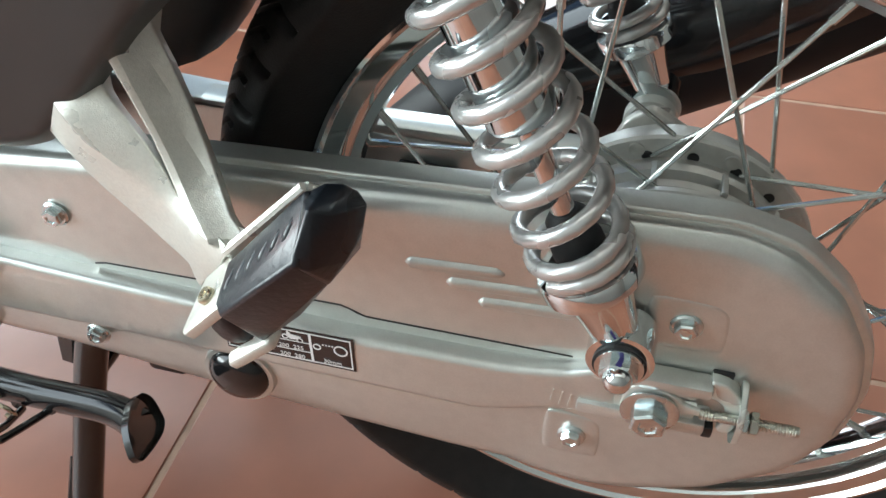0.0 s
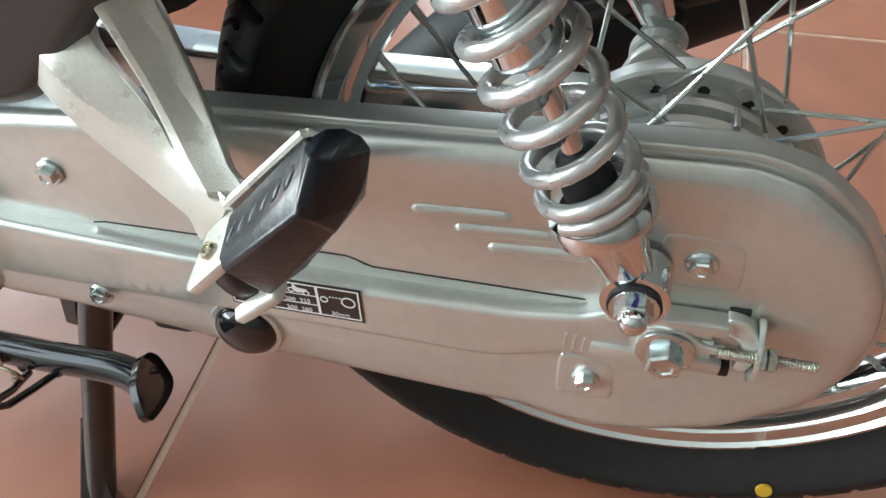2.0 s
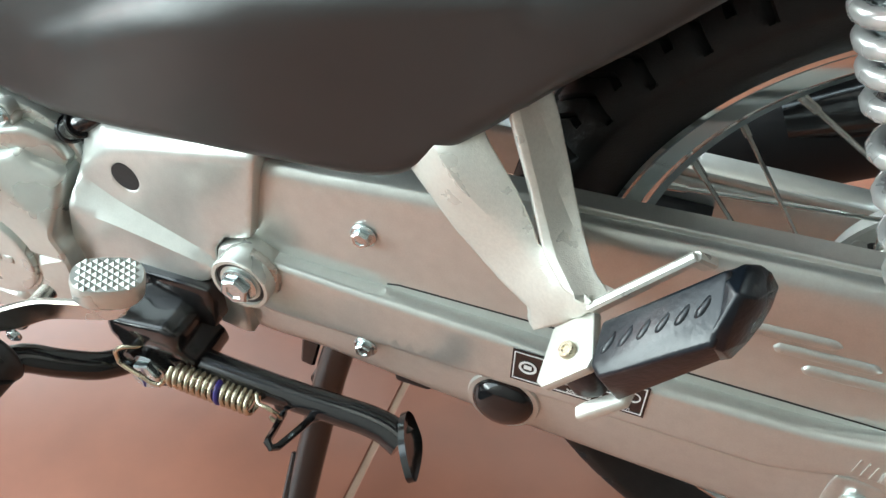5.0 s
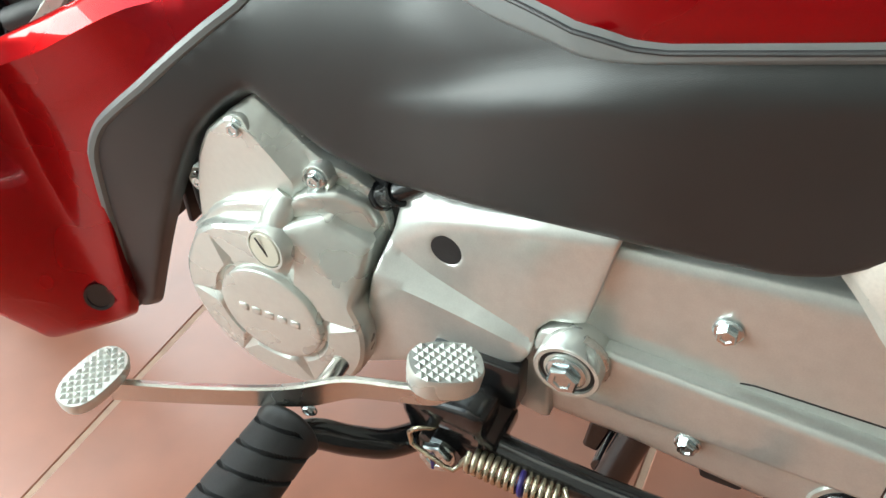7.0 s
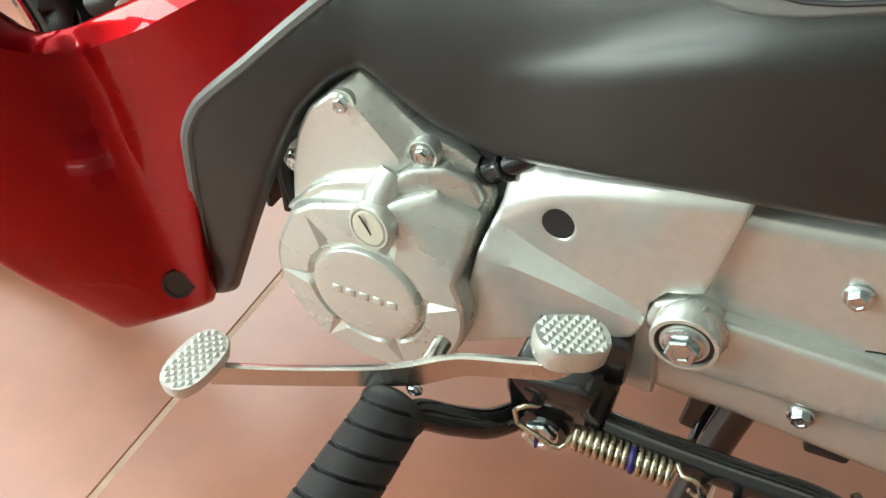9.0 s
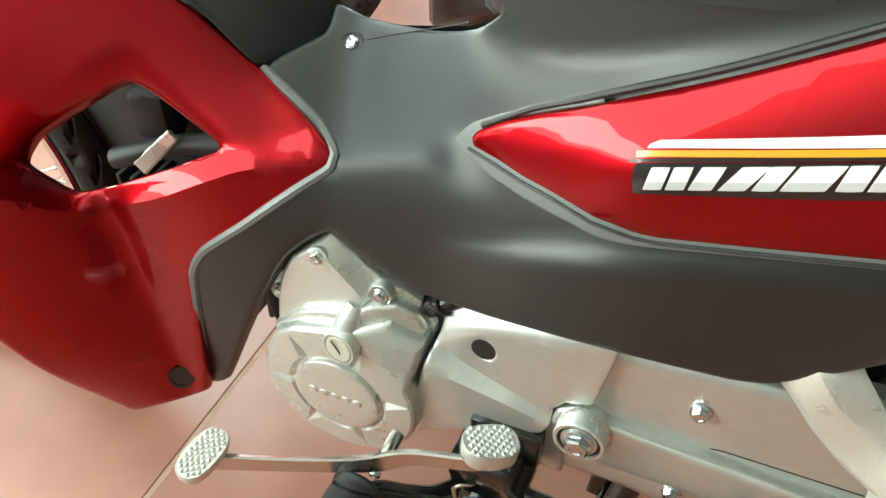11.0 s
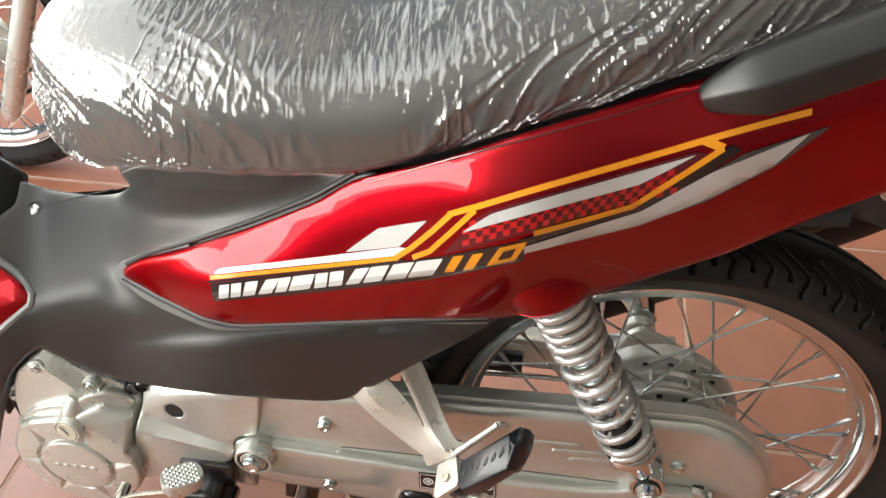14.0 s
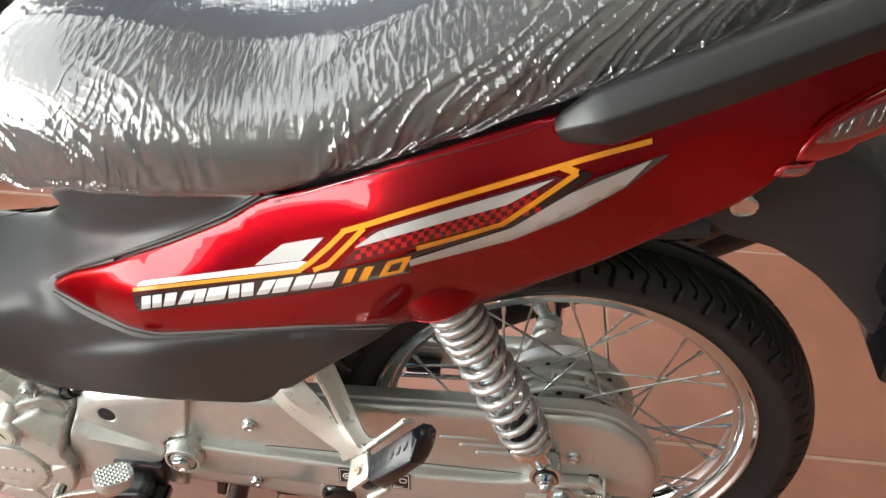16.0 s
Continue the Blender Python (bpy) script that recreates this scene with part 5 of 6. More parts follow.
muffler = tube("silencer", [(-0.245, 0.225, 0.195), (-0.18, 0.230, 0.228), (-0.02, 0.246, 0.314), (0.22, 0.270, 0.440), (0.32, 0.278, 0.492)], [0.034, 0.054, 0.060, 0.060, 0.046], M_SILENCER, bike, "matt black silencer", sides=32)
link("heat_shield", *tube_data([(-0.12, 0.226, 0.290), (0.02, 0.236, 0.362), (0.20, 0.254, 0.455)], [0.044, 0.054, 0.048], sides=24), M_GLOSSBLACK, muffler, "shiny black heat shield")
for x, z in ((-0.155, 0.300), (-0.060, 0.345)):
    lathe("shield_screw", [(0, 0.006), (0.003, 0.005)], (x, 0.180, z), (0, -1, 0.3), M_GLOSSBLACK, muffler, sides=14)
panel("torque_plate", [(-0.052, 0.318), (-0.040, 0.350), (-0.024, 0.362), (-0.004, 0.352), (0.030, 0.330), (0.030, 0.300), (-0.040, 0.295)], flat(0.070), M_HUB, bike, "grey brake torque plate", roll=0.002, thick=0.006, step=0.01)
lathe("right_mount", [(0, 0.0185), (0.010, 0.0185), (0.012, 0.0165), (0.0125, 0.012), (0.0115, 0.0115)], (-0.024, 0.100, 0.338), (0, -1, 0), M_CAST, bike, "cast right-hand mount boss", 40)
tube("brake_rod", [(-0.30, 0.085, 0.235), (-0.10, 0.085, 0.245), (0.02, 0.075, 0.235)], 0.0035, M_ZINC, bike)
tube("rubber_stopper", [(-0.205, 0.082, 0.268), (-0.160, 0.082, 0.268)], 0.011, M_RUBBER, bike, "black rubber stopper")

def bead(name, line, depth, r, material, parent, off=-0.001, closed=False):
    uv = curve_through(line, closed, 0.5, 0.008)
    w = depth(uv) + off
    link(name, *tube_data([tuple(p) for p in np.c_[uv, w] @ OBLIQUE], r, sides=8, step=1.0), material, parent)


# bodywork, drawn over the oblique plane
RED = [(-0.549, -0.088, 0.522), (-0.428, -0.136, 0.573), (-0.16, -0.188, 0.693), (-0.031, -0.162, 0.769), (-0.292, -0.140, 0.703), (-0.05, -0.135, 0.82), (0.1, -0.125, 0.88), (-0.4234, -0.1390, 0.5240), (-0.4273, -0.1420, 0.5579), (-0.16, -0.14, 0.575), (-0.095, -0.136, 0.609), (0.115, -0.142, 0.768), (0.05, -0.13, 0.70), (0.2, -0.10, 0.86), (-0.42, -0.112, 0.62)]
red_raw = surface(RED, 3e-4)
RED_CREST = np.array(mm([(-549, 447), (-500, 440), (-450, 434), (-382, 430), (-300, 427), (-255, 425), (-206, 430), (-140, 445), (-70, 465), (0, 490), (60, 515)]))
RED_FOLD = np.array(mm([(-322, 497), (-320, 491), (-315, 482), (-305, 472), (-289, 464), (-268, 461), (-247, 461), (-200, 466)]))


def red_depth(uv):
    """The panel's rear part lies a little deeper, behind a curved fold."""
    d, side = line_offset(uv, RED_FOLD)
    near = np.clip((-0.17 - uv[:, 0]) / 0.07, 0, 1)
    nose = np.clip((uv[:, 0] + 0.575) / 0.05, 0, 1)
    return red_raw(uv) - nose * crest(uv, RED_CREST, 0.0060, 0.055, 0.055, 0.0030) + np.where(side > 0, 0.0004 * np.clip(d / 0.03, 0, 1) * near, 0)


RED_LINE = mm([(-550.5, 447.7), (-545, 454.5), (-529, 459), (-507, 461), (-482, 462), (-410, 472), (-353, 483), (-319, 494), (-257, 495), (-174, 507), (-98, 521), (-38, 530), (20, 544), (65, 560), (117, 579), (165, 545), (150, 512), (120, 499), (100, 488), (87, 471), (75, 458), (66, 450), (46, 437), (13, 425), (-44, 405), (-89, 394), (-130, 383), (-163, 374), (-215, 371), (-290, 378.6), (-329, 380.8), (-387, 384), (-413, 385.6), (-433, 387), (-446.5, 389.5), (-460, 394.3), (-470, 398), (-500, 415.3), (-512, 421.8), (-532, 434.6), (-547, 443.2)])
side_panel = panel("side_panel", RED_LINE, red_depth, M_RED, bike, "glossy candy-red side panel with striped decals", axes=OBLIQUE, roll=0.006, thick=0.012, step=0.009, ease=0.5, mirror=middle, creases=[RED_CREST[1:-2]], angle=30)
bead("strip_gap", mm([(-309, 489), (-263, 492.5), (-207, 497), (-151, 504.5), (-112, 511), (-92, 515.5)]), red_depth, 0.0010, M_DARKRED, side_panel, 0.0002)
link("shock_cowl", *lathe_data([(-0.012, 0.0420), (-0.014, 0.0405), (-0.008, 0.0432), (0.015, 0.0438), (0.042, 0.036), (0.043, 0.028), (-0.010, 0.0395)], SH1 + (-0.004, -0.119, 0.012), SH1 - SH0, 40, True), M_RED, side_panel, "red skirt round the top of the shock absorber")

BLK = [(-0.724, -0.069, 0.531), (-0.702, 0.004, 0.527), (-0.702, 0.016, 0.545), (-0.682, -0.005, 0.525), (-0.65, -0.094, 0.483), (-0.527, -0.056, 0.583), (-0.537, -0.056, 0.606), (-0.516, -0.084, 0.664), (-0.549, -0.086, 0.522), (-0.435, -0.135, 0.511), (-0.336, -0.134, 0.427), (-0.18, -0.15, 0.588), (-0.292, -0.140, 0.703), (-0.654, -0.11, 0.427), (-0.78, -0.131, 0.354), (-0.816, -0.115, 0.165), (-0.42, -0.110, 0.62), (-0.55, -0.11, 0.42), (-0.660, 0.002, 0.553), (-0.623, 0.0, 0.554), (-0.585, -0.002, 0.566)]
blk_base = surface(BLK, 1.6e-4)
BLK_LINE_LOW = np.array(mm([(-590, 376), (-570, 374), (-540, 371.5), (-500, 371), (-450, 371), (-400, 370.5), (-350, 369), (-300, 365), (-240, 358)]))
# the cover's outer brow, with its depth, and the foot of the wall that rises to the seat
BROW = np.array([(-0.760, 0.540, -0.222), (-0.710, 0.500, -0.236), (-0.680, 0.468, -0.239), (-0.648, 0.4335, -0.2425), (-0.600, 0.4370, -0.263), (-0.563, 0.4400, -0.280), (-0.549, 0.4450, -0.2865), (-0.533, 0.4555, -0.302), (-0.506, 0.461, -0.329), (-0.457, 0.468, -0.376), (-0.412, 0.473, -0.418), (-0.371, 0.4785, -0.4555), (-0.342, 0.485, -0.482), (-0.321, 0.4915, -0.501), (-0.20, 0.500, -0.61)])
WALL_FOOT = np.array(mm([(-760, 600), (-664, 566), (-627, 556), (-592, 549), (-560, 540), (-542, 527), (-531, 516), (-521, 507), (-507, 498), (-466, 488.5), (-433, 485), (-400, 486), (-372, 488.5), (-344, 492.6), (-321, 497), (-200, 505)]))


def blk_raw(uv):
    """A side wall, a shelf that leans back from the brow, and a wall that rises from the shelf to the seat."""
    u, v = uv[:, 0], uv[:, 1]
    eased = lambda line, k: sum(np.interp(u + q, line[:, 0], line[:, k]) for q in np.linspace(-0.016, 0.016, 9)) / 9
    brow, brow_w = eased(BROW, 1), eased(BROW, 2)
    foot = np.maximum(eased(WALL_FOOT, 1), brow + 0.004)
    up = v - np.interp(u, BLK_LINE_LOW[:, 0], BLK_LINE_LOW[:, 1])
    high = 0.0105 * np.clip((u + 0.580) / 0.07, 0, 1) * np.clip((-0.22 - u) / 0.06, 0, 1)
    wide = np.interp(u, [-0.575, -0.48, -0.40], [0.007, 0.0125, 0.015])
    facet = high * np.where(up > 0, np.clip(1 - up / wide, 0, 1), np.clip(1 + up / 0.060, 0, 1))
    low = np.minimum(v, brow)
    side = blk_base(np.c_[u, low])
    rim = blk_base(np.c_[u, brow])
    side = side + (brow_w - rim) * np.exp(-np.clip(brow - v, 0, 1) / 0.030)
    total = 0
    for q in np.linspace(-0.007, 0.007, 7):
        total = total + 0.36 * np.clip(np.minimum(v + q, foot) - brow, 0, 1) - 1.05 * np.clip(v + q - foot, 0, 1)
    return side + total / 7 - facet


def blk_depth(uv):
    """The black cover keeps under the red panel where they overlap."""
    w = blk_raw(uv)
    loop = curve_through(RED_LINE, True, 0.5, 0.01)
    near = np.where(inside(uv, loop), 0, edge_distance(uv, loop))
    k = np.clip(1 - near / 0.03, 0, 1) ** 1.5
    under = np.maximum(w, red_depth(uv) + 0.004)
    return w * (1 - k) + under * k


BLK_LINE = mm([(-710, 501), (-670, 535), (-664, 561), (-640, 551), (-625, 546), (-582, 534), (-549, 531), (-531, 533), (-540, 546), (-472, 536), (-412, 517), (-322, 500), (-302, 496), (-310, 485), (-360, 465), (-430, 450), (-511, 447), (-535, 441), (-500, 426), (-445, 406), (-385, 400), (-325, 394), (-219, 384), (-205, 376), (-219, 366), (-245, 352), (-279, 336), (-318, 315), (-348, 302), (-372, 301), (-438, 311), (-521, 325), (-574, 336), (-609, 350), (-636, 368), (-657, 383), (-678, 374), (-701, 356), (-736, 309), (-792, 233), (-813, 227), (-799, 284), (-784, 344), (-767, 363), (-727, 385), (-678, 415), (-652, 431), (-650, 439), (-664, 462)])
body_cover = panel("body_cover", BLK_LINE, blk_depth, M_GREYPLASTIC, bike, "matt dark grey plastic body cover", axes=OBLIQUE, roll=0.005, thick=0.015, step=0.008, ease=0.5, creases=[BLK_LINE_LOW[1:-1]], angle=75)
cv, cf = panel_data(mm([(-520, 414), (-445, 400), (-325, 390), (-219, 384), (-245, 352), (-318, 315), (-372, 301), (-438, 311), (-521, 325), (-609, 350), (-600, 380)]), blk_depth, OBLIQUE, step=0.014)
link("right_cover", [(v[0], 2 * MID - v[1], v[2]) for v in cv], [f[::-1] for f in cf], M_GREYPLASTIC, body_cover, "", 50)
link("tunnel_flank", [p for x, y, z in ((-0.702, 0.016, 0.543), (-0.640, 0.002, 0.552), (-0.585, 0.0, 0.563), (-0.530, -0.03, 0.60)) for p in ((x, y, z - 0.004), (x, y + 0.03, z - 0.05), (x, y + 0.05, z - 0.20))], [(3 * i + j, 3 * i + 3 + j, 3 * i + 4 + j, 3 * i + 1 + j) for i in range(3) for j in range(2)], M_GREYPLASTIC, body_cover)


bead("panel_gap", mm([(-319, 498), (-353, 487), (-410, 476), (-482, 466), (-507, 464), (-540, 457)]), red_depth, 0.0024, M_RUBBER, body_cover, 0.002)
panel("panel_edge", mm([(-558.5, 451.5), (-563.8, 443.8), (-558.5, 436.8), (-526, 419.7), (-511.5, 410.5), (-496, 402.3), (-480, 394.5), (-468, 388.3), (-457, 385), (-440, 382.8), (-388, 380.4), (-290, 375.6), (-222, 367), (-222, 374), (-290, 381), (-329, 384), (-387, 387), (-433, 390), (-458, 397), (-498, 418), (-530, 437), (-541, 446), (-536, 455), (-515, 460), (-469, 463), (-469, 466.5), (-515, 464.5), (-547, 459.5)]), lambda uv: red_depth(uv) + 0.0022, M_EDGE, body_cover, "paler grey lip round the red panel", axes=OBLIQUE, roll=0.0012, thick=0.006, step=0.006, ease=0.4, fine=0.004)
bead("panel_seam", mm([(-549.5, 443), (-533, 432.8), (-513, 420), (-501, 413.6), (-471, 396.2), (-461, 392.6), (-447, 387.9), (-433, 385.4), (-413, 384), (-387, 382.4), (-329, 379.2), (-290, 377), (-222, 370.5)]), red_depth, 0.0013, M_RUBBER, body_cover, 0.0016)
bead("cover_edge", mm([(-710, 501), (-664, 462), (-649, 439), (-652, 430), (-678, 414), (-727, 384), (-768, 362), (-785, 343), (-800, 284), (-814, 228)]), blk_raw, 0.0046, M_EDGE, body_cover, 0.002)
panel("under_seat_lip", mm([(-545, 556), (-538, 540), (-472, 534), (-412, 515), (-322, 497), (-322, 510), (-412, 530), (-472, 552)]), lambda uv: blk_raw(uv) + 0.020, M_BLACK, body_cover, "", axes=OBLIQUE, roll=0, thick=0.01, step=0.012)
screw_at = np.array([-0.6475, 0.5275, 0.0])
screw_at[2] = blk_raw(screw_at[None, :2])[0]
screw_at = screw_at @ OBLIQUE
lathe("screw_recess", [(-0.004, 0.0105), (0.0004, 0.0100), (0.0008, 0.0090), (0.0002, 0.0080), (0.0001, 0.0020)], screw_at, (0.05, -0.55, 0.83), M_DARK, body_cover, "dark screw recess", 28)
lathe("cover_screw", [(0.0002, 0.0056), (0.0014, 0.0054), (0.0024, 0.0036), (0.0016, 0.0012)], screw_at, (0.05, -0.55, 0.83), M_ZINC, body_cover, "chrome cross-head screw", 20)
bead("parting_line", mm([(-637, 530), (-610, 533), (-580, 535), (-556, 536)]), blk_raw, 0.0006, M_RUBBER, body_cover, -0.0001)

# leg shield
SHD = [(-0.724, -0.069, 0.531), (-0.65, -0.096, 0.483), (-0.813, -0.079, 0.624), (-0.744, -0.112, 0.483), (-0.82, -0.111, 0.522), (-0.926, -0.148, 0.44), (-0.888, -0.134, 0.387), (-0.78, -0.132, 0.354), (-0.826, -0.132, 0.202), (-0.89, -0.148, 0.132), (-0.90, -0.09, 0.72)]
shd_raw = surface(SHD, 1e-3)
SHD_LINE = mm([(-647, 435), (-664, 457), (-710, 500), (-753, 535), (-780, 553), (-798, 582), (-830, 604), (-862, 624.5), (-900, 650), (-990, 640), (-1010, 540), (-1005, 440), (-991, 336), (-974, 286), (-943, 241), (-915, 209), (-897, 190), (-886, 191), (-812, 220), (-800, 269), (-789, 322), (-784, 341), (-758, 363), (-706, 389), (-664, 417)])
DUCT = mm([(-925, 426), (-902, 448), (-827, 485), (-813, 488), (-794, 479), (-746, 446), (-744, 441), (-790, 426), (-849, 411), (-885, 405), (-904, 411)])
DUCT_OUT = np.array(mm([(-940, 425), (-905, 455), (-820, 508), (-795, 507), (-778, 492), (-712, 437), (-722, 425), (-800, 403), (-873, 386), (-900, 386), (-920, 400)]))


SHD_RIDGE = np.array(mm([(-871, 602), (-813, 571), (-757, 527), (-707, 488), (-668, 461)]))
SHD_LIP = np.array(mm([(-950, 408), (-925, 398), (-900, 389), (-880, 387), (-797, 402), (-727, 423), (-665, 435)]))


def shd_depth(uv):
    """The shield falls in towards the air duct."""
    loop = curve_through(DUCT_OUT, True, 0.6, 0.006)
    d = edge_distance(uv, loop)
    fall = np.where(inside(uv, loop), np.minimum(d, 0.022) * 0.35, 0)
    crest_ = 0.0055 * np.clip((-0.70 - uv[:, 0]) / 0.06, 0, 1) * np.clip(1 - line_offset(uv, SHD_RIDGE)[0] / 0.030, 0, 1) + 0.0050 * np.clip((uv[:, 0] + 0.875) / 0.04, 0, 1) * np.clip(1 - line_offset(uv, SHD_LIP)[0] / 0.022, 0, 1)
    lip = np.interp(uv[:, 0], SHD_LIP[:, 0], SHD_LIP[:, 1])
    v = np.minimum(uv[:, 1], lip)
    out = -0.854 + (0.366 - v) * 0.155 - uv[:, 0]
    low = np.clip((v - 0.150) / 0.14, 0, 1)
    wing = 1.4 * 0.5 * (out + np.sqrt(out * out + 1.5e-5)) * low * low * (3 - 2 * low)
    wing = 0.10 * np.tanh(wing / 0.10)
    wing = wing * np.clip(1 - (uv[:, 1] - lip) / 0.022, 0, 1)
    return shd_raw(uv) + fall - crest_ - wing


shield = panel("leg_shield", SHD_LINE, shd_depth, M_RED, bike, "glossy candy-red leg shield with an air duct", axes=OBLIQUE, roll=0.005, thick=0.012, step=0.007, ease=0.5, holes=[DUCT], mirror=lambda x: -0.038, angle=26, creases=[SHD_RIDGE[1:-1], SHD_LIP[2:], np.r_[DUCT_OUT[:5], DUCT_OUT[4:5] + (0.004, -0.004)]])
lathe("shield_screw_recess", [(0.0, 0.0125), (0.0012, 0.0125), (0.0010, 0.010), (-0.004, 0.009), (-0.004, 0.006), (-0.001, 0.0055), (-0.001, 0.001)], (-0.8310, -0.1375, 0.2000), (0.45, -0.80, 0.25), M_GLOSSBLACK, shield, "recessed dark screw", 28)
# rough fittings in a near-black colour that stands in for shade inside the duct
link("duct_inside", *merge(box_data((-1.02, -0.03, 0.28), (-0.80, 0.02, 0.55), 0.02), tube_data([(-0.93, -0.06, 0.47), (-0.84, -0.075, 0.52), (-0.76, -0.07, 0.485)], 0.012), tube_data([(-0.90, -0.07, 0.40), (-0.82, -0.06, 0.43), (-0.75, -0.05, 0.44)], 0.010), box_data((-0.88, -0.06, 0.42), (-0.84, -0.03, 0.47), 0.008)), M_RUBBER, bike, "dark fittings behind the leg shield")
link("horn_bracket", *beam_data((-0.868, -0.075, 0.402), (-0.825, -0.070, 0.445), 0.016, 0.012, 0.004, 0.004, (0.4, -1, 0.4)), M_CAST, bike)

INN = [(-0.724, -0.069, 0.531), (-0.702, 0.004, 0.527), (-0.702, 0.016, 0.545), (-0.813, -0.079, 0.624), (-0.90, -0.09, 0.72), (-0.80, 0.02, 0.66)]
inn_raw = surface(INN, 1e-3)
VENT = mm([(-770, 581), (-754, 592), (-743, 604), (-740, 613), (-734, 608), (-716, 595), (-719, 583), (-725, 572), (-741, 560), (-755, 570)])
inner = panel("inner_cover", mm([(-711, 501.5), (-675, 529), (-666.5, 535), (-662.5, 569), (-672, 580), (-687, 592.5), (-730, 626.5), (-768, 656.5), (-804, 685), (-850, 722), (-905, 660), (-880, 638), (-858, 622.5), (-829, 603.5), (-799, 583.5), (-788, 570.5), (-777, 556), (-742, 528.5)]), lambda uv: inn_raw(uv) - 0.002, M_GREYPLASTIC, bike, "matt dark grey inner leg cover with a curved vent", axes=OBLIQUE, roll=0.004, thick=0.012, step=0.009, ease=0.35, holes=[VENT])
vent_tube = lambda line, r: tube_data([tuple(p) for p in np.c_[np.array(line), inn_raw(np.array(line)) + 0.0035] @ OBLIQUE], r, sides=8)
for line in ([(-762, 577), (-748, 586), (-737, 599), (-734, 609)], [(-751, 568), (-738, 578), (-728, 592), (-723, 602)]):
    link("vent_bar", *vent_tube(mm(line), 0.0024), M_GREYPLASTIC, inner)
for line in ([(-751, 584), (-737, 566)], [(-740, 597), (-724, 580)]):
    link("vent_rib", *vent_tube(mm(line), 0.0014), M_GREYPLASTIC, inner)
# dark sheet that stands in for the shade inside the vent
panel("vent_shade", mm([(-780, 575), (-742, 615), (-710, 600), (-710, 570), (-740, 550)]), lambda uv: inn_raw(uv) + 0.016, M_DARK, inner, "", axes=OBLIQUE, roll=0, thick=0.002, step=0.02)
panel("far_wing_edge", mm([(-684, 592), (-694, 600), (-737, 634), (-770, 660), (-806, 690), (-850, 727), (-840, 735), (-796, 696), (-760, 664), (-728, 636.5), (-690, 602)]), lambda uv: inn_raw(uv) + 0.012, M_RED, inner, "red edge of the far side of the leg shield", axes=OBLIQUE, roll=0.002, thick=0.01, step=0.01)

# decals on the side panel
def decal(name, line, material, lift=0.0007, ease=0.1, **how):
    panel(name, line, lambda uv: red_depth(uv) - lift, material, side_panel, "", axes=OBLIQUE, roll=0, thick=0.0005, step=0.006, ease=ease, **how)


def stripe(name, line, width, material, lift=0.0012):
    p = np.array(line)
    t = np.gradient(p, axis=0)
    t /= np.linalg.norm(t, axis=1)[:, None]
    n = np.stack([-t[:, 1], t[:, 0]], 1) * width / 2
    decal(name, [tuple(q) for q in np.r_[p + n, (p - n)[::-1]]], material, lift, 0.0)


decal("white_band", mm([(-441, 440), (-293, 438), (-285, 435), (-298, 432), (-447, 436)]), M_WHITE)
decal("silver_wedge", mm([(-333, 440), (-307, 454), (-273, 454), (-293, 438.5)]), M_SILVERVINYL)
decal("checker_field", mm([(-262, 429), (-242, 450), (-233, 454), (-102, 475), (-93, 472), (-140, 447), (-208, 436)]), M_DARKRED, 0.0006)
for k in range(18):
    for r in range(4):
        u = -0.250 + 0.0086 * k + 0.0043 * (r % 2)
        v = 0.4325 + 0.0040 * r + (u + 0.25) * 0.13
        if u < -0.112 and v < 0.4505 + (u + 0.25) * 0.21 - 0.006 * (u > -0.15) and v > 0.4300 + (u + 0.25) * 0.12:
            decal("checker", [(u, v), (u + 0.0043, v + 0.0005), (u + 0.0043, v + 0.0045), (u, v + 0.0040)], M_REDVINYL, 0.0009)
decal("pale_band", mm([(-250, 442), (-231, 452), (-101, 473), (-135, 459)]), M_SILVERVINYL, 0.0019)
decal("black_band", mm([(-80, 476), (-72, 472), (-130, 438), (-209, 428), (-213, 432), (-136, 443)]), M_BLACKVINYL, 0.0008)
decal("grey_tail", mm([(-207, 427), (-130, 438), (-101, 455), (-70, 470), (-15, 481), (-43, 461), (-85, 443), (-132, 432), (-205, 423)]), M_GREYVINYL, 0.0006)
decal("white_tail", mm([(-209.4, 426.9), (-129.2, 441.8), (-88.2, 461.1), (-28.1, 478.1), (-45.9, 460.8), (-82.2, 445.6), (-125.9, 432.6), (-208.4, 422.1)]), M_SILVERVINYL, 0.0016)
decal("lettering_back", mm([(-452, 428), (-356, 427), (-264, 427), (-209, 431), (-208, 417), (-273, 411), (-358, 410), (-451, 412)]), M_BLACKVINYL, 0.0006)
for x0, x1, lean in ((-447, -438, 3), (-436, -427, 3), (-425, -414, 5), (-411, -399, 9), (-396, -386, 6), (-384, -366, 6), (-362, -352, 3), (-350, -339, 3), (-336, -325, 9), (-322, -308, 7), (-305, -290, 7), (-288, -270, 7)):
    decal("lettering_shape", mm([(x0, 414), (x1, 414), (x1 + lean, 425.5), (x0 + lean, 425.5)]), M_WHITE, 0.0016)
    decal("lettering_shade", mm([(x0, 414), (x1, 414), (x1 + lean * 0.36, 418), (x0 + lean * 0.36, 418)]), M_SILVERVINYL, 0.0022)
for x0 in (-262, -249):
    decal("numeral_shape", mm([(x0, 415), (x0 + 7, 415), (x0 + 13, 426), (x0 + 6, 426)]), M_ORANGE, 0.0016)
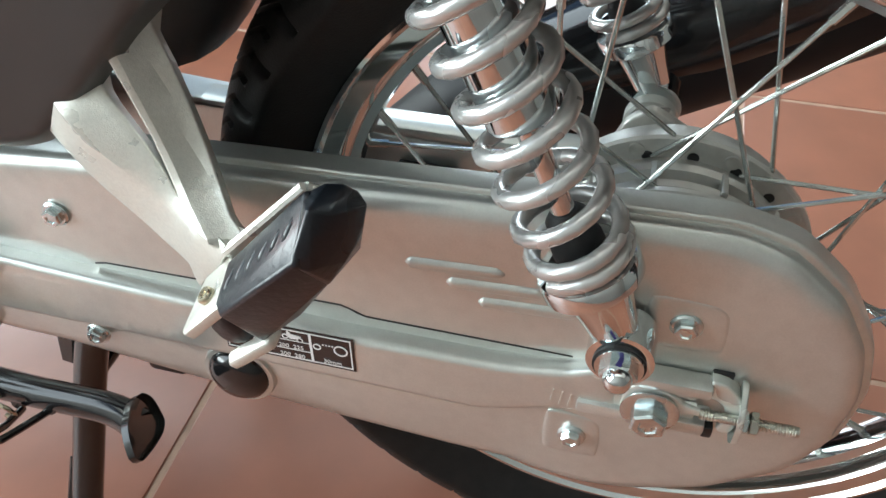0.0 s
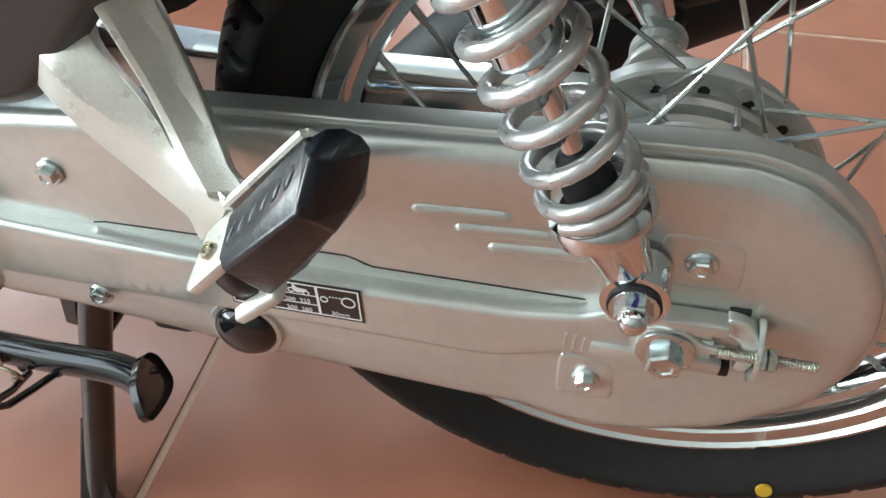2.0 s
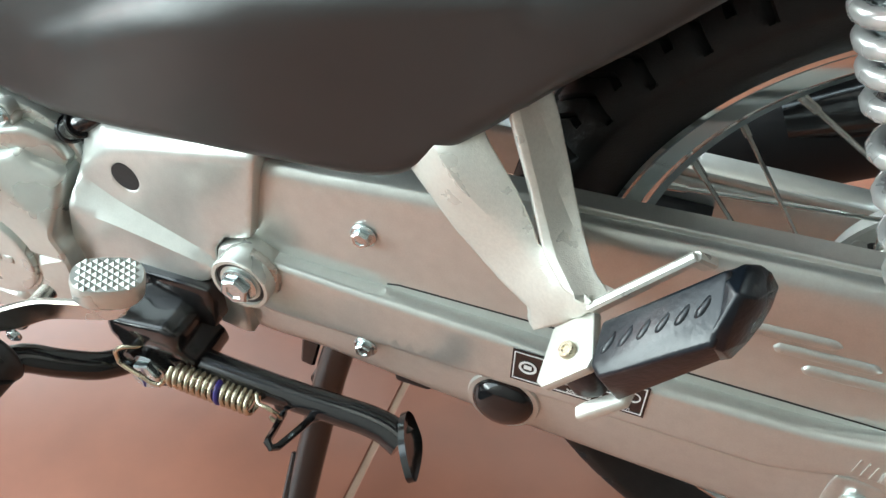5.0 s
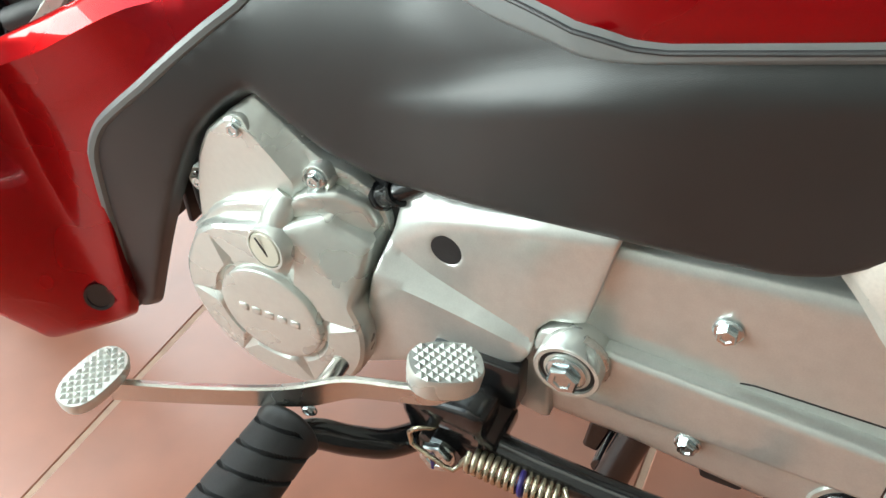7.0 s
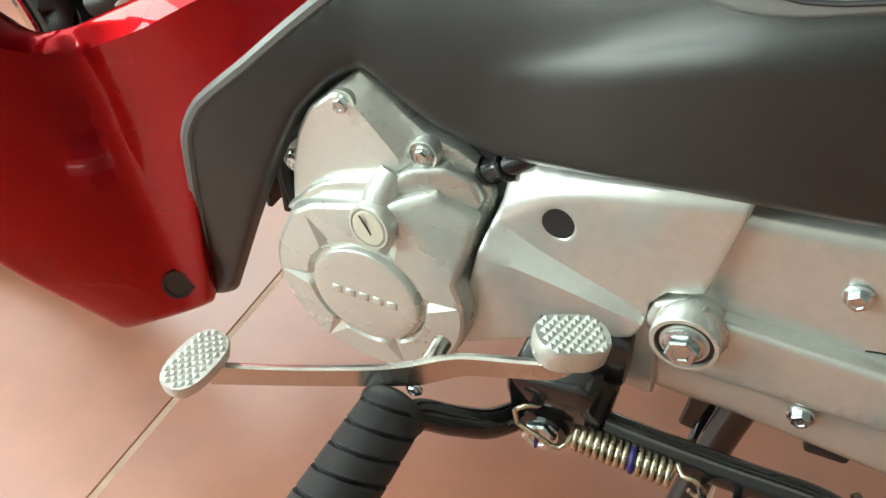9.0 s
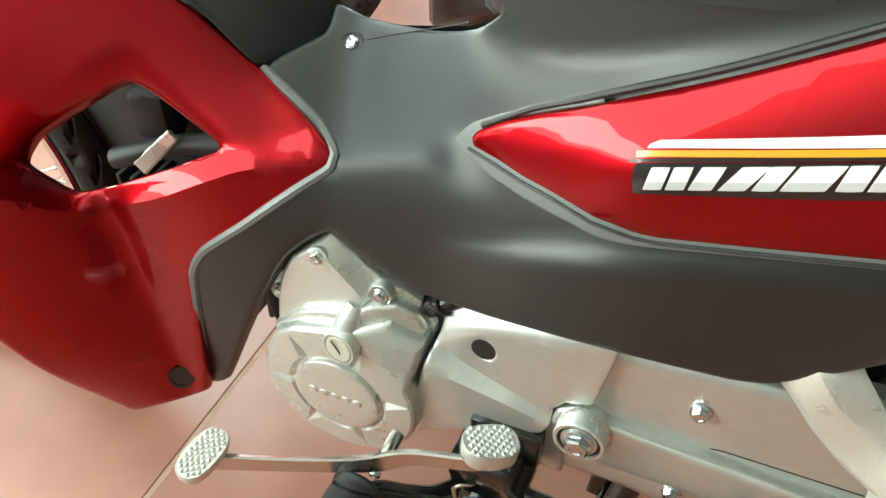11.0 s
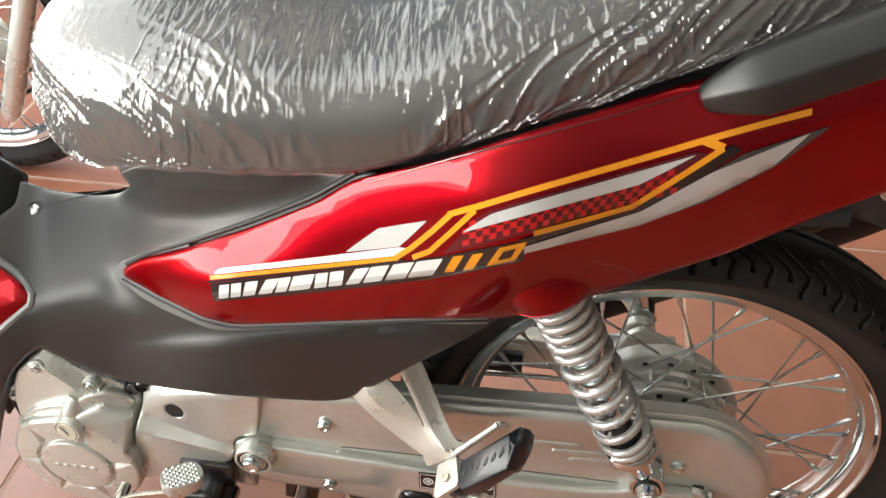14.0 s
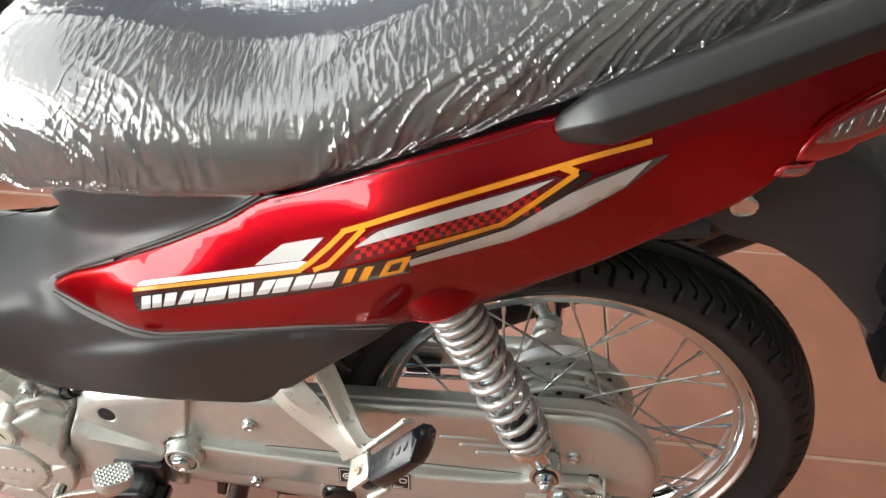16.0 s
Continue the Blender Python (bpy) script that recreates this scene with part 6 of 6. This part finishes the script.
decal("numeral_shape", mm([(-233, 416), (-214, 418), (-208, 430), (-226, 428)]), M_ORANGE, 0.0016, holes=[mm([(-226, 419.5), (-217, 420.5), (-214.5, 426.5), (-223, 425)])])
stripe("orange_line", mm([(-452, 433), (-400, 432), (-350, 431), (-294, 430)]), 0.0034, M_ORANGE)
stripe("orange_line", mm([(-297, 430), (-285, 436), (-270, 446), (-257, 456)]), 0.0042, M_ORANGE)
stripe("orange_line", mm([(-259, 456), (-238, 458.5), (-160, 471), (-96, 481.5), (-60, 487), (-30, 491)]), 0.0042, M_ORANGE)
stripe("orange_line", mm([(-284, 429), (-272, 432), (-258, 443), (-242, 456)]), 0.0040, M_ORANGE)
stripe("orange_line", mm([(-96, 481), (-84, 475)]), 0.005, M_ORANGE)
stripe("orange_line", mm([(-84, 475), (-110, 460), (-137, 445)]), 0.0042, M_ORANGE)
stripe("orange_line", mm([(-136, 445.5), (-170, 440), (-204, 435)]), 0.0036, M_ORANGE)
stripe("black_line", mm([(-455, 429.5), (-400, 429), (-350, 428.5), (-290, 427.5)]), 0.0018, M_BLACKVINYL, 0.0009)

# grab rail and tail
rail_path = [(-0.052, -0.152, 0.800), (-0.030, -0.158, 0.815), (0.050, -0.160, 0.858), (0.120, -0.155, 0.893), (0.220, -0.140, 0.940), (0.300, -0.110, 0.972)]


def rail_data(path):
    p = curve_through(path, False, 1.0, 0.012)
    t = np.gradient(p, axis=0)
    t /= np.linalg.norm(t, axis=1)[:, None]
    verts, faces = [], []
    sec = [(-0.016, -0.018), (-0.015, 0.012), (-0.006, 0.019), (0.003, 0.018), (0.017, 0.003), (0.012, -0.021), (0.000, -0.024)]
    for i, (c, d) in enumerate(zip(p, t)):
        side = np.cross(d, (0, 0, 1))
        side /= np.linalg.norm(side)
        up = np.cross(side, d)
        f = min(1.0, 0.42 + i * 0.22)
        for a, b in sec:
            verts.append(c - side * a * -1 * f + up * b * f)
    n = len(sec)
    for i in range(len(p) - 1):
        faces += [(i * n + k, i * n + (k + 1) % n, (i + 1) * n + (k + 1) % n, (i + 1) * n + k) for k in range(n)]
    faces += [tuple(range(n))[::-1], tuple((len(p) - 1) * n + k for k in range(n))]
    return verts, faces


rv, rf = rail_data(rail_path)
bm = bmesh.new()
bv = [bm.verts.new(v) for v in rv]
for f in rf:
    bm.faces.new([bv[i] for i in f])
bmesh.ops.recalc_face_normals(bm, faces=bm.faces)
bmesh.ops.bevel(bm, geom=[e for e in bm.edges if e.calc_face_angle(0) > 0.3], offset=0.0022, segments=2, affect="EDGES", profile=0.5)
rail = part("grab_rail", bm, M_GREYPLASTIC, bike, "matt black passenger grab rail", 50)
rm = [np.array(v.co) * (1, -1, 1) + (0, 2 * MID, 0) for v in rail.data.vertices]
link("grab_rail", rm, [tuple(p.vertices)[::-1] for p in rail.data.polygons], M_GREYPLASTIC, bike)

tail_lamp = panel("tail_lamp", mm([(76, 464), (77, 472), (84, 481), (98, 490), (137, 502.5), (170, 512), (180, 492), (146, 476), (125, 470.5), (117, 465), (95, 461.5)]), lambda uv: red_depth(np.clip(uv, -1, 0.53)) - 0.002, M_REDLENS, bike, "red and clear tail lamp with a reflector below", axes=OBLIQUE, roll=0.004, thick=0.02, step=0.006)
LAMP_FACE = lambda uv: red_depth(np.clip(uv, -1, 0.53)) - 0.0045
panel("clear_lens", mm([(86, 474), (96, 484), (112, 490.5), (140, 499), (168, 507), (172, 494), (146, 482), (124, 476), (104, 473)]), LAMP_FACE, M_LENS, tail_lamp, "clear upper lens", axes=OBLIQUE, roll=0.003, thick=0.004, step=0.006)
for k in range(9):
    u = 90 + 8.6 * k
    panel("lens_rib", mm([(u, 474.5 + 1.9 * k), (u + 2.2, 475 + 1.9 * k), (u + 5.2, 483 + 2.3 * k), (u + 3.4, 483 + 2.3 * k)]), lambda uv: LAMP_FACE(uv) - 0.0006, M_CHROME if k % 3 else M_REDLENS, tail_lamp, "", axes=OBLIQUE, roll=0.0004, thick=0.002, step=0.005, ease=0.1)
bead("lamp_rim", mm([(77, 468), (80, 476), (90, 486.5), (100, 492), (137, 504), (168, 513)]), LAMP_FACE, 0.0016, M_RED, tail_lamp, -0.0005)
panel("red_reflector", mm([(63.8, 455.6), (67, 461.6), (85.3, 460.7), (93.5, 462.5), (89.7, 453.8), (83.4, 452.2)]), lambda uv: red_depth(uv) - 0.003, M_REDLENS, tail_lamp, "red reflector under the lens", axes=OBLIQUE, roll=0.003, thick=0.012, step=0.006)
panel("reflector_face", mm([(67, 455.6), (69, 458.6), (83, 458), (88, 458.6), (86, 455.2), (81, 454)]), lambda uv: red_depth(uv) - 0.0045, M_LENS, tail_lamp, "", axes=OBLIQUE, roll=0.001, thick=0.003, step=0.005)

# mudguard, plate holder, inner guard
FEN = [(0.060, 0.655), (0.110, 0.690), (0.190, 0.735), (0.235, 0.715), (0.300, 0.610), (0.360, 0.480), (0.372, 0.430), (0.345, 0.440), (0.300, 0.505), (0.215, 0.590), (0.165, 0.622), (0.120, 0.634)]
mudguard = panel("rear_mudguard", FEN, lambda uv: -0.058 + 0.02 * np.clip(uv[:, 0] - 0.2, 0, 1), M_BLACK, bike, "black plastic rear mudguard", roll=0.012, thick=0.03, step=0.014)
link("guard_crown", *tube_data([(0.06, MID, 0.655), (0.13, MID, 0.672), (0.20, MID, 0.660), (0.29, MID, 0.565), (0.365, MID, 0.440)], [0.062, 0.066, 0.068, 0.066, 0.060], sides=20, flatten=0.35), M_BLACK, mudguard)
link("plate_holder", *merge(box_data((0.265, -0.085, 0.585), (0.300, 0.11, 0.665), 0.008), box_data((0.285, -0.10, 0.50), (0.335, 0.12, 0.59), 0.01)), M_GLOSSBLACK, mudguard, "shiny black plate holder")
lathe("guard_fixing", [(0, 0.012), (0.003, 0.012), (0.004, 0.010), (0.003, 0.008), (0.004, 0.001)], (0.118, -0.078, 0.690), (0, -1, -0.1), M_CHROME, mudguard, "small chrome round fixing", 28)
link("inner_guard", *tube_data([(-0.30, 0.0, 0.44), (-0.24, 0.0, 0.52), (-0.14, 0.0, 0.59), (0.0, 0.0, 0.635), (0.10, 0.0, 0.645)], [0.07, 0.07, 0.07, 0.07, 0.065], sides=20, flatten=0.4), M_BLACK, bike, "black inner mudguard")

# seat
SEAT = [(-0.607, 0.004, 0.700, 0.712), (-0.602, 0.040, 0.690, 0.735), (-0.585, 0.078, 0.682, 0.765), (-0.545, 0.110, 0.680, 0.795), (-0.480, 0.135, 0.700, 0.812), (-0.400, 0.152, 0.713, 0.815), (-0.292, 0.164, 0.729, 0.822), (-0.200, 0.166, 0.766, 0.850), (-0.050, 0.156, 0.832, 0.915), (0.060, 0.144, 0.880, 0.962), (0.150, 0.124, 0.915, 0.990), (0.215, 0.088, 0.938, 0.998), (0.235, 0.040, 0.945, 0.985)]


def seat_data(extra=0.0, wrinkle=0.0, n_along=120, n_round=64):
    st = curve_through(SEAT, False, 1.0, 0.9 / n_along)
    verts, faces = [], []
    for i, (x, half, z0, z1) in enumerate(st):
        for j in range(n_round + 1):
            a = math.pi * (1.12 - 1.24 * j / n_round)
            c, s = math.cos(a), math.sin(a)
            y = MID + (half + extra) * abs(c) ** 0.62 * (1 if c > 0 else -1)
            z = z0 + (z1 + extra - z0) * (abs(s) ** 0.72 * (1 if s > 0 else -0.35))
            p = Vector((x, y, z))
            if wrinkle:
                fan = max(-1.5, min(1.5, (-0.30 - x) * 7.0))
                u = x + fan * (math.pi * 1.12 - a) * 0.085
                tent = lambda q, w: max(0.0, 1 - abs(noise.noise(q)) * w)
                h3 = noise.noise(Vector((x * 11, a * 2.2, 9)))
                low = max(0, 1 - max(0, s) * 1.05)
                taut = min(1.0, 0.10 + ((x + 0.290) / 0.105) ** 2 + 0.25 * max(0, s - 0.75))
                amp = wrinkle * taut * (0.30 + 0.62 * low) * (0.35 + max(0, h3 + 0.30))
                warp = 0.008 * noise.noise(Vector((x * 30, a * 4, 4))) + 0.0008 * noise.noise(Vector((x * 90, a * 9, 14)))
                r1 = tent(Vector(((u + warp) * 52, a * 1.2, x * 3)), 4.2)
                r2 = tent(Vector(((x - 0.5 * fan * (math.pi * 1.12 - a) * 0.085 + warp) * 80, a * 2.2 + 5, 2)), 4.6)
                r3 = tent(Vector((x * 70, y * 70, z * 70)), 3.6)
                r4 = tent(Vector(((u + warp) * 140, a * 1.5, 7)), 3.6)
                r5 = tent(Vector(((u - 0.4 * warp) * 26, a * 0.7, x * 2 + 31)), 9.0)
                d = amp * (0.62 * r1 + 0.34 * r2 + 0.07 * r3 + 0.28 * r4 + 0.62 * r5)
                p += Vector((0, c * 0.9, max(s, -0.3))).normalized() * d
            verts.append(p)
    m = n_round + 1
    for i in range(len(st) - 1):
        faces += [(i * m + j, i * m + j + 1, (i + 1) * m + j + 1, (i + 1) * m + j) for j in range(n_round)]
    faces += [tuple(range(m))[::-1], tuple((len(st) - 1) * m + j for j in range(m))]
    return verts, faces


tray = curve_through([q for q in SEAT if -0.50 < q[0] < 0.22], False, 1.0, 0.02)
tv = [(x, MID + sgn * half * k, z0 + dz) for x, half, z0, z1 in tray for sgn, k, dz in ((-1, 0.90, 0.02), (-1, 0.84, -0.05), (1, 0.84, -0.05), (1, 0.90, 0.02))]
tf = [(4 * i + j, 4 * i + (j + 1) % 4, 4 * i + 4 + (j + 1) % 4, 4 * i + 4 + j) for i in range(len(tray) - 1) for j in range(4)] + [(0, 1, 2, 3), tuple(4 * (len(tray) - 1) + j for j in (3, 2, 1, 0))]
link("seat_tray", tv, tf, M_BLACK, bike, "black tray under the seat", 30)
seat = link("seat", *seat_data(), M_VINYL, bike, "long dark vinyl seat under clear plastic film", 60)
fv, ff = seat_data(0.0025, 0.0050, 900, 190)
film = link("plastic_film", fv, ff[:-2], M_FILM, seat, "clear wrinkled stretch film", 11)
# front wheel and fork
FW = np.array([-1.222, -0.025, 0.290])
front_wheel = lathe("front_wheel", [(-0.045, 0.02), (-0.045, 0.060), (-0.03, 0.064), (0.03, 0.064), (0.045, 0.060), (0.045, 0.02)], FW, (0, 1, 0), M_HUB, bike, "front wheel with chrome spoked rim", 64)
link("tyre", *tyre_data(FW, 0.286, 0.224, 0.034, 252, 41, 36), M_TYRE, front_wheel, "black front tyre", 40)
lathe("rim", RIM, FW, (0, 1, 0), M_CHROME, front_wheel, "polished chrome rim", 96, closed=True, angle=30)
spokes(FW, front_wheel, 0.056, 0.030, phase=0.02)
for s in (-1, 1):
    tube("fork_leg", [(-1.235, -0.025 + 0.085 * s, 0.270), (-1.17, -0.025 + 0.085 * s, 0.42), (-1.06, -0.025 + 0.085 * s, 0.68)], [0.022, 0.021, 0.016], M_CAST, bike, "silver front fork leg", sides=20)

# ---- another motorcycle parked behind ----
other = thing("motorcycle", "another motorcycle parked beyond, its spoked wheel showing", "motorcycle")
BW = np.array([-1.310, 0.750, 0.290])
other_wheel = lathe("front_wheel", [(-0.060, 0.02), (-0.060, 0.050), (-0.056, 0.068), (-0.03, 0.078), (-0.02, 0.078), (0.04, 0.070), (0.045, 0.02)], BW, (0, 1, 0), M_HUB, other, "spoked front wheel with drum brake", 64)
link("tyre", *tyre_data(BW, 0.286, 0.224, 0.034, 252, 41, 36), M_TYRE, other_wheel, "black tyre", 40)
lathe("rim", RIM, BW, (0, 1, 0), M_CHROME, other_wheel, "polished chrome rim", 96, closed=True, angle=30)
spokes(BW, other_wheel, 0.068, 0.028, phase=0.1)
fork = tube("fork_leg", [(-1.212, 0.665, 0.180), (-1.203, 0.665, 0.200), (-1.125, 0.665, 0.368), (-0.985, 0.665, 0.670)], [0.012, 0.020, 0.020, 0.016], M_CAST, other, "silver front fork leg", sides=20)
tube("fork_leg", [(-1.203, 0.835, 0.200), (-1.125, 0.835, 0.368), (-0.985, 0.835, 0.670)], [0.020, 0.020, 0.016], M_CAST, other, "silver front fork leg", sides=20)
bolt((-1.226, 0.660, 0.232), fork, r=0.011, height=0.012, flange=0.014, name="axle_nut")
bolt((-1.280, 0.680, 0.246), other_wheel, r=0.009, height=0.012, flange=0.012, name="brake_cam_nut")
lathe("brake_plate_step", [(-0.004, 0.070), (0.004, 0.068), (0.006, 0.060), (0.006, 0.050), (0.009, 0.046), (0.010, 0.020)], BW + (0.012, -0.056, 0.0), (0, -1, 0), M_HUB, other_wheel, "stepped brake plate", 48)
link("brake_arm", *beam_data((-1.280, 0.672, 0.244), (-1.288, 0.674, 0.186), 0.016, 0.011, 0.004, 0.004, (0, 1, 0)), M_BRASS, other_wheel, "yellow zinc brake arm")
for line in ([(-1.215, 0.688, 0.243), (-1.160, 0.690, 0.272), (-1.053, 0.690, 0.330), (-0.960, 0.700, 0.420)], [(-1.250, 0.686, 0.190), (-1.184, 0.690, 0.222), (-1.079, 0.690, 0.280), (-0.975, 0.700, 0.385)]):
    tube("brake_cable", line, 0.0042, M_RUBBER, other, "black brake cable", sides=10)
part("lower_cowl", round_hull([(-0.99, 0.86, 0.08), (-0.99, 0.86, 0.44), (-0.97, 1.04, 0.08), (-0.97, 1.04, 0.44), (-0.80, 0.79, 0.20), (-0.42, 0.80, 0.22), (-0.40, 0.83, 0.58), (-0.78, 0.80, 0.58), (-0.42, 1.08, 0.22), (-0.42, 1.06, 0.58), (-0.78, 1.08, 0.57), (-0.60, 0.86, 0.08), (-0.60, 1.04, 0.08)], 0.030, 0.03), M_GLOSSBLACK, other, "shiny black lower cowl", 60)

# ---- floor tiles ----
bm = bmesh.new()
bmesh.ops.create_cube(bm, size=1.0)
for v in bm.verts:
    v.co = Vector((v.co.x * (TILE - 0.006), v.co.y * (TILE - 0.006), v.co.z * 0.010 - 0.005))
bmesh.ops.bevel(bm, geom=[e for e in bm.edges if e.verts[0].co.z > -0.004 and e.verts[1].co.z > -0.004], offset=0.0015, segments=1, affect="EDGES")
tile_mesh = bpy.data.meshes.new("tile")
bm.to_mesh(tile_mesh)
bm.free()
tile_mesh.materials.append(M_TILE)
for i in range(-8, 8):
    for j in range(-7, 7):
        cx, cy = GX + (i + 0.5) * TILE, GY + (j + 0.5) * TILE
        if X0 + 0.02 < cx < X1 - 0.02 and Y0 + 0.02 < cy < Y1 - 0.02:
            t = new("tile", tile_mesh)
            t.location = (cx, cy, 0.0)
            t.parent = floor
